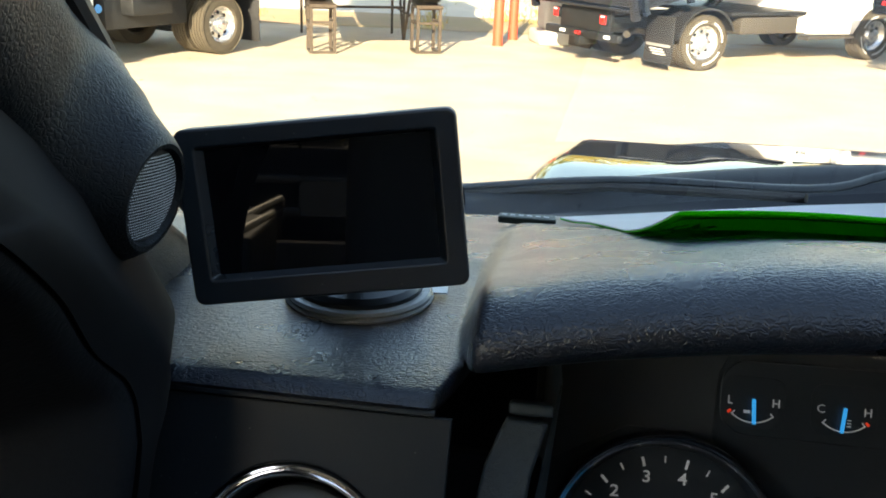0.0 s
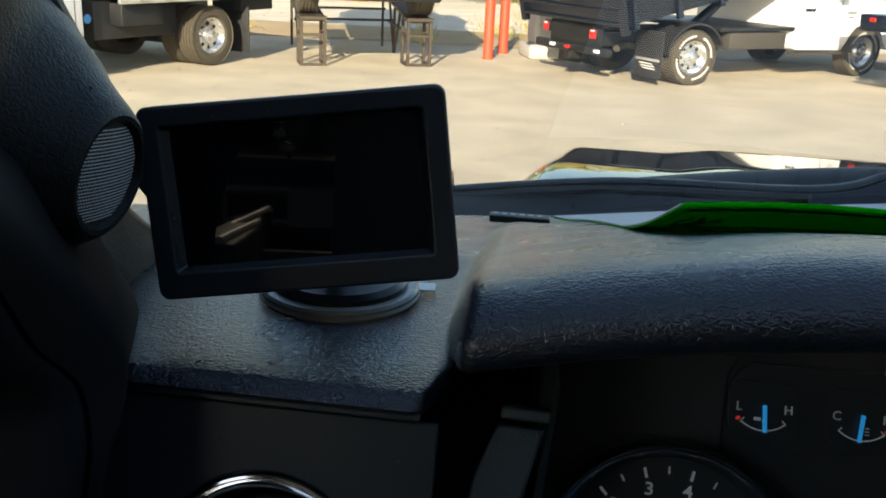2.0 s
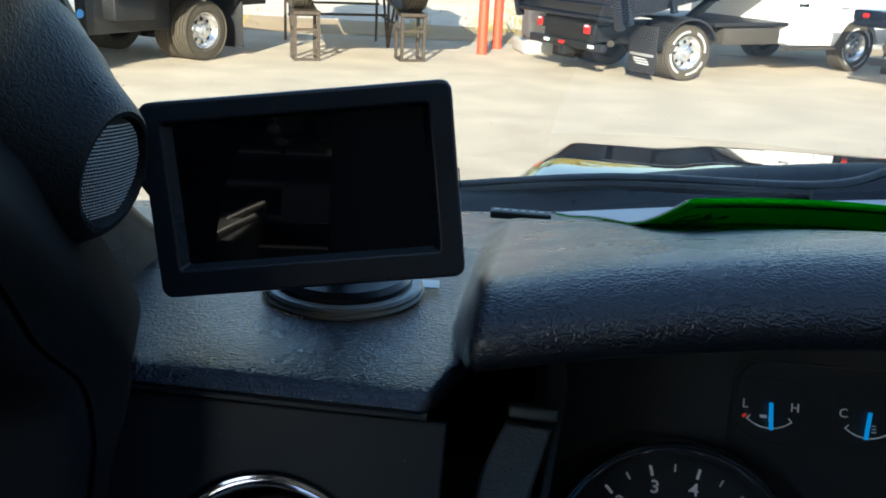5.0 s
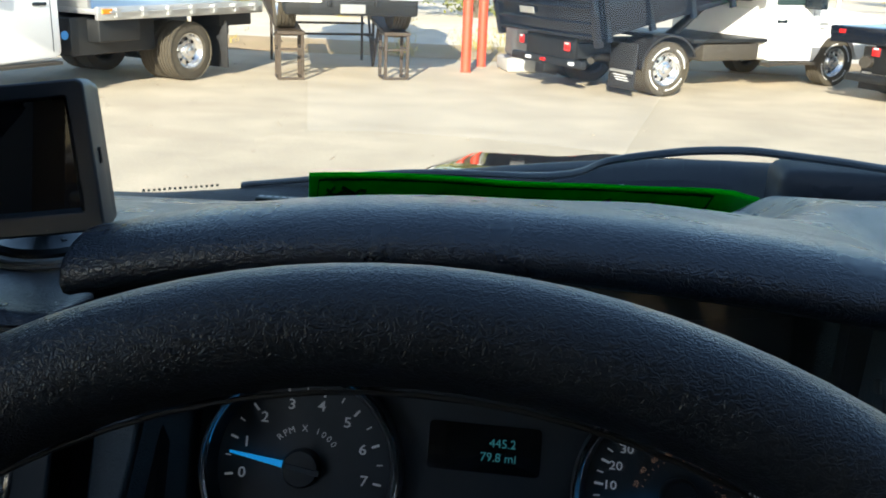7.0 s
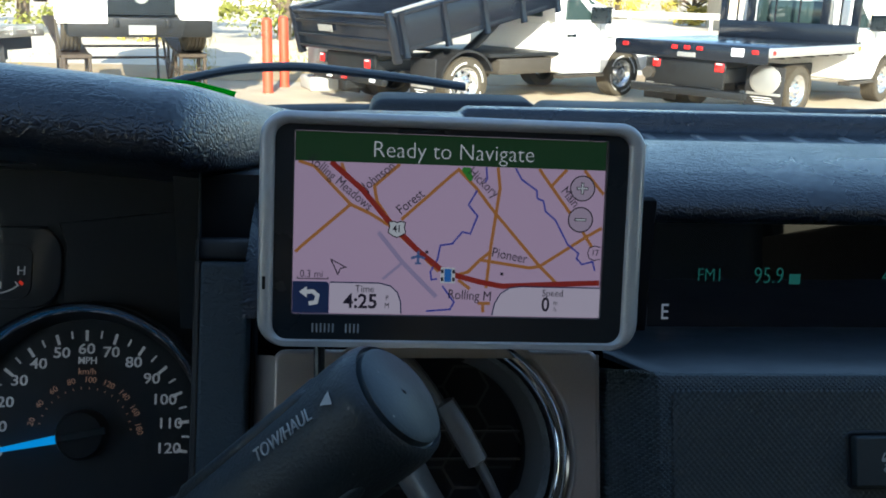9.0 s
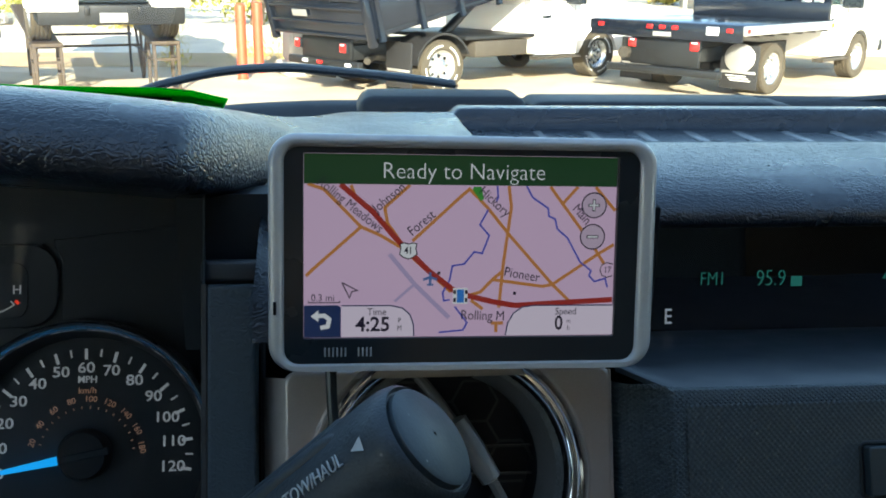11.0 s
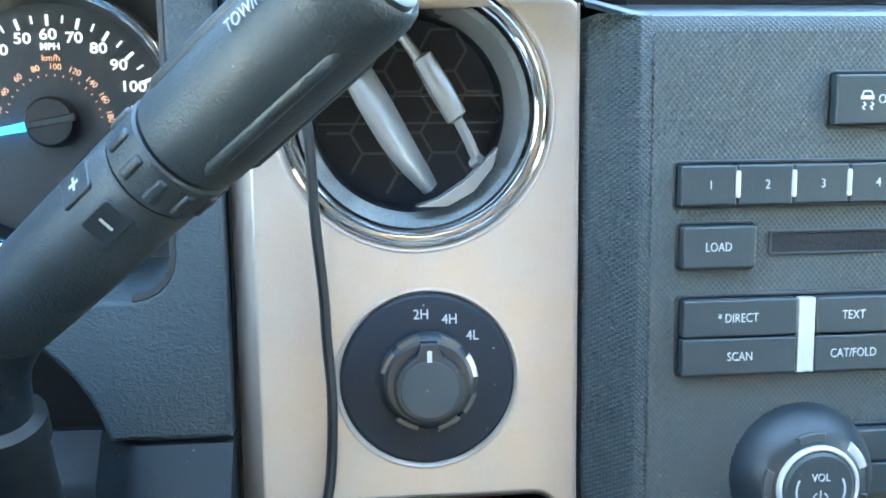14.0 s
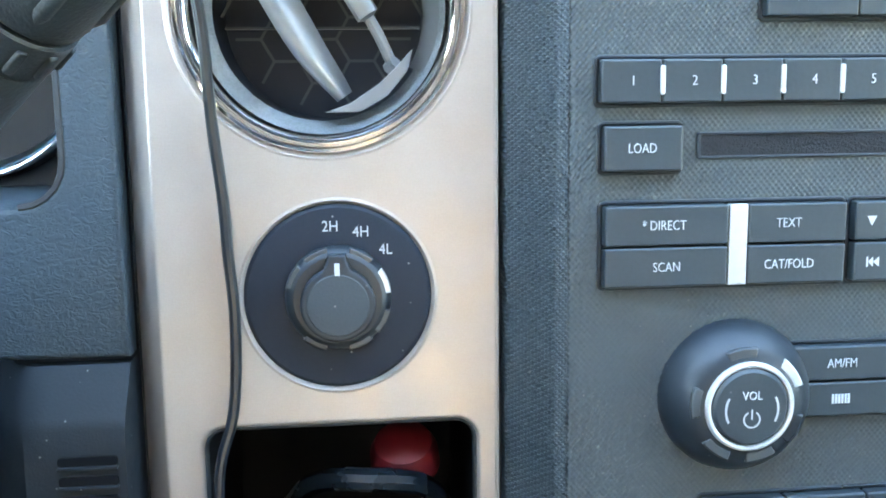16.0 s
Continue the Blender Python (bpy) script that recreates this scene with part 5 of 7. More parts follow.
part("cord", tube(smooth_path([(0.2135, 0.222, -0.020), (0.2105, 0.235, -0.018), (0.2060, 0.247, -0.012), (0.2085, 0.255, -0.008)], 6), 0.0018, 10), RUBBER, cable)

# ---------------------------------------------------------------- reversing monitor
mon = thing("reversing_monitor", "black add-on reversing monitor with its screen off", "monitor", MONITOR)
part("housing", plate([rounded(-0.0598, 0.0600, -0.0398, 0.0366, 0.0045, 6), rounded(-0.0510, 0.0505, -0.0288, 0.0282, 0.0012)], -0.012, 0.0030, 0.0014, 4), PLASTIC, mon, "matt black plastic frame")
part("back", plate([rounded(-0.058, 0.058, -0.038, 0.035, 0.004, 6)], -0.024, -0.004, 0.003, 3), PLASTIC, mon)
part("screen_step", loft([[(x, y, 0.0025) for x, y in rounded(-0.0510, 0.0505, -0.0288, 0.0282, 0.0012)], [(x, y, -0.0010) for x, y in rounded(-0.0480, 0.0480, -0.0272, 0.0272, 0.0008)]], close=True), PLASTIC_S, mon)
part("screen", box(-0.0482, 0.0482, -0.0273, 0.0273, -0.004, -0.0008), SCREEN, mon, "dark glossy screen")
part("sensor_slot", box(0.0602, 0.0606, -0.006, 0.002, -0.006, -0.004), DARK, mon)
foot = thing("monitor_stand", "black disc stand with a grey adhesive pad on the dash", "stand", pose(-0.2560, 0.0065, 1.5522, 0, 0, 6))
part("pad", lathe([(0.0, 0.0), (0.037, 0.0), (0.0375, 0.0012), (0.0365, 0.0022), (0.0, 0.0024)], 64), mat("grey_foam_pad", (0.25, 0.25, 0.23), 0.5, var=0.15, scale=300), foot, "pale grey pad")
part("rim", lathe([(0.0362, 0.0022), (0.0366, 0.0035), (0.0355, 0.0048), (0.033, 0.0052), (0.030, 0.0045)], 64), mat("clear_sucker_rim", (0.26, 0.26, 0.24), 0.28, var=0.15, scale=200), foot, "pale translucent rim")
part("disc", lathe([(0.0315, 0.0022), (0.0312, 0.007), (0.029, 0.0095), (0.012, 0.0125), (0.008, 0.016), (0.0, 0.016)], 64), PLASTIC_S, foot, "glossy black disc")
for k in range(4):
    a = radians(45 + 90 * k)
    part("clip", box(-0.0016, 0.0016, 0.014, 0.022, 0.009, 0.0115, 0.0004, 1), PLASTIC, foot, place=pose(0, 0, 0, 0, 0, 45 + 90 * k))
part("tab", box(0.034, 0.044, 0.004, 0.014, 0.0008, 0.0016, 0.0003, 1), SILVER_L, foot, "clear plastic tab")
low = MONITOR @ Vector((0.0, -0.034, -0.012))
part("stem", tube([(0, 0, 0.014), (0.0, 0.001, 0.022), tuple(foot.matrix_basis.inverted() @ low)], [0.006, 0.005, 0.007], 14), PLASTIC, foot)
part("hinge", tube([(-0.009, 0.0, 0.0215), (0.009, 0.0, 0.0215)], 0.005, 14), PLASTIC, foot)

# ---------------------------------------------------------------- green folder on the brow
folder = thing("green_folder", "bright green paper folder with white sheets, curled on the dash top", "folder")


def brow_z(x, y):
    row = dash_row(x)
    top = max(range(len(row)), key=lambda i: row[i][2])
    for p, q in zip(row[top:], row[top + 1:]):
        if p[1] <= y <= q[1]:
            f = (y - p[1]) / max(q[1] - p[1], 1e-9)
            return p[2] + f * (q[2] - p[2])
    return row[top][2] if y < row[top][1] else row[-1][2]


def folder_point(u, v, lift=0.0):
    """u along the folder from its left end, v from its curled-up front edge to its back."""
    fx, fy = -0.1045 + 0.2595 * u, 0.0112 + 0.098 * u ** 1.15
    bx, by = -0.1612 + 0.245 * u, 0.212 + 0.055 * u
    x, y = fx + (bx - fx) * v, fy + (by - fy) * v
    edge = 0.0095 + 0.0050 * (1 - u) ** 1.5 - 0.002 * math.exp(-((u - 0.72) / 0.12) ** 2) + 0.0058 * smoothstep(0.50, 0.95, u) - 0.0025 * smoothstep(0.93, 1.0, u)
    touch = 0.37 - 0.06 * u
    curl = edge * max(1 - v / touch, 0) ** 1.45
    return Vector((x, y, brow_z(x, y) - 0.0002 + lift + curl + (0.004 + 0.026 * u) * max(v - touch, 0) ** 1.3 / (1 - touch) ** 1.3))


def sheet(lift, first):
    """Rows across the folder from its curled front edge (row first) to its back."""
    return [[tuple(folder_point(i / 30, j / 36, lift)) for j in range(first, 37)] for i in range(31)]


def slab(lift, first, thick):
    top = sheet(lift + thick, first)
    low = sheet(lift, first)
    bm = loft(top)
    loft([r[::-1] for r in low], bm)
    loft([[a, b] for a, b in zip([r[0] for r in top], [r[0] for r in low])], bm)
    loft([[a, b] for a, b in zip([r[-1] for r in top], [r[-1] for r in low])], bm)
    loft([[a, b] for a, b in zip(top[0], low[0])], bm)
    loft([[a, b] for a, b in zip(top[-1], low[-1])], bm)
    bmesh.ops.remove_doubles(bm, verts=bm.verts, dist=1e-6)
    return bm


part("cover", slab(0.0, 0, 0.0007), GREEN, folder, "bright green card cover")
part("sheet", slab(0.0011, 1, 0.0006), PAPER, folder, "white sheets")


def spine_point(u, v):
    """On the outer face of the curled front edge: u along it, v from its edge down to the dash."""
    return folder_point(min(max(u, 0.0), 0.9999), 0.33 * v) + Vector((0, -0.0007, -0.0007))


def spine_stroke(points, half):
    """A printed stroke through (u, v) points; half its width as a share of the face's height."""
    bm = bmesh.new()
    for (u0, v0), (u1, v1) in zip(points, points[1:]):
        du, dv = (u1 - u0) * 24, v1 - v0
        n = math.hypot(du, dv)
        ou, ov = -dv / n * half / 24, du / n * half
        m = max(1, int(abs(u1 - u0) * 24))
        loft([[spine_point(u0 + (u1 - u0) * t / m + ou, v0 + (v1 - v0) * t / m + ov), spine_point(u0 + (u1 - u0) * t / m - ou, v0 + (v1 - v0) * t / m - ov)] for t in range(m + 1)], bm)
    return bm


part("border", spine_stroke([(0.02, 0.80), (0.022, 0.13), (0.90, 0.13), (0.93, 0.5)], 0.030), INK, folder, "black printed border")
for pts in ([(0.04, 0.75), (0.075, 0.35)], [(0.045, 0.4), (0.085, 0.8)], [(0.07, 0.7), (0.12, 0.45), (0.13, 0.75)], [(0.10, 0.35), (0.15, 0.6)], [(0.15, 0.8), (0.165, 0.45), (0.19, 0.5), (0.18, 0.8), (0.155, 0.78)], [(0.055, 0.6), (0.15, 0.68)],
            [(0.66, 0.75), (0.68, 0.4), (0.70, 0.75)], [(0.72, 0.45), (0.75, 0.7)], [(0.76, 0.7), (0.79, 0.42), (0.81, 0.7)]):
    part("print", spine_stroke([(0.03 + 0.6 * (u_ - 0.03) if u_ < 0.3 else u_, v_) for u_, v_ in pts], 0.06), INK, folder, "black printed mark")

# ---------------------------------------------------------------- cab
pillar = thing("pillar_trim", "black grained windscreen pillar trim with a tweeter pod", "pillar trim")
n_ = Vector((0.93, -0.08, -0.18)).normalized()
up_ = (Vector((0, 0.1, 1)) - n_ * n_.dot(Vector((0, 0.1, 1)))).normalized()
TWEET = frame_of((-0.3022, -0.1137, 1.6331), up_.cross(n_), up_, n_) @ Matrix.Scale(0.90, 4)
FLARE = [(0.0475, -0.036), (0.043, -0.0265), (0.0355, -0.0175), (0.0300, -0.0095), (0.0265, -0.0040), (0.0240, -0.0008), (0.0222, 0.0006), (0.0204, 0.0004), (0.0190, -0.002)]


def flare_height(r):
    if r > 0.0475:
        return -0.036 - 1.05 * (r - 0.0475)
    for (a, ha), (b, hb) in zip(FLARE, FLARE[1:]):
        if b <= r <= a:
            return ha + (hb - ha) * (a - r) / (a - b)
    return -0.004


def swell(p, axis):
    """Lets the trim rise smoothly into the flared tweeter pod."""
    q = TWEET.inverted() @ p
    if (p - axis).dot(n_) < 0.0 or q.z < -0.09:
        return p
    r, k = math.hypot(q.x, q.y), 0.020
    if r < 0.0235:
        q.z = min(q.z, -0.005)
        return TWEET @ q
    h = flare_height(r)
    e = max(k - abs(q.z - h), 0) / k
    lift = max(q.z, h) + e * e * k / 4 * smoothstep(0.0235, 0.034, r) - q.z
    q.z += lift * smoothstep(0.0, 0.010, (p - axis).dot(n_))
    return TWEET @ q


spine = smooth_path([(-0.360, 0.03, 1.535), (-0.354, -0.04, 1.582), (-0.334, -0.10, 1.640), (-0.318, -0.165, 1.700), (-0.296, -0.25, 1.775), (-0.275, -0.38, 1.885), (-0.285, -0.52, 1.99)], 18)
rows = []
for i, p in enumerate(spine):
    d = (spine[min(i + 1, len(spine) - 1)] - spine[max(i - 1, 0)]).normalized()
    across = Vector((1, 0, 0)) - d * d.x
    across.normalize()
    out = d.cross(across)
    bulge = math.exp(-((i / 3 - 9.5) / 4.6) ** 2)
    p = p + Vector((-0.030, 0.006, 0))
    wa, wb = 0.033 + 0.005 * bulge, 0.034 + 0.018 * bulge
    rows.append([tuple(swell(p + across * wa * math.copysign(abs(math.cos(a)) ** 0.75, math.cos(a)) + out * wb * math.copysign(abs(math.sin(a)) ** 0.75, math.sin(a)), p)) for a in (2 * math.pi * k / 110 for k in range(110))])
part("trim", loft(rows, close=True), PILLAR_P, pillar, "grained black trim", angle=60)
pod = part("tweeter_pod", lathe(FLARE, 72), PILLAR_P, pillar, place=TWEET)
part("speaker_grille", lathe([(0.0, -0.0005), (0.01, -0.0009), (0.0198, -0.0022)], 48), mat("grille_cloth", (0.012, 0.012, 0.013), 0.6, var=0.2), pod)
mesh = bmesh.new()
for i in range(-13, 14):
    for j in range(-13, 14):
        x, y = 0.00145 * (i + 0.5 * (j % 2)), 0.00128 * j
        if math.hypot(x, y) < 0.0186:
            z = -0.0004 - 4.2 * (x * x + y * y)
            vs = [mesh.verts.new((x + a, y + b, z + c)) for a, b, c in ((-0.0007, 0, 0.0001), (0, -0.00036, 0.0003), (0.0007, 0, 0.0001), (0, 0.00036, 0.0003))]
            mesh.faces.new(vs)
            mesh.faces.new((mesh.verts.new((x - 0.0007, y, z - 0.0003)), vs[1], vs[0]))
me = part("grille_mesh", mesh, mat("grille_metal", (0.70, 0.71, 0.72), 0.45, 0.2, var=0.05), pod, "fine metal speaker mesh", smooth=False)
me["kind"] = "stuff"
part("seal", tube(smooth_path([(-0.358, 0.065, 1.56), (-0.342, -0.02, 1.617), (-0.334, -0.08, 1.672), (-0.326, -0.145, 1.732), (-0.319, -0.23, 1.81), (-0.316, -0.36, 1.92)], 6), 0.006, 10), RUBBER, pillar, "black windscreen seal")

# the driver's door edge and its seal, between the pillar trim and the end of the dash
SEAL_LINE = smooth_path([(-0.285, -0.32, 1.745), (-0.2957, -0.21, 1.665), (-0.297, -0.18, 1.6436), (-0.3012, -0.15, 1.6164), (-0.3034, -0.125, 1.5892), (-0.3021, -0.112, 1.5672), (-0.3026, -0.116, 1.5497), (-0.2996, -0.14, 1.5302), (-0.297, -0.17, 1.46), (-0.30, -0.20, 1.2)], 6)
DOOR_LINE = smooth_path([(-0.288, -0.33, 1.735), (-0.2935, -0.235, 1.664), (-0.2909, -0.22, 1.6524), (-0.3013, -0.18, 1.6204), (-0.3055, -0.158, 1.592), (-0.3039, -0.14, 1.5716), (-0.300, -0.142, 1.555), (-0.2986, -0.15, 1.5369), (-0.298, -0.185, 1.46), (-0.302, -0.215, 1.2)], 6)
door_edge = thing("door_edge", "dark charcoal inner edge of the driver's door with its rubber seal", "door trim")
part("rubber_seal", loft([[a + Vector((-0.03, 0.07, -0.01)), a + Vector((-0.006, 0.012, 0)), a, a.lerp(b, 0.25) + Vector((0.002, -0.001, 0.001)), a.lerp(b, 0.6) + Vector((0.0015, 0, 0)), b, b + Vector((-0.006, 0.004, 0))] for a, b in zip(SEAL_LINE, DOOR_LINE)]), mat("matt_black_rubber", (0.006, 0.006, 0.007), 0.85, spec=0.15, var=0.1, scale=150), door_edge, "soft matt black rubber seal", angle=70)
part("panel", loft([[b + Vector((-0.004, 0.006, 0)), b + Vector((-0.001, -0.003, 0)), b + Vector((-0.006, -0.010, -0.002)), b + Vector((-0.05, -0.035, -0.012)), b + Vector((-0.19, -0.07, -0.03))] for b in DOOR_LINE]), mat("door_black", (0.006, 0.007, 0.009), 0.7, spec=0.15, var=0.15, scale=260, grain="leather", depth=0.0001), door_edge, angle=70)

pillar_r = thing("pillar_trim", "black grained windscreen pillar trim", "pillar trim")
part("trim", tube([(1.12, 0.10, 1.54), (1.11, -0.10, 1.68), (1.09, -0.38, 1.90), (1.06, -0.52, 2.0)], [0.05, 0.045, 0.042, 0.042], 20), VINYL, pillar_r)


def shell(name, label, loops, material, kind="structure"):
    return tagged(part(name, loops, material), label, "cab", kind=kind)


# plain walls that close the cab; glass is left out of the door openings
def wall_yz(x, t, y0, y1, z0, z1, hole=None):
    bm = bmesh.new()
    if not hole:
        return box(x, x + t, y0, y1, z0, z1, 0, 1, bm)
    last = y0
    for a, b, c, d in hole:
        for q in ((last, a, z0, z1), (a, b, z0, c), (a, b, d, z1)):
            if q[1] - q[0] > 1e-4 and q[3] - q[2] > 1e-4:
                box(x, x + t, *q, 0, 1, bm)
        last = b
    return box(x, x + t, last, y1, z0, z1, 0, 1, bm)


shell("door_wall_left", "dark driver's door with its window opening", wall_yz(-0.56, 0.06, -2.0, 0.16, 0.75, 2.02, [(-1.95, -1.12, 1.46, 1.82), (-0.95, -0.26, 1.55, 1.90)]), PLASTIC)
# the rear slit is added and sized for a reflected patch in the radio display
shell("door_wall_right", "dark passenger door with its window opening and an added slit", wall_yz(1.22, 0.06, -2.0, 0.16, 0.75, 2.02, [(-1.92, -1.36, 1.68, 1.79), (-0.95, -0.50, 1.50, 1.80)]), PLASTIC)
rear = bmesh.new()
for q in ((-0.56, -0.51, 0.75, 2.02), (1.23, 1.28, 0.75, 2.02), (-0.51, 1.23, 0.75, 1.42), (-0.51, 1.23, 1.80, 2.02)):
    box(q[0], q[1], -2.06, -2.0, q[2], q[3], 0, 1, rear)
shell("cab_rear_wall", "plain grey cab rear wall with its window opening", rear, HEADLINER)
shell("headliner", "grey cloth headliner", box(-0.56, 1.28, -2.0, -0.50, 1.99, 2.03), HEADLINER)
shell("cab_floor", "dark carpeted cab floor", box(-0.56, 1.28, -2.0, 0.16, 0.72, 0.78), SEAT_M)
shell("firewall", "dark panel under the dashboard", box(-0.50, 1.22, 0.10, 0.16, 0.75, 1.50), PLASTIC)
fill = thing("lower_dash", "dark plastic lower dashboard on the passenger side", "dash panel")
part("panel", loft([[(x, y, z) for y, z in ((0.0, 1.549), (-0.01, 1.50), (-0.03, 1.42), (-0.08, 1.36), (-0.10, 1.10), (0.0, 0.9))] for x in (0.603, 0.9, 1.2)]), GREY_P, fill)
door = thing("door_trim", "dark grained driver's door trim", "door trim")
part("panel", box(-0.50, -0.455, -1.3, -0.02, 0.8, 1.49, 0.012, 3), VINYL_L, door)
part("armrest", box(-0.47, -0.40, -1.1, -0.35, 1.05, 1.12, 0.02, 3), VINYL_L, door)
rear_door = thing("door_trim", "dark grained rear door trim with an added glint strip", "door trim")
part("panel", box(-0.50, -0.405, -1.98, -1.305, 0.8, 1.490, 0.010, 3), VINYL_L, rear_door)
# added metal strip that catches the sun as a streak in the monitor
part("glint_strip", tube([(-0.436, -1.315, 1.494), (-0.428, -1.6, 1.494), (-0.416, -1.97, 1.494)], 0.009, 12), mat("glint_strip_metal", (0.72, 0.70, 0.66), 0.40, 0.9, var=0.1, scale=60), rear_door, "satin metal strip added to glint in the monitor")
for sx in (0.0, 0.72):
    seat = thing("front_seat", "dark grey cloth front seat", "seat", group="front seats")
    part("cushion", box(sx - 0.25, sx + 0.25, -1.22, -0.72, 0.98, 1.14, 0.05, 4), SEAT_M, seat)
    part("base", box(sx - 0.2, sx + 0.2, -1.2, -0.78, 0.78, 0.99, 0.01, 2), PLASTIC, seat)
    # the unseen driver's backrest is raised to block sky reflected in the monitor
    part("backrest", box(sx - 0.24, sx + 0.24, -1.42, -1.27, 1.08, 1.79 if sx < 0.1 else 1.72, 0.05, 4), SEAT_M, seat)
    part("headrest", box(sx - 0.15, sx + 0.15, -1.43, -1.32, 1.77, 1.95, 0.04, 4), SEAT_M, seat)

# windscreen: a thin curved pane
GLASS = pane_material("windscreen_glass", (0.93, 0.96, 0.95))
PRIVACY = pane_material("dark_privacy_glass", (0.075, 0.075, 0.073))
# its tan tint colours the patch reflected in the radio display
RIGHT_GLASS = pane_material("tan_patch_glass", (0.20, 0.185, 0.165))
SIDE_GLASS = pane_material("tinted_side_glass", (0.15, 0.155, 0.155))


def pane_mesh(rows):
    """An open sheet whose faces look into the cab."""
    bm = loft(rows)
    me = bpy.data.meshes.new("pane")
    bm.normal_update()
    if sum(f.normal.y for f in bm.faces) > 0:
        bmesh.ops.reverse_faces(bm, faces=bm.faces)
    bm.to_mesh(me)
    bm.free()
    me.shade_smooth()
    return me


def screen_point(x, t):
    edge = max(abs(x - 0.36) - 0.0, 0) / 0.8
    return (x, 0.37 - 0.15 * edge ** 2.5 - 0.86 * t, 1.517 + 0.485 * t - 0.015 * edge ** 2)


glass = tagged(part("windscreen", pane_mesh([[screen_point(-0.44 + 1.6 * i / 24, j / 8) for i in range(25)] for j in range(9)]), GLASS), "clear raked windscreen", "window", kind="structure")
glass.visible_shadow = False


def flat_pane(corners, inside):
    """A single sheet of glass whose face looks towards the point inside."""
    pts = [Vector(c) for c in corners]
    if (pts[1] - pts[0]).cross(pts[2] - pts[0]).dot(Vector(inside) - pts[0]) < 0:
        pts.reverse()
    me = bpy.data.meshes.new("pane")
    me.from_pydata(pts, [], [(0, 1, 2, 3)])
    return me


MID_CAB = (0.36, -1.0, 1.6)
# the first pane fills the slit added for the display's reflected patch
for x, y0, y1, z0, z1, m_ in ((1.25, -1.92, -1.36, 1.68, 1.79, RIGHT_GLASS), (-0.53, -1.95, -1.12, 1.46, 1.82, SIDE_GLASS)):
    tagged(part("side_window", flat_pane([(x, y0, z0), (x, y1, z0), (x, y1, z1), (x, y0, z1)], MID_CAB), m_), "tinted rear door window", "window", kind="structure")
tagged(part("rear_window", flat_pane([(-0.51, -2.03, 1.42), (1.23, -2.03, 1.42), (1.23, -2.03, 1.80), (-0.51, -2.03, 1.80)], MID_CAB), PRIVACY), "dark tinted rear cab window", "window", kind="structure")

decal = thing("glass_decal", "small dark illegible lettering at the foot of the windscreen", "decal")
for k in range(15):
    part("print", box(-0.0011, 0.0011, -0.0011, 0.0013 if k in (0, 5) else 0.0008, 0, 0.0002), INK, decal, place=pose(-0.312 + 0.0046 * k, 0.247, 1.5252 + 0.00065 * k, 60, 0, 0))
plate_ = thing("vehicle_plate", "small dark number plate strip on the dash top", "plate")
pz = max(brow_z(x, y) for x in (-0.205, -0.164) for y in (0.215, 0.226)) - 0.0004
part("strip", box(-0.205, -0.164, 0.215, 0.226, pz - 0.002, pz + 0.003, 0.0008, 1), INK, plate_)
bars(plate_, [(-0.201 + 0.006 * k, 0.2205, 0.0035, 0.003) for k in range(6)], pz + 0.0033, GREY_S)

# ---------------------------------------------------------------- own bonnet, cowl and wipers
PAINT = mat("black_car_paint", (0.008, 0.009, 0.012), 0.03, spec=0.5, var=0.05, scale=20, rvar=0.01)
bonnet = thing("bonnet", "glossy black bonnet with a raised centre", "bonnet")


def bonnet_z(x, y):
    u = abs(x - 0.36)
    edge = 0.61 - 0.13 * (y - 0.5)                     # the raised middle narrows towards the front
    k = min(max((y - 0.98) / 0.16, 0), 1)
    fall = 0.03 * (y - 0.55) + 0.090 * (0.16 * k * k / 2 + max(y - 1.14, 0))
    z = 1.396 - fall + 0.012 * (1 - smoothstep(0.22, 0.34, u))
    return z - 0.11 * smoothstep(edge, edge + 0.13, u) - 0.12 * smoothstep(1.40, 1.62, y) ** 2


part("panel", loft([[(x, y, bonnet_z(x, y)) for x in [-0.62 + 0.015 * i for i in range(132)]] for y in [0.52 + 0.025 * j for j in range(45)]]), PAINT, bonnet)
COWL = mat("weathered_black_cowl", (0.012, 0.014, 0.018), 0.6, spec=0.3, var=0.15, scale=200, grain="noise", depth=0.0001)
cowl = thing("cowl_panel", "black plastic cowl panel under the windscreen", "cowl")


def ridge_z(x):
    return 1.468 + 0.070 * smoothstep(-0.50, 0.22, x) + 0.006 * smoothstep(0.2, 0.6, x) - 0.04 * smoothstep(0.8, 1.2, x)


def cowl_row(x):
    back = 0.15 * (abs(x - 0.36) / 0.8) ** 2.5
    z = ridge_z(x)
    return [(x, 0.325 - back, 1.490), (x, 0.36 - back, 1.500), (x, 0.385 - 0.9 * back, 1.502), (x, 0.425 - 0.6 * back, z - 0.012), (x, 0.445 - 0.5 * back, z - 0.003), (x, 0.465 - 0.4 * back, z), (x, 0.485 - 0.3 * back, z - 0.003), (x, 0.515, z - 0.02), (x, 0.55, 1.40)]


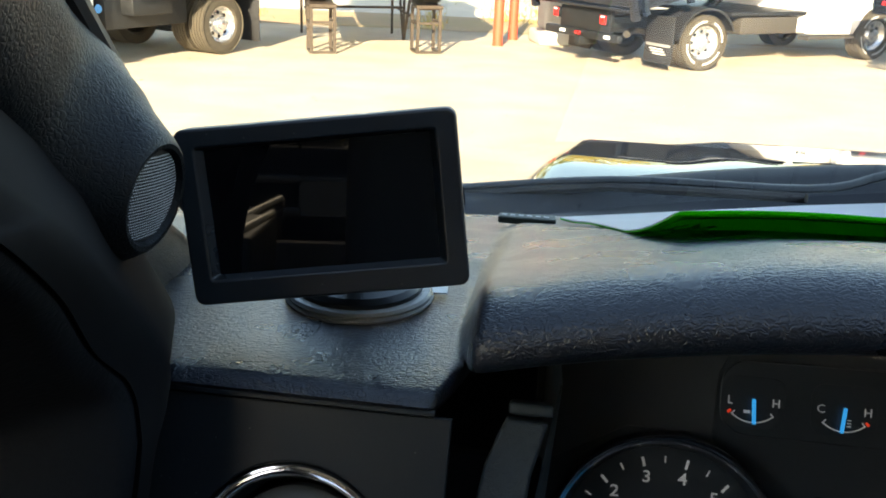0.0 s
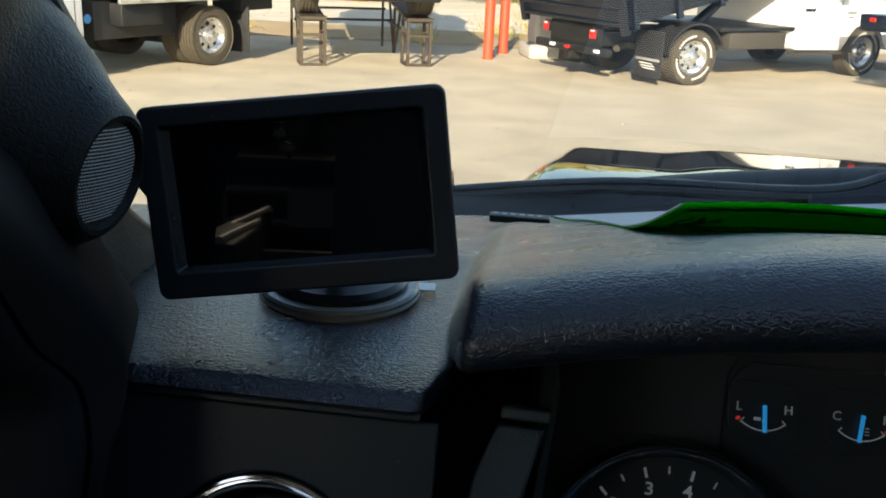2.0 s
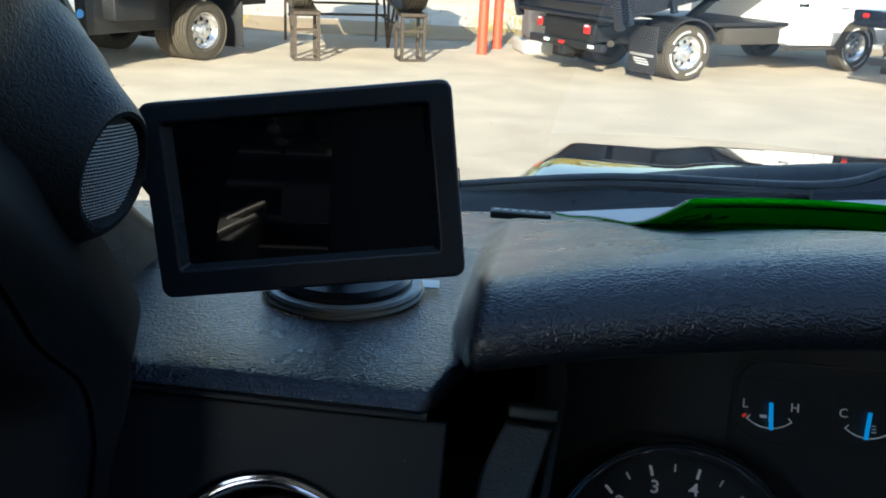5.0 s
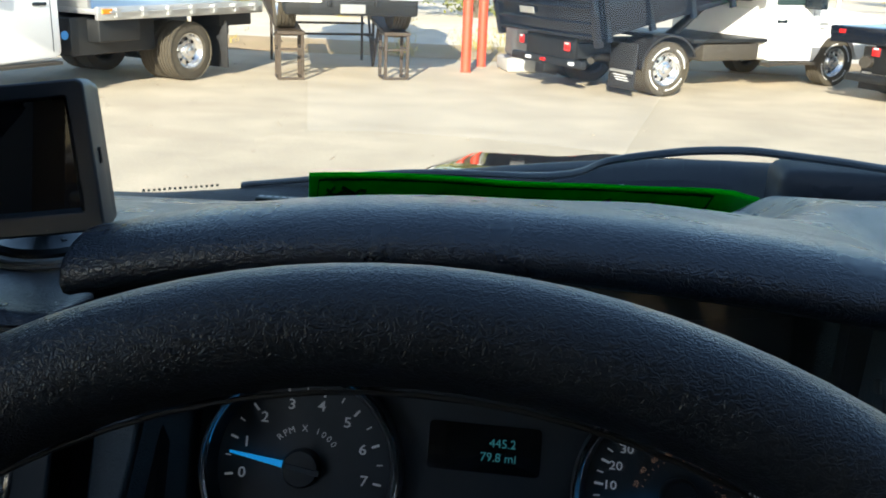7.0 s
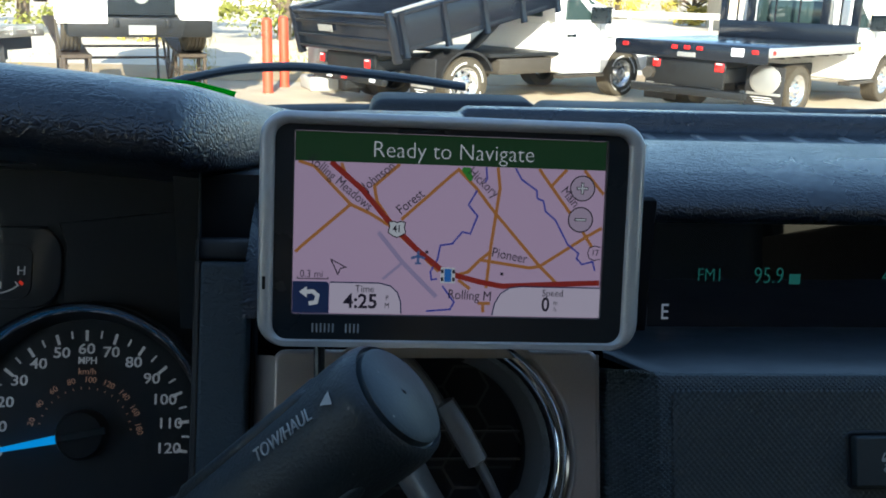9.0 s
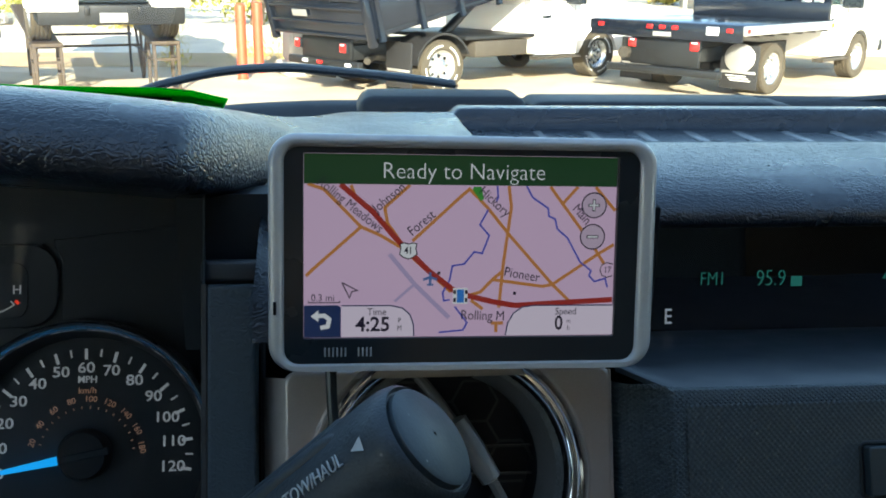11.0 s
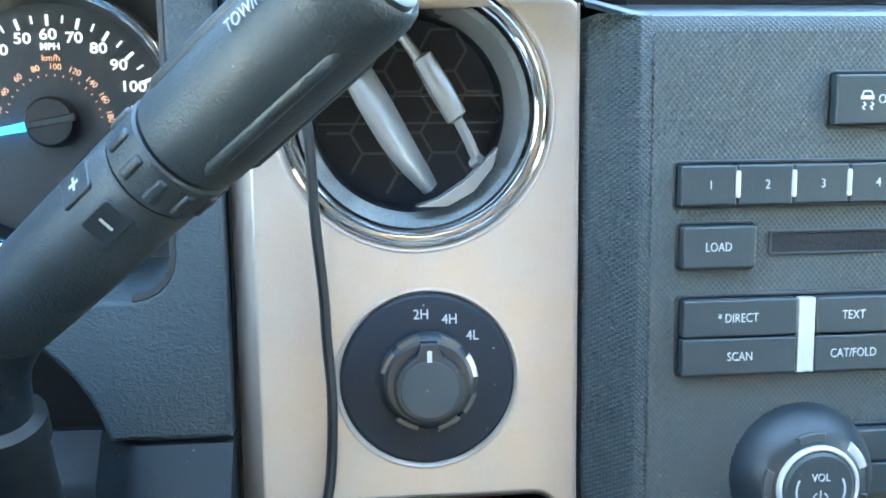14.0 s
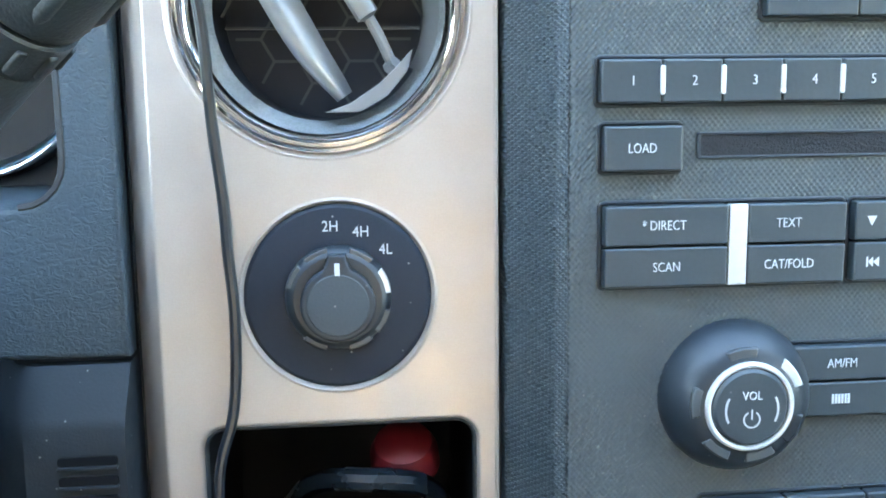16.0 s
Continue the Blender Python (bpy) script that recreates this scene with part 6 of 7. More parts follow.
part("panel", loft([cowl_row(-0.5 + 0.025 * i) for i in range(69)]), COWL, cowl)
part("cover", box(0.224, 0.364, 0.345, 0.415, 1.49, 1.5560, 0.013, 5), COWL, cowl)
part("cover", box(0.3655, 0.580, 0.347, 0.415, 1.49, 1.5520, 0.011, 5), COWL, cowl)
part("seam", box(0.582, 0.596, 0.355, 0.415, 1.49, 1.5480, 0.003, 2), RUBBER, cowl)
for pts in ([(-0.30, 0.455, 1.482), (-0.12, 0.42, 1.515), (0.0262, 0.3172, 1.5447), (0.0698, 0.2825, 1.5676), (0.1059, 0.2672, 1.5787), (0.1383, 0.2581, 1.5855), (0.1756, 0.2572, 1.5877), (0.21, 0.2647, 1.5846), (0.2504, 0.2743, 1.5801), (0.2955, 0.2872, 1.5735)], [(0.58, 0.46, 1.530), (0.735, 0.445, 1.545), (0.95, 0.42, 1.556), (1.05, 0.40, 1.561)]):
    w = thing("wiper", "black windscreen wiper resting on the cowl", "wiper", group="wipers")
    part("arm", loft([[(p.x, p.y + 0.006 * math.cos(a), p.z + 0.0032 * math.sin(a)) for a in (2 * math.pi * k / 10 for k in range(10))] for p in smooth_path(pts, 5)], close=True), PLASTIC, w)
    part("blade", tube([(p[0], p[1] - 0.004, p[2] - 0.006) for p in (pts[:3] if pts[0][0] < 0 else pts)], 0.0042, 8), RUBBER, w)

# ---------------------------------------------------------------- the yard outside
def blend_ground(name, a, b, scale, rough=0.95, depth=0.006):
    """Ground of two tones in patches, with grain and small stones."""
    m = mat(name, a, rough, var=0.25, scale=28, grain="noise", depth=depth)
    nt = m.node_tree
    p = nt.nodes["Principled BSDF"]
    src = p.inputs["Base Color"].links[0].from_socket
    n1 = nt.nodes.new("ShaderNodeTexNoise")
    n1.inputs["Scale"].default_value, n1.inputs["Detail"].default_value, n1.inputs["Roughness"].default_value = scale, 9, 0.7
    tc = nt.nodes.new("ShaderNodeTexCoord")
    mp = nt.nodes.new("ShaderNodeMapping")
    mp.inputs["Scale"].default_value = (0.5, 1.3, 1.0)
    nt.links.new(tc.outputs["Object"], mp.inputs["Vector"])
    nt.links.new(mp.outputs[0], n1.inputs["Vector"])
    cr = nt.nodes.new("ShaderNodeMapRange")
    cr.inputs["From Min"].default_value, cr.inputs["From Max"].default_value = 0.50, 0.72
    nt.links.new(n1.outputs[0], cr.inputs["Value"])
    mx = nt.nodes.new("ShaderNodeMixRGB")
    mx.inputs["Color2"].default_value = (*b, 1)
    nt.links.new(cr.outputs[0], mx.inputs["Fac"])
    nt.links.new(src, mx.inputs["Color1"])
    nt.links.new(mx.outputs[0], p.inputs["Base Color"])
    return m


GRAVEL = blend_ground("packed_gravel", (0.50, 0.425, 0.31), (0.43, 0.355, 0.255), 0.8)
VERGE = blend_ground("dry_verge", (0.42, 0.30, 0.17), (0.34, 0.28, 0.12), 1.2, depth=0.008)
LOT = blend_ground("pale_concrete_lot", (0.64, 0.56, 0.44), (0.52, 0.45, 0.34), 0.2)
WHITE_P = mat("white_car_paint", (0.80, 0.80, 0.79), 0.18, spec=0.5, coat=0.8, var=0.04, scale=8, rvar=0.04)
BLACK_P = mat("black_truck_body", (0.008, 0.011, 0.018), 0.20, spec=0.5, var=0.15, scale=12)
CHASSIS = mat("black_chassis", (0.010, 0.011, 0.012), 0.5, var=0.3, scale=15)
DUSTY = mat("dusty_dark_steel", (0.055, 0.048, 0.038), 0.6, 0.2, var=0.3, scale=15)
TYRE = mat("tyre_rubber", (0.06, 0.050, 0.034), 0.8, var=0.3, scale=25)
ALLOY = mat("polished_alloy", (0.72, 0.72, 0.72), 0.22, 0.9, var=0.1, scale=20)
ALU = mat("aluminium_bed", (0.55, 0.55, 0.54), 0.35, 0.7, var=0.12, scale=12)
RED_L = mat("red_lamp_lens", (0.55, 0.015, 0.015), 0.2, var=0.1, scale=60, coat=0.6)
AMBER_L = mat("amber_lens", (0.75, 0.25, 0.02), 0.25, var=0.1, scale=60)
CLEAR_L = mat("clear_lens", (0.75, 0.76, 0.78), 0.15, var=0.1, scale=60)
RED_POST = mat("red_painted_steel", (0.62, 0.075, 0.035), 0.45, var=0.15, scale=10)
CONCRETE = mat("white_painted_concrete", (0.42, 0.41, 0.38), 0.8, var=0.12, scale=8, grain="noise", depth=0.004)
STEEL = mat("rusty_frame_steel", (0.06, 0.045, 0.032), 0.6, 0.3, var=0.35, scale=14)
CAR_GLASS = mat("tinted_glass", (0.03, 0.05, 0.05), 0.05, spec=0.8, var=0.1, scale=3, rvar=0.02)
BARK = mat("bark", (0.12, 0.09, 0.06), 0.9, var=0.3, scale=10)
LEAF = mat("autumn_green_leaves", (0.20, 0.21, 0.04), 0.6, var=0.35, scale=3)
LEAF_Y = mat("yellowing_leaves", (0.45, 0.36, 0.05), 0.6, var=0.3, scale=3)
PRINT_W = mat("white_vehicle_print", (0.7, 0.7, 0.68), 0.6, var=0.05)


def sheet_ground(x0, x1, y0, y1, z=0.0, nx=8, ny=8):
    return loft([[(x0 + (x1 - x0) * i / nx, y0 + (y1 - y0) * j / ny, z) for i in range(nx + 1)] for j in range(ny + 1)])


tagged(part("ground", sheet_ground(-400, 400, -400, 400, 0, 40, 40), GRAVEL), "pale tan packed gravel yard", "ground", kind="structure")
stones = bmesh.new()
rs = random.Random(9)
for k in range(320):
    d = 2.6 + 12.5 * rs.random() ** 0.8
    x, y, r = rs.uniform(-0.62, 0.66) * d, d, rs.uniform(0.006, 0.022)
    h = r * rs.uniform(0.5, 0.9)
    a = rs.uniform(0, 3)
    ring = [stones.verts.new((x + r * rs.uniform(0.7, 1.2) * math.cos(a + 1.257 * q), y + r * rs.uniform(0.7, 1.2) * math.sin(a + 1.257 * q), 0.001)) for q in range(5)]
    tip = stones.verts.new((x, y, h))
    for q in range(5):
        stones.faces.new((ring[q], ring[(q + 1) % 5], tip))
tagged(part("gravel_stones", stones, mat("dark_gravel_stone", (0.30, 0.25, 0.18), 0.9, var=0.5, scale=2)), "loose small stones scattered on the yard", "stones", kind="stuff")
verge = bmesh.new()
xs_ = [-60 + 2.0 * k for k in range(61)]
loft([[(x, 15.9 + 0.04 * x + 0.25 * noise.noise((x * 0.6, 0, 1)), 0.01) for x in xs_], [(x, 16.6 + 0.04 * x, 0.03 + 0.01 * noise.noise((x, 2, 1))) for x in xs_], [(x, 17.4 + 0.04 * x, 0.03 + 0.01 * noise.noise((x, 5, 1))) for x in xs_], [(x, 18.6 + 0.04 * x, 0.012) for x in xs_]], verge)
tagged(part("verge", verge, VERGE), "brown dry grass verge along the yard", "verge", kind="structure")
tagged(part("concrete_lot", sheet_ground(-90, 110, 18.2, 62, 0.006), LOT), "bright pale concrete lot beyond the verge", "lot", kind="structure")


def prism(profile, y0, y1, bevel=0.0, seg=2):
    """A side view (x, z) pulled across from y0 to y1."""
    bm = bmesh.new()
    a = [bm.verts.new((x, y0, z)) for x, z in profile]
    b = [bm.verts.new((x, y1, z)) for x, z in profile]
    bm.faces.new(a), bm.faces.new(b[::-1])
    n = len(a)
    for i in range(n):
        bm.faces.new((a[i], b[i], b[(i + 1) % n], a[(i + 1) % n]))
    if bevel:
        bmesh.ops.bevel(bm, geom=list(bm.edges), offset=bevel, segments=seg, profile=0.5, affect="EDGES", clamp_overlap=True)
    return bm


def wheel_meshes(radius=0.405, width=0.24, rim=0.245):
    """Tyre and rim round y; the outer face looks along -y."""
    w, r0 = width / 2, radius
    prof = [(rim, -w * 0.80), (rim + 0.03, -w), (r0 - 0.06, -w), (r0 - 0.015, -w * 0.90)]
    for k in range(5):
        y = -w * 0.82 + 2 * w * 0.82 * k / 4
        prof += [(r0, y - w * 0.13), (r0, y + w * 0.13), (r0 - 0.012, y + w * 0.16), (r0 - 0.012, y + w * 0.25)]
    prof += [(r0 - 0.015, w * 0.90), (r0 - 0.06, w), (rim + 0.03, w), (rim, w * 0.80)]
    turn = Matrix.Rotation(radians(90), 4, "X")
    tyre = lathe([(r, -y) for r, y in prof], 48)
    tyre.transform(turn.inverted())
    disc = lathe([(rim + 0.002, w * 0.85), (rim - 0.012, w * 0.80), (rim - 0.03, w * 0.45), (rim - 0.055, w * 0.25), (0.135, w * 0.30), (0.112, w * 0.62), (0.075, w * 0.70), (0.065, w * 1.05), (0.05, w * 1.12), (0.0, w * 1.14)], 48)
    disc.transform(turn)
    # flat discs, coloured dark in place of shaded openings
    holes = bmesh.new()
    for k in range(8):
        a = 2 * math.pi * k / 8
        c = bmesh.ops.create_circle(holes, cap_ends=True, segments=14, radius=0.024)["verts"]
        for v in c:
            v.co = Vector((v.co.x + 0.162 * math.cos(a), v.co.y + 0.162 * math.sin(a), w * 0.31))
    holes.transform(turn)
    return finish(tyre), finish(disc), finish(holes)


TY, RI, HO = wheel_meshes()
for me_, m_ in ((TY, TYRE), (RI, ALLOY), (HO, DARK)):
    me_.materials.append(m_)


def add_wheel(truck, x, y, z=0.41, outer=-1, rim=True):
    """outer: -1 when the face looks to the right side (-y), +1 to the left."""
    place = pose(x, y, z, 0, 0, 0 if outer < 0 else 180)
    w = part("wheel", TY, TYRE, truck, place=place)
    if rim:
        part("rim", RI, ALLOY, w, "polished alloy rim")
        part("rim_holes", HO, DARK, w)
    return w


def tyre_print(wheel):
    """White raised letters round the outer sidewall, as plain bars."""
    bm = bmesh.new()
    for k in range(44):
        if k % 11 < 8:
            a0, a1 = (2 * math.pi * (k + e) / 44 for e in (0.12, 0.78))
            ring = [bm.verts.new((r * math.cos(a), -0.1215, r * math.sin(a))) for r, a in ((0.300, a0), (0.330, a0), (0.330, a1), (0.300, a1))]
            bm.faces.new(ring)
    part("sidewall_print", bm, PRINT_W, wheel, "white sidewall lettering bars")["kind"] = "stuff"


def on_ground(x, y, fx, fy, z=0.0):
    f = Vector((fx, fy, 0)).normalized()
    return frame_of((x, y, z), f, Vector((-f.y, f.x, 0)), Vector((0, 0, 1)))


def add_cab(truck, x0, wheel_x, crew=False, half=0.98, material=None, z_roof=1.98):
    """A pickup cab and nose from x0 to 1.55 m ahead of the front axle."""
    material = material or WHITE_P
    nose = wheel_x + 1.0
    roof_end = wheel_x - 1.25
    bottom = [(x0, 0.52), (x0 + 0.1, 0.47)] + [(wheel_x + 0.50 * math.cos(radians(a)), 0.44 + 0.50 * math.sin(radians(a))) for a in [180 - 18 * k for k in range(11)]] + [(nose - 0.05, 0.46), (nose, 0.60)]
    body = bottom + [(nose, 1.10), (nose - 0.06, 1.20), (wheel_x - 0.38, 1.33), (wheel_x - 0.50, 1.34), (x0, 1.30)]
    part("body", prism(body, -half, half, 0.035), material, truck, "white painted body")
    green = [(x0 + 0.01, 1.28), (x0 + 0.06, z_roof - 0.05), (x0 + 0.14, z_roof), (roof_end, z_roof), (roof_end + 0.12, z_roof - 0.04), (wheel_x - 0.46, 1.32)]
    part("roof", prism(green, -half + 0.09, half - 0.09, 0.05), material, truck, "white painted cab top")
    for s_ in (-1, 1):
        y = s_ * (half - 0.085)
        win = [(x0 + 0.22, 1.36), (x0 + 0.24, z_roof - 0.14), (roof_end - 0.05, z_roof - 0.12), (wheel_x - 0.72, 1.40), (wheel_x - 0.74, 1.36)]
        part("side_window", prism(win, y - 0.012 * s_, y + 0.012 * s_, 0.004, 1), CAR_GLASS, truck, "tinted side window")
        part("mirror", box(wheel_x - 0.86, wheel_x - 0.74, s_ * half, s_ * (half + 0.24), 1.34, 1.56, 0.03), PLASTIC_S, truck, "black door mirror")
        part("door_handle", box(x0 + 0.18, x0 + 0.36, s_ * half, s_ * (half + 0.025), 1.09, 1.13, 0.01), PLASTIC_S, truck, "black door handle")
        part("running_board", box(x0 + 0.05, wheel_x - 0.55, s_ * (half - 0.1), s_ * (half + 0.06), 0.40, 0.44, 0.012), DUSTY, truck)
        for xe in [x0 + 0.12, wheel_x - 0.66]:
            part("door_seam", box(xe - 0.004, xe + 0.004, s_ * (half - 0.001), s_ * (half + 0.003), 0.55, 1.30), DARK, truck)
        part("badge", box(wheel_x - 0.52, wheel_x - 0.30, s_ * half, s_ * (half + 0.008), 1.04, 1.09), ALU, truck)
        part("badge", box(wheel_x - 0.50, wheel_x - 0.36, s_ * half, s_ * (half + 0.008), 0.98, 1.01), ALU, truck)
        part("headlamp", box(nose - 0.12, nose + 0.012, s_ * (half - 0.35), s_ * (half - 0.05), 0.88, 1.08, 0.02), CLEAR_L, truck, "clear headlamp")
    part("rear_window", box(x0 - 0.006, x0 + 0.05, -0.6, 0.6, 1.40, 1.80, 0.01), CAR_GLASS, truck)
    part("grille", box(nose - 0.02, nose + 0.03, -0.55, 0.55, 0.72, 1.08, 0.02), PLASTIC_S, truck)
    part("bumper", box(nose - 0.05, nose + 0.15, -half, half, 0.46, 0.68, 0.04), CHASSIS, truck)


def add_chassis(truck, x0, x1):
    for y in (-0.40, 0.40):
        part("frame_rail", box(x0, x1, y - 0.04, y + 0.04, 0.52, 0.74, 0.01), CHASSIS, truck)
    part("rear_axle", tube([(0, -0.85, 0.41), (0, 0.85, 0.41)], 0.07, 12), CHASSIS, truck)
    part("differential", lathe([(0.0, -0.16), (0.12, -0.12), (0.17, 0), (0.12, 0.12), (0.0, 0.16)], 20), CHASSIS, truck, place=pose(0, 0, 0.41, 90))
    part("drive_shaft", tube([(0, 0, 0.43), (2.4, 0, 0.58)], 0.05, 10), CHASSIS, truck)


def tail_lamp(truck, x, y, z, w=0.11, h=0.11):
    lamp = part("tail_lamp", box(x - 0.05, x, y - w / 2 - 0.012, y + w / 2 + 0.012, z - h / 2 - 0.012, z + h / 2 + 0.012, 0.012), PLASTIC_S, truck)
    part("lens", box(x - 0.065, x - 0.045, y - w / 2, y + w / 2, z - h / 2, z + h / 2, 0.012), RED_L, lamp, "red lens")
    part("reversing_lens", box(x - 0.067, x - 0.060, y - w / 3, y + w / 3, z + h * 0.28, z + h * 0.45, 0.003, 1), CLEAR_L, lamp)


def mud_flap(truck, x, y0, y1):
    f = part("mud_flap", box(x - 0.012, x + 0.012, y0, y1, 0.12, 0.80, 0.006), RUBBER, truck, "black rubber mud flap")
    part("weight_bar", box(x - 0.02, x - 0.012, y0 + 0.03, y1 - 0.03, 0.36, 0.40, 0.003), ALU, f)
    for k in range(3):
        part("print", box(x - 0.0145, x - 0.012, y0 + 0.10 + 0.03 * k, y1 - 0.10 - 0.03 * (2 - k), 0.245 + 0.035 * k, 0.258 + 0.035 * k), PRINT_W, f, "pale illegible print")


# --- truck with a raised dump bed
dump = thing("dump_truck", "white cab truck with a raised black dump bed", "truck", on_ground(0.80, 13.35, 0.784, 0.62) @ Matrix.Diagonal((1, 1, 0.90, 1)))
add_chassis(dump, -1.15, 4.4)
for y in (-0.93, 0.93):
    tyre_print(add_wheel(dump, 0, y, outer=-1 if y < 0 else 1))
    add_wheel(dump, 0, y * 0.70, rim=False)
    tyre_print(add_wheel(dump, 3.62, y * 0.93, outer=-1 if y < 0 else 1))
add_cab(dump, 1.98, 3.62)
mud_flap(dump, -0.62, -1.10, -0.58)
mud_flap(dump, -0.62, 0.58, 1.10)
for s_ in (-1, 1):
    part("fender", prism([(0.52 * math.cos(radians(a)), 0.42 + 0.50 * math.sin(radians(a))) for a in range(20, 176, 12)] + [(0.49 * math.cos(radians(a)), 0.42 + 0.47 * math.sin(radians(a))) for a in range(176, 19, -12)], s_ * 0.55, s_ * 1.08), RUBBER, dump, "black wheel cover")
part("hitch_plate", box(-1.22, -1.17, -0.55, 0.55, 0.50, 0.84, 0.01), CHASSIS, dump, "black steel hitch plate")
part("hitch_bar", box(-1.26, -1.16, -0.75, 0.85, 0.40, 0.52, 0.02), CHASSIS, dump)
part("receiver", box(-1.34, -1.0, -0.06, 0.06, 0.30, 0.42, 0.01), CHASSIS, dump)
tail_lamp(dump, -1.20, -0.42, 0.70, 0.13, 0.13)
tail_lamp(dump, -1.20, 0.62, 0.72, 0.11, 0.13)
for y, m_ in ((0.42, CLEAR_L), (0.08, RED_L), (-0.55, CLEAR_L)):
    part("marker_lamp", box(-1.29, -1.255, y - 0.05, y + 0.05, 0.44, 0.49, 0.008), m_, dump)
part("exhaust", tube(smooth_path([(0.9, -0.55, 0.48), (-0.3, -0.50, 0.50), (-0.8, -0.55, 0.56), (-1.05, -0.68, 0.52)], 5), 0.05, 12), DUSTY, dump, "bare steel exhaust")
part("tank", box(0.72, 1.85, -0.98, -0.48, 0.50, 0.76, 0.03), DUSTY, dump, "dusty dark steel tank")
part("cross_bar", box(0.5, 2.0, -0.99, 0.99, 0.78, 0.84, 0.01), CHASSIS, dump)
BED = pose(-1.28, 0, 0.88, 0, -13, 0)
bed = part("dump_bed", box(0, 3.15, -1.12, 1.12, 0.0, 0.10, 0.01), BLACK_P, dump, "glossy black raised dump bed", place=BED)
for s_ in (-1, 1):
    part("side_wall", box(0.05, 3.15, s_ * 1.12 - 0.02, s_ * 1.12 + 0.02, 0.08, 0.56, 0.012), BLACK_P, bed)
    for k in range(5):
        part("side_post", box(0.06 + 0.74 * k, 0.14 + 0.74 * k, s_ * 1.14, s_ * 1.18, -0.06, 0.58, 0.01), BLACK_P, bed)
    part("top_rail", box(0.0, 3.2, s_ * 1.12 - 0.045, s_ * 1.12 + 0.045, 0.53, 0.60, 0.015), BLACK_P, bed)
    part("under_rail", box(0.1, 3.1, s_ * 0.42 - 0.05, s_ * 0.42 + 0.05, -0.14, 0.0, 0.01), BLACK_P, bed)
    part("tarp_rail", tube([(0.0, s_ * 1.16, 0.62), (1.2, s_ * 1.17, 0.66), (3.2, s_ * 1.17, 0.66)], 0.025, 8), ALU, bed)
    part("side_lamp", box(-0.03, 0.0, s_ * 1.10 - 0.03, s_ * 1.10 + 0.03, -0.10, 0.08, 0.01), RED_L, bed, "red lamp")
part("tailgate", box(-0.035, 0.02, -1.06, 1.06, -0.02, 0.58, 0.012), BLACK_P, bed)
for z in (0.02, 0.20, 0.42, 0.55):
    part("gate_rib", box(-0.065, -0.03, -1.04, 1.04, z - 0.025, z + 0.025, 0.01), BLACK_P, bed)
part("corner_post", box(-0.07, 0.03, -1.14, -1.04, -0.12, 0.62, 0.015), BLACK_P, bed)
part("corner_post", box(-0.07, 0.03, 1.04, 1.14, -0.12, 0.62, 0.015), BLACK_P, bed)
part("plate", box(-0.075, -0.06, 0.15, 0.48, 0.28, 0.38, 0.004, 1), ALU, bed, "small pale sign")
part("front_wall", box(3.11, 3.17, -1.12, 1.12, 0.08, 0.85, 0.012), BLACK_P, bed)
part("hoist", tube([(0.9, 0.0, 0.72), (1.75, 0.0, 1.38)], [0.09, 0.06], 12), CHASSIS, dump)
part("bed_sleeper", box(-1.2, 1.9, -0.46, -0.36, 0.76, 0.84, 0.01), CHASSIS, dump)

# --- flatbed truck with a headache rack
flatb = thing("flatbed_truck", "white cab truck with a black steel flatbed and rack", "truck", on_ground(5.56, 13.40, 0.755, 0.656) @ Matrix.Diagonal((1, 1, 0.90, 1)))
add_chassis(flatb, -1.15, 4.2)
for y in (-0.93, 0.93):
    add_wheel(flatb, 0, y, outer=-1 if y < 0 else 1)
    add_wheel(flatb, 0, y * 0.70, rim=False)
    add_wheel(flatb, 3.40, y * 0.93, outer=-1 if y < 0 else 1)
add_cab(flatb, 1.75, 3.40)
deck = part("deck", box(-1.35, 1.62, -1.20, 1.20, 1.06, 1.13, 0.01), BLACK_P, flatb, "black steel deck")
part("rear_skirt", box(-1.37, -1.33, -1.20, 1.20, 0.88, 1.12, 0.008), BLACK_P, deck)
for y in (-1.02, -0.20, 0.0, 0.20, 1.02):
    part("marker_lamp", box(-1.39, -1.365, y - 0.045, y + 0.045, 1.02, 1.08, 0.006, 1), RED_L, deck, "red marker lamp")
part("reflector", box(-1.39, -1.365, -0.86, -0.68, 0.97, 1.09, 0.006, 1), CLEAR_L, deck, "pale lamp")
part("sign", box(-1.39, -1.365, -0.14, 0.14, 0.91, 0.98, 0.004, 1), ALU, deck, "pale illegible sign")
for s_ in (-1, 1):
    part("side_rail", box(-1.35, 1.62, s_ * 1.20 - 0.03, s_ * 1.20 + 0.03, 0.98, 1.12, 0.01), ALU if s_ < 0 else BLACK_P, deck)
    part("side_marker", box(-1.30, -1.22, s_ * 1.235, s_ * 1.24, 1.02, 1.08), RED_L, deck)
    part("amber_marker", box(1.50, 1.58, s_ * 1.235, s_ * 1.24, 1.02, 1.08), AMBER_L, deck)
for y in range(-3, 4):
    part("cross_member", box(-1.3 + 0.47 * (y + 3), -1.22 + 0.47 * (y + 3), -1.15, 1.15, 0.94, 1.06, 0.005, 1), CHASSIS, deck)
rack = part("headache_rack", box(1.52, 1.62, -1.15, 1.15, 1.13, 1.42, 0.01), BLACK_P, flatb, "black steel headache rack")
for y in (-1.10, -0.62, 0.62, 1.10):
    part("post", box(1.53, 1.61, y - 0.06, y + 0.06, 1.40, 2.06, 0.01), BLACK_P, rack)
part("top_bar", box(1.53, 1.61, -1.16, 1.16, 2.00, 2.08, 0.01), BLACK_P, rack)
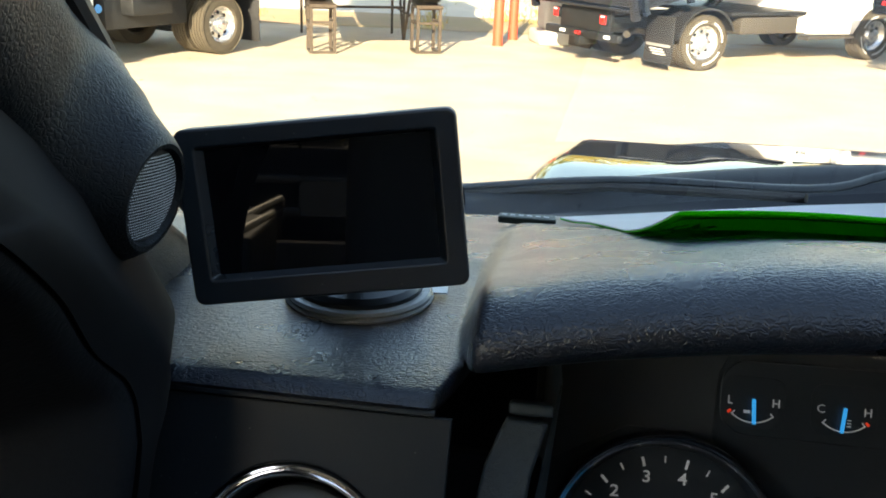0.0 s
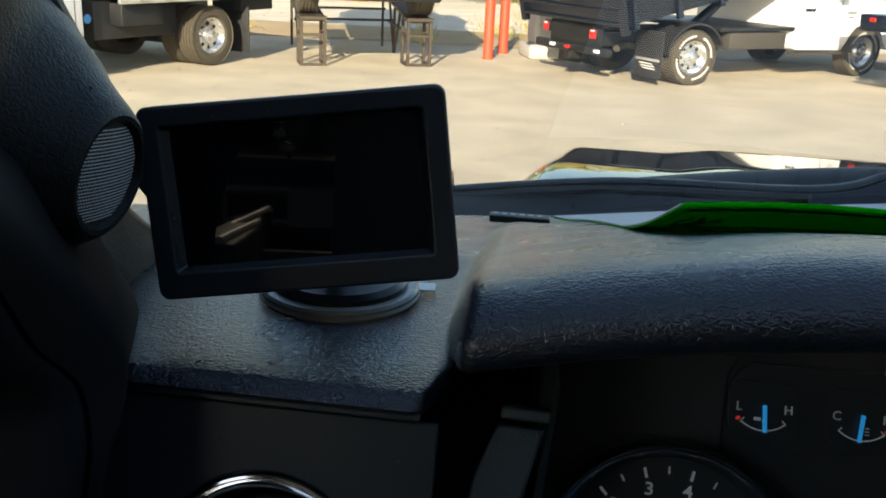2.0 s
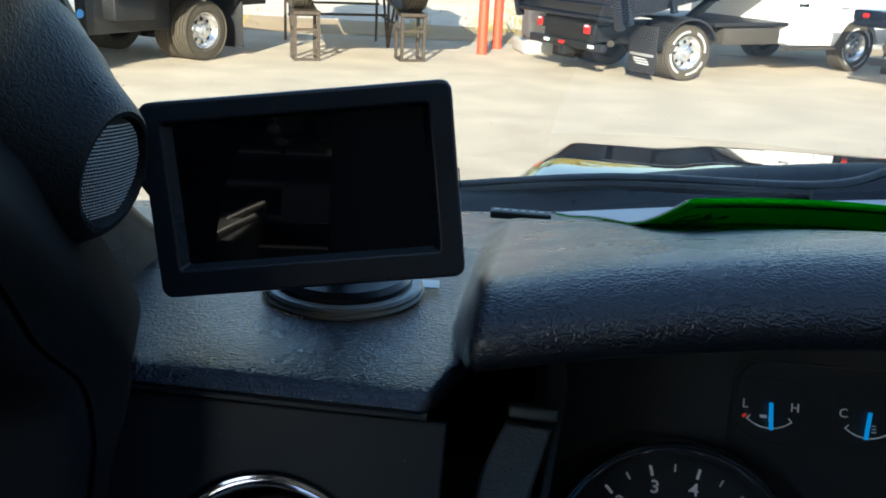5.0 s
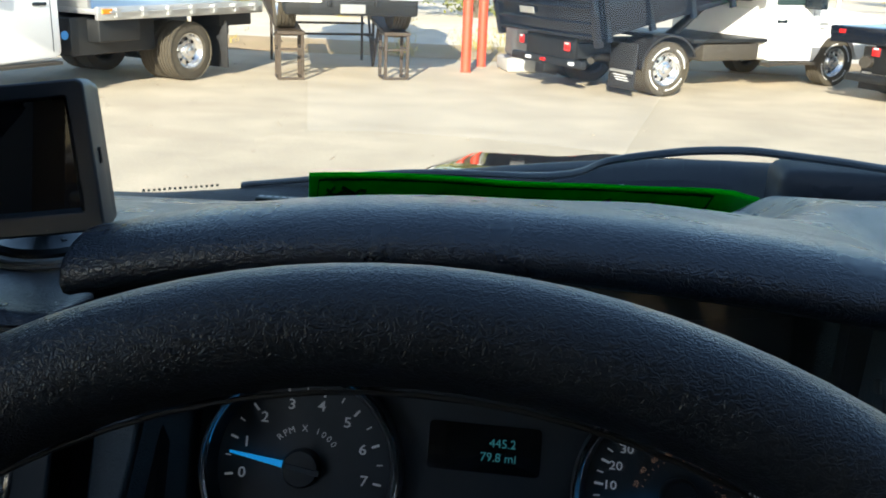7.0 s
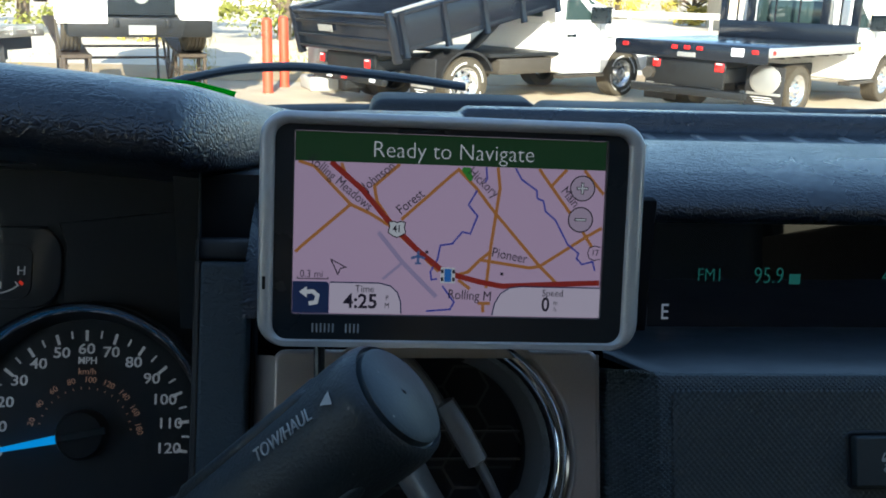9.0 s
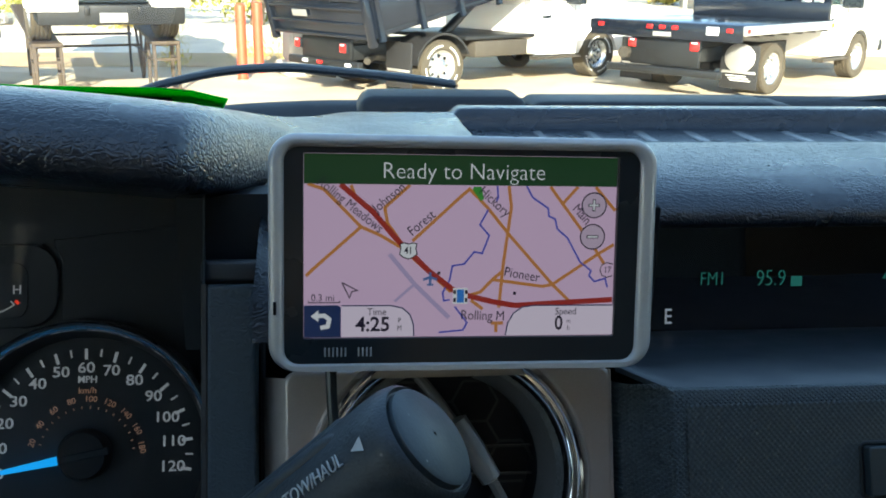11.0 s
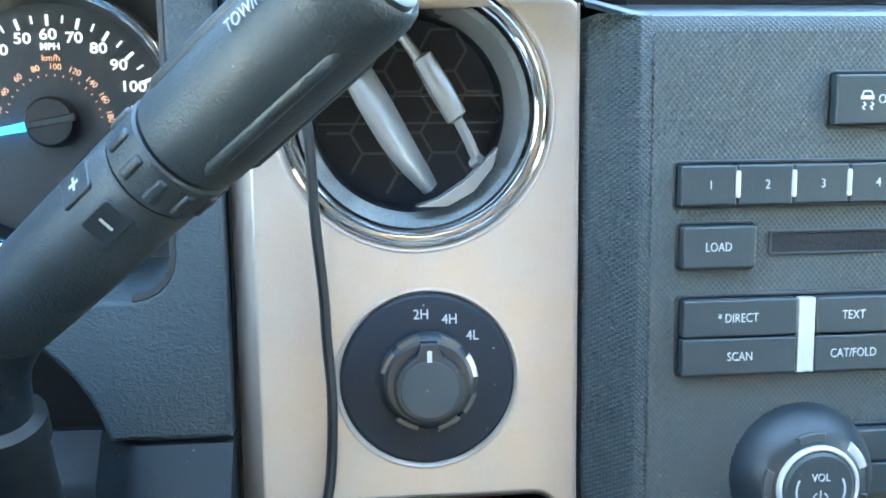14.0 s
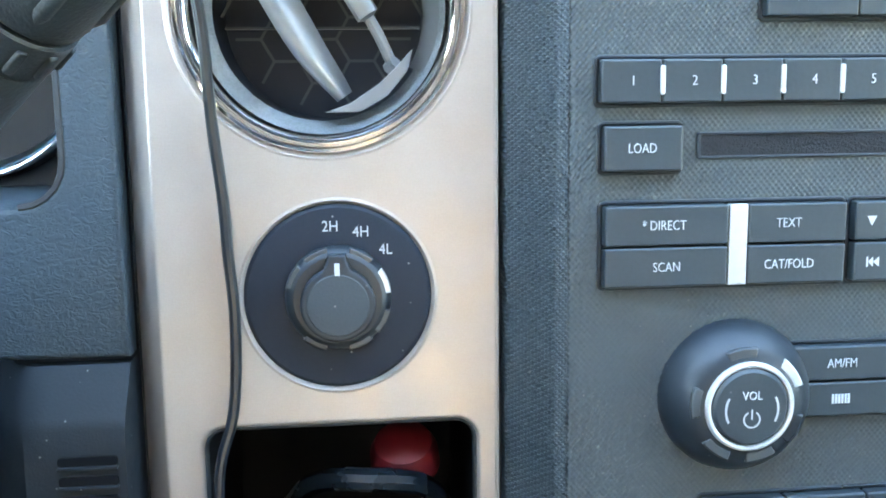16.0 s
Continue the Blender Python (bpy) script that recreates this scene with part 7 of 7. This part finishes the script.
for y in (-0.86, -0.2, 0.2, 0.86):
    part("slat", box(1.55, 1.59, y - 0.012, y + 0.012, 1.40, 2.02, 0.003, 1), BLACK_P, rack)
part("hitch_plate", box(-1.28, -1.22, -0.55, 0.55, 0.45, 0.90, 0.01), CHASSIS, flatb)
tail_lamp(flatb, -1.24, -0.48, 0.78, 0.14, 0.14)
tail_lamp(flatb, -1.24, 0.52, 0.78, 0.12, 0.13)
mud_flap(flatb, -0.62, -1.12, -0.55)
mud_flap(flatb, -0.62, 0.55, 1.12)
part("flap_plate", lathe([(0.0, 0.012), (0.17, 0.012), (0.225, 0.004), (0.23, 0.0)], 24), ALU, flatb, "bright round flap emblem", place=pose(-0.645, -0.84, 0.60, 0, -90, 0))
part("bumper", box(-1.36, -1.22, -0.9, 0.9, 0.32, 0.44, 0.02), CHASSIS, flatb)
part("coupler", tube([(-1.36, 0.62, 0.62), (-1.24, 0.62, 0.62)], 0.09, 16), DUSTY, flatb)

# --- truck with an aluminium flatbed
alu = thing("flatbed_truck", "white truck with an aluminium flatbed", "truck", on_ground(-5.88, 11.90, -0.34, -0.94) @ Matrix.Diagonal((1, 1, 0.95, 1)))
add_chassis(alu, -1.5, 4.4)
for y in (-0.93, 0.93):
    add_wheel(alu, 0, y, outer=-1 if y < 0 else 1)
    add_wheel(alu, 0, y * 0.68, rim=False)
    add_wheel(alu, 4.2, y * 0.93, outer=-1 if y < 0 else 1)
add_cab(alu, 2.05, 4.2)
abed = part("deck", box(-1.40, 1.66, -1.13, 1.13, 0.97, 1.04, 0.01), ALU, alu, "polished aluminium deck")
for s_ in (-1, 1):
    part("side_rail", box(-1.40, 1.66, s_ * 1.13 - 0.03, s_ * 1.13 + 0.03, 0.90, 1.07, 0.015), ALU, abed)
    part("tie_rail", tube([(-1.3, s_ * 1.19, 1.00), (1.5, s_ * 1.19, 1.00)], 0.012, 8), ALU, abed)
    for k in range(7):
        part("stake_pocket", box(-1.25 + 0.43 * k, -1.17 + 0.43 * k, s_ * 1.155, s_ * 1.20, 0.93, 1.05, 0.006, 1), ALU, abed)
    part("steel_box", box(0.9, 1.55, s_ * 0.62, s_ * 1.05, 0.62, 0.90, 0.02), CHASSIS, abed)
    part("rear_cover", box(-1.30, -0.62, s_ * 0.50, s_ * 1.02, 0.72, 0.96, 0.01), CHASSIS, abed)
part("rack", box(1.60, 1.66, -1.0, 1.0, 1.04, 1.75, 0.01), ALU, abed)
part("amber_marker", box(1.45, 1.60, 1.16, 1.18, 0.98, 1.04, 0.004, 1), AMBER_L, abed)
part("corner_lamp", box(-1.44, -1.38, 0.94, 1.10, 0.90, 1.02, 0.01), mat("pale_green_sticker", (0.35, 0.5, 0.3), 0.5, var=0.1), abed)
part("under_box", box(0.45, 1.8, -0.9, 0.85, 0.45, 0.92, 0.02), CHASSIS, alu)
part("cab_marker", lathe([(0.0, 0.01), (0.05, 0.008), (0.055, 0.0)], 20), mat("blue_cap", (0.05, 0.25, 0.6), 0.4, var=0.05), alu, "round blue fuel cap", place=pose(1.90, 0.86, 0.72, -90, 0, 0))
mud_flap(alu, -0.70, 0.55, 1.08)
mud_flap(alu, -0.70, -1.08, -0.55)
tail_lamp(alu, -1.38, 0.7, 0.84)

# --- pickup on a display ramp
ramp = thing("display_ramp", "rusty steel display ramp frame on square legs", "ramp", on_ground(-3.02, 12.45, 0.40, -0.917))
TRACK = 0.75
for s_ in (-1, 1):
    y = s_ * TRACK
    part("track", prism([(-2.6, 1.06), (0.02, 0.66), (0.02, 0.60), (-2.6, 1.00)], y - 0.17, y + 0.17, 0.008, 1), STEEL, ramp)
    part("top_plate", box(-0.30, 0.06, y - 0.19, y + 0.19, 0.62, 0.67, 0.006, 1), STEEL, ramp)
    for dx, dy in ((0.02, -0.16), (0.02, 0.16), (-0.34, -0.16), (-0.34, 0.16)):
        part("leg", box(dx - 0.022, dx + 0.022, y + dy - 0.022, y + dy + 0.022, 0.0, 0.64, 0.004, 1), STEEL, ramp)
    for z in (0.015, 0.42):
        part("leg_tie", box(0.0, 0.04, y - 0.16, y + 0.16, z - 0.015, z + 0.02, 0.003, 1), STEEL, ramp)
        part("leg_tie", box(-0.34, 0.02, y - 0.18, y - 0.14, z - 0.015, z + 0.02, 0.003, 1), STEEL, ramp)
        part("leg_tie", box(-0.34, 0.02, y + 0.14, y + 0.18, z - 0.015, z + 0.02, 0.003, 1), STEEL, ramp)
    for a, b in (((-1.6, 0.92), (-1.6, 0.0)), ((-2.1, 1.0), (-1.62, 0.02)), ((-1.1, 0.84), (-1.58, 0.02)), ((-2.5, 1.04), (-2.5, 0.0)), ((-1.15, 0.42), (-2.05, 0.45))):
        part("brace", tube([(a[0], y, a[1]), (b[0], y, b[1])], 0.022, 6), STEEL, ramp)
for x, z in ((-1.6, 0.50), (-2.3, 0.62)):
    part("cross_tie", tube([(x, -TRACK, z), (x, TRACK, z)], 0.02, 6), STEEL, ramp)
pick = thing("pickup_truck", "white pickup with a black lower bumper parked on the ramp", "truck", on_ground(-3.02, 12.45, 0.40, -0.917, 0.64) @ pose(0, 0, 0.02, 0, 8.5, 0))
for y in (-0.80, 0.80):
    add_wheel(pick, -0.28, y, 0.40, -1 if y < 0 else 1)
    add_wheel(pick, -3.9, y, 0.40, -1 if y < 0 else 1)
body_ = [(-5.0, 0.55), (-4.42, 0.55)] + [(-3.9 + 0.48 * math.cos(radians(a)), 0.42 + 0.48 * math.sin(radians(a))) for a in range(165, 14, -15)] + [(-0.75, 0.50)] + [(-0.28 + 0.48 * math.cos(radians(a)), 0.42 + 0.48 * math.sin(radians(a))) for a in range(165, 14, -15)] + [(0.45, 0.62), (0.50, 1.05), (0.40, 1.16), (-0.9, 1.24), (-5.0, 1.2)]
part("body", prism(body_, -0.97, 0.97, 0.03), WHITE_P, pick, "white painted body")
part("cab_top", prism([(-3.2, 1.2), (-3.0, 1.86), (-1.75, 1.88), (-0.85, 1.22)], -0.85, 0.85, 0.05), WHITE_P, pick)
part("windscreen", prism([(-1.66, 1.80), (-0.95, 1.27), (-0.93, 1.30), (-1.62, 1.84)], -0.75, 0.75), CAR_GLASS, pick)
part("grille", box(0.42, 0.54, -0.42, 0.42, 0.62, 1.02, 0.02), PLASTIC_S, pick, "black grille")
part("badge", lathe([(0.0, 0.02), (0.09, 0.018), (0.10, 0.0)], 24), ALU, pick, place=pose(0.535, 0, 0.86, 90, 0, 90))
part("valance", box(0.20, 0.56, -0.90, 0.90, 0.34, 0.60, 0.04), CHASSIS, pick, "black lower bumper")
part("sign", box(0.555, 0.575, -0.17, 0.17, 0.38, 0.50, 0.006, 1), ALU, pick, "blank pale plate")
for s_ in (-1, 1):
    part("bumper_end", box(0.30, 0.58, s_ * 0.46, s_ * 0.97, 0.56, 0.80, 0.04), WHITE_P, pick)
    part("headlamp", box(0.38, 0.53, s_ * 0.50, s_ * 0.92, 0.84, 1.02, 0.03), CLEAR_L, pick)
    part("tow_hook", box(0.5, 0.60, s_ * 0.32 - 0.03, s_ * 0.32 + 0.03, 0.48, 0.58, 0.01), CHASSIS, pick)

# --- truck parked behind, seen only in the monitor's glass
GREY_PAINT = mat("dark_grey_paint", (0.10, 0.105, 0.11), 0.25, coat=0.6, var=0.06, scale=10)
back = thing("parked_truck", "dark grey heavy truck with a barred chrome grille", "truck", on_ground(-1.25, -10.4, 0.02, 1.0))
for y in (-0.92, 0.92):
    add_wheel(back, 3.0, y, outer=-1 if y < 0 else 1)
    add_wheel(back, -1.0, y, outer=-1 if y < 0 else 1)
part("body", prism([(-1.8, 0.6), (2.45, 0.6), (2.5, 0.95), (3.5, 0.95), (3.6, 0.7), (4.1, 0.7), (4.1, 1.55), (3.9, 1.72), (2.4, 1.85), (1.9, 2.55), (-0.2, 2.6), (-0.3, 1.6), (-1.8, 1.6)], -1.02, 1.02, 0.06), GREY_PAINT, back, "dark grey painted body")
part("windscreen", prism([(2.36, 1.92), (1.96, 2.48), (1.99, 2.50), (2.41, 1.93)], -0.85, 0.85), CAR_GLASS, back)
grl = part("grille", box(4.06, 4.14, -0.62, 0.62, 0.98, 1.52, 0.03), PLASTIC_S, back, "black grille")
for z in (1.02, 1.25, 1.48):
    part("grille_bar", box(4.10, 4.18, -0.64, 0.64, z - 0.035, z + 0.035, 0.02, 3), ALLOY, grl, "chrome bar")
for s_ in (-1, 1):
    part("headlamp", box(4.04, 4.15, s_ * 0.66, s_ * 0.98, 1.15, 1.48, 0.03), CLEAR_L, back, "clear headlamp")
part("bumper", box(4.05, 4.30, -1.04, 1.04, 0.62, 0.90, 0.05, 3), ALLOY, back, "chrome bumper")
# added stalk of metal balls that makes sun glints in the monitor's glass
STALK = [(4.05, -0.63, 1.70), (4.05, -0.61, 1.785), (4.05, -0.55, 1.875), (4.05, -0.54, 1.98), (4.05, -0.50, 2.10)]
arm = part("glint_stalk", tube(STALK, 0.014, 8), CHASSIS, back, "bent stalk added to carry glint balls")
for p, r in zip(STALK[1:], (0.042, 0.045, 0.042, 0.060)):
    part("glint_ball", lathe([(0.0, r), (0.5 * r, 0.86 * r), (0.86 * r, 0.5 * r), (r, 0.0), (0.86 * r, -0.5 * r), (0.0, -r)], 16), ALLOY, arm, "bright metal ball added to make a glint", place=pose(*p))

# the pickup box behind the cab
RAIL_M = mat("matt_black_rail", (0.02, 0.02, 0.022), 0.85, spec=0.2, var=0.1, scale=40)
# bright metal of the added tubes that give the monitor a reflected streak
RAIL_B = mat("streak_tube_metal", (0.72, 0.70, 0.66), 0.40, 0.9, var=0.1, scale=30)
pbox = thing("pickup_box", "black pickup box with added streak tubes behind the cab", "pickup box")
for x in (-0.60, 1.32):
    part("side", box(x - 0.05, x + 0.05, -4.65, -2.12, 0.75, 1.35, 0.01), RAIL_M, pbox, "matt black side")
    part("rail_cap", box(x - 0.055, x + 0.055, -4.65, -2.12, 1.345, 1.378, 0.012, 3), RAIL_M, pbox, "matt black rail cap")
    # added tube, toed in to line up with the reflected streak
    part("streak_tube", tube([(x + 0.045, -4.62, 1.395), (x + 0.042, -4.55, 1.42), (x + 0.01, -2.3, 1.42), (x + 0.005, -2.2, 1.40)], 0.016, 14), RAIL_B, pbox, "bright tube added for a streak in the monitor")
part("tailgate", box(-0.54, 1.26, -4.65, -4.58, 0.75, 1.33, 0.012, 3), PAINT, pbox)
part("bed_floor", box(-0.54, 1.26, -4.57, -2.12, 0.72, 0.80), RAIL_M, pbox)
for x in (-0.46, 1.18):
    w = part("wheel", TY, TYRE, pbox, place=pose(x, -3.05, 0.405, 0, 0, 90 if x > 0 else -90))
    part("rim", RI, ALLOY, w, "polished alloy rim")
for x in (-0.2, 0.92):
    part("frame_rail", box(x - 0.04, x + 0.04, -4.6, -2.1, 0.55, 0.73, 0.01), CHASSIS, pbox)
part("axle", tube([(-0.40, -3.05, 0.405), (1.12, -3.05, 0.405)], 0.06, 12), CHASSIS, pbox)
for x in (-0.2, 0.92):
    part("spring", box(x - 0.03, x + 0.03, -3.5, -2.6, 0.45, 0.56, 0.02, 2), CHASSIS, pbox)

# --- bollards and block
for x, y in ((-1.47, 14.13), (-1.31, 15.05)):
    b = thing("bollard", "red painted steel bollard post", "bollard", pose(x, y, 0), group="red bollards")
    part("post", lathe([(0.0, 1.13), (0.05, 1.125), (0.075, 1.10), (0.078, 1.05), (0.078, 0.0)], 28), RED_POST, b)
    part("collar", lathe([(0.078, 0.0), (0.088, 0.0), (0.088, 0.02), (0.078, 0.025)], 28), RED_POST, b)
blk = thing("concrete_base", "white painted concrete block on a wider footing", "concrete block", pose(-0.62, 14.75, 0, 0, 0, 18))
part("footing", box(-0.32, 0.55, -0.30, 0.45, 0.0, 0.22, 0.05, 3), CONCRETE, blk)
part("block", box(-0.20, 0.7, -0.1, 0.45, 0.20, 0.72, 0.10, 4), CONCRETE, blk)
part("meter_box", box(-0.16, 0.10, -0.16, -0.08, 0.50, 0.72, 0.02), CONCRETE, blk)

# --- guard rail, far cars, house
railing = thing("guard_rail", "long grey guard rail at the far side of the lot", "guard rail", pose(0, 44, 0))
part("beam", box(-60, 80, -0.03, 0.03, 0.55, 0.85, 0.01, 1), ALU, railing)
for k in range(36):
    part("post", box(-60 + 4 * k, -59.85 + 4 * k, 0.03, 0.15, 0, 0.85), ALU, railing)
for k, (x, y, m_) in enumerate(((-9.5, 55, WHITE_P), (-5.5, 56, ALU), (-2.0, 55, WHITE_P), (1.8, 56, BLACK_P), (-14, 56, WHITE_P), (6.0, 55, ALU), (12, 56, WHITE_P))):
    c = thing("parked_car", "distant parked car beyond the rail", "car", pose(x, y, 0, 0, 0, 5), group="far parked cars")
    part("body", prism([(-2.1, 0.35), (2.1, 0.35), (2.15, 0.75), (1.2, 0.90), (0.55, 1.40), (-1.0, 1.42), (-1.7, 0.95), (-2.15, 0.85)], -0.85, 0.85, 0.08), m_, c)
    part("window", prism([(-1.45, 0.95), (1.0, 0.95), (0.5, 1.32), (-0.95, 1.34)], -0.86, 0.86, 0.01, 1), CAR_GLASS, c)
    for wx in (-1.3, 1.35):
        part("tyre", lathe([(0.0, -0.88), (0.32, -0.88), (0.32, 0.88), (0.0, 0.88)], 16), TYRE, c, place=pose(wx, 0, 0.32, 90))
house = thing("house", "low beige house with a shallow gable roof", "house", pose(22.5, 47, 0, 0, 0, -12))
WALL_B = mat("beige_siding", (0.55, 0.46, 0.34), 0.8, var=0.08, scale=6)
ROOF_B = mat("pale_tan_roof", (0.50, 0.44, 0.36), 0.9, var=0.15, scale=12)
part("wall", box(-5.0, 5.5, -3, 3, 0, 2.15), WALL_B, house)
part("roof", prism([(-5.6, 2.05), (0.2, 3.7), (6.1, 2.05), (6.1, 2.2), (0.2, 3.9), (-5.6, 2.2)], -3.6, 3.4), ROOF_B, house)
w_ = part("window", box(-3.0, -1.6, -3.03, -2.98, 0.9, 1.8), CAR_GLASS, house)
part("frame", box(-3.1, -1.5, -3.04, -3.0, 0.8, 0.9), WHITE_P, w_)
part("door", box(2.0, 3.0, -3.03, -2.98, 0.0, 2.0), WHITE_P, house)


# --- trees and bushes
def tree(x, y, height, spread, material, seed, label):
    rnd = random.Random(seed)
    t = thing("tree", label, "tree", pose(x, y, 0), group="trees behind the lot")
    limbs = bmesh.new()
    tube([(0, 0, 0), (0.1, 0.05, height * 0.3), (0.0, 0.1, height * 0.6), (0.1, 0, height * 0.85)], [0.22, 0.17, 0.11, 0.04], 8, limbs)
    for k in range(6):
        a, h = rnd.uniform(0, 6.28), height * rnd.uniform(0.15, 0.6)
        tube([(0, 0, h), (spread * 0.35 * math.cos(a), spread * 0.35 * math.sin(a), h + height * 0.12), (spread * 0.7 * math.cos(a), spread * 0.7 * math.sin(a), h + height * 0.18)], [0.08, 0.05, 0.02], 6, limbs)
    part("trunk", limbs, BARK, t)
    verts, faces = [], []
    for c in range(34):
        a, rr, h = rnd.uniform(0, 6.28), spread * math.sqrt(rnd.random()), height * rnd.uniform(0.02, 1.0)
        rr *= math.sin(math.pi * min(0.15 + 0.75 * h / height, 0.97)) ** 0.6
        cx, cy, s_ = rr * math.cos(a), rr * math.sin(a), spread * rnd.uniform(0.14, 0.30)
        for k in range(130):
            p = Vector((rnd.gauss(0, 1), rnd.gauss(0, 1), rnd.gauss(0, 0.7))) * s_ * 0.55 + Vector((cx, cy, max(h, 0.3)))
            u = Vector((rnd.uniform(-1, 1), rnd.uniform(-1, 1), rnd.uniform(-1, 1))).normalized()
            v = u.orthogonal().normalized()
            z = rnd.uniform(0.045, 0.10) * max(1.0, y / 45)
            i = len(verts)
            verts += [p - u * z, p + v * z * 0.6, p + u * z, p - v * z * 0.6]
            faces.append((i, i + 1, i + 2, i + 3))
    me_ = bpy.data.meshes.new("leaves")
    me_.from_pydata(verts, [], faces)
    crown = part("crown", me_, material, t)
    crown["kind"] = "stuff"


rt = random.Random(5)
for k in range(24):
    x = -62 + 6.0 * k + rt.uniform(-1.5, 1.5)
    if 17 < x < 28:
        continue
    tree(x, 66 + rt.uniform(-3, 4), rt.uniform(6, 10), rt.uniform(2.8, 4.0), LEAF if rt.random() < 0.6 else LEAF_Y, 100 + k, "broad leafy tree turning yellow-green")
for k, (x, y, h, w) in enumerate(((-6.2, 27, 4.5, 2.2), (-2.6, 28, 5.0, 2.4), (0.4, 27.5, 4.2, 2.0), (-10.5, 29, 5.0, 2.6), (-15, 27, 4.6, 2.4))):
    tree(x, y, h, w, LEAF if k % 2 else LEAF_Y, 500 + k, "leafy yellow-green tree beside the lot")
tree(17.8, 52, 3.0, 1.6, LEAF_Y, 300, "small rounded yellow tree by the house")


def bush(x, y, h, w, seed):
    rnd = random.Random(seed)
    b = thing("bush", "scrubby yellow-green weed clump on the verge", "bush", pose(x, y, 0.05), group="weeds on the verge")
    verts, faces = [], []
    for k in range(260):
        p = Vector((rnd.gauss(0, w * 0.35), rnd.gauss(0, w * 0.35), h * rnd.random() ** 1.3))
        u = Vector((rnd.gauss(0, 0.4), rnd.gauss(0, 0.4), 1)).normalized()
        v = u.orthogonal().normalized() * 0.012
        i = len(verts)
        verts += [p, p + v, p + u * rnd.uniform(0.06, 0.14)]
        faces.append((i, i + 1, i + 2))
    me_ = bpy.data.meshes.new("blades")
    me_.from_pydata(verts, [], faces)
    o = part("leaves", me_, LEAF_Y, b)
    o["kind"] = "stuff"


for k, (x, y, h, w) in enumerate(((-2.75, 15.6, 0.75, 0.35), (-1.0, 17.2, 0.5, 0.6), (-0.2, 17.0, 0.45, 0.5), (-1.6, 17.3, 0.35, 0.7), (-6.5, 16.0, 0.4, 0.8), (7.2, 18.5, 0.5, 1.0), (2.6, 17.8, 0.4, 0.9))):
    bush(x, y, h, w, 40 + k)
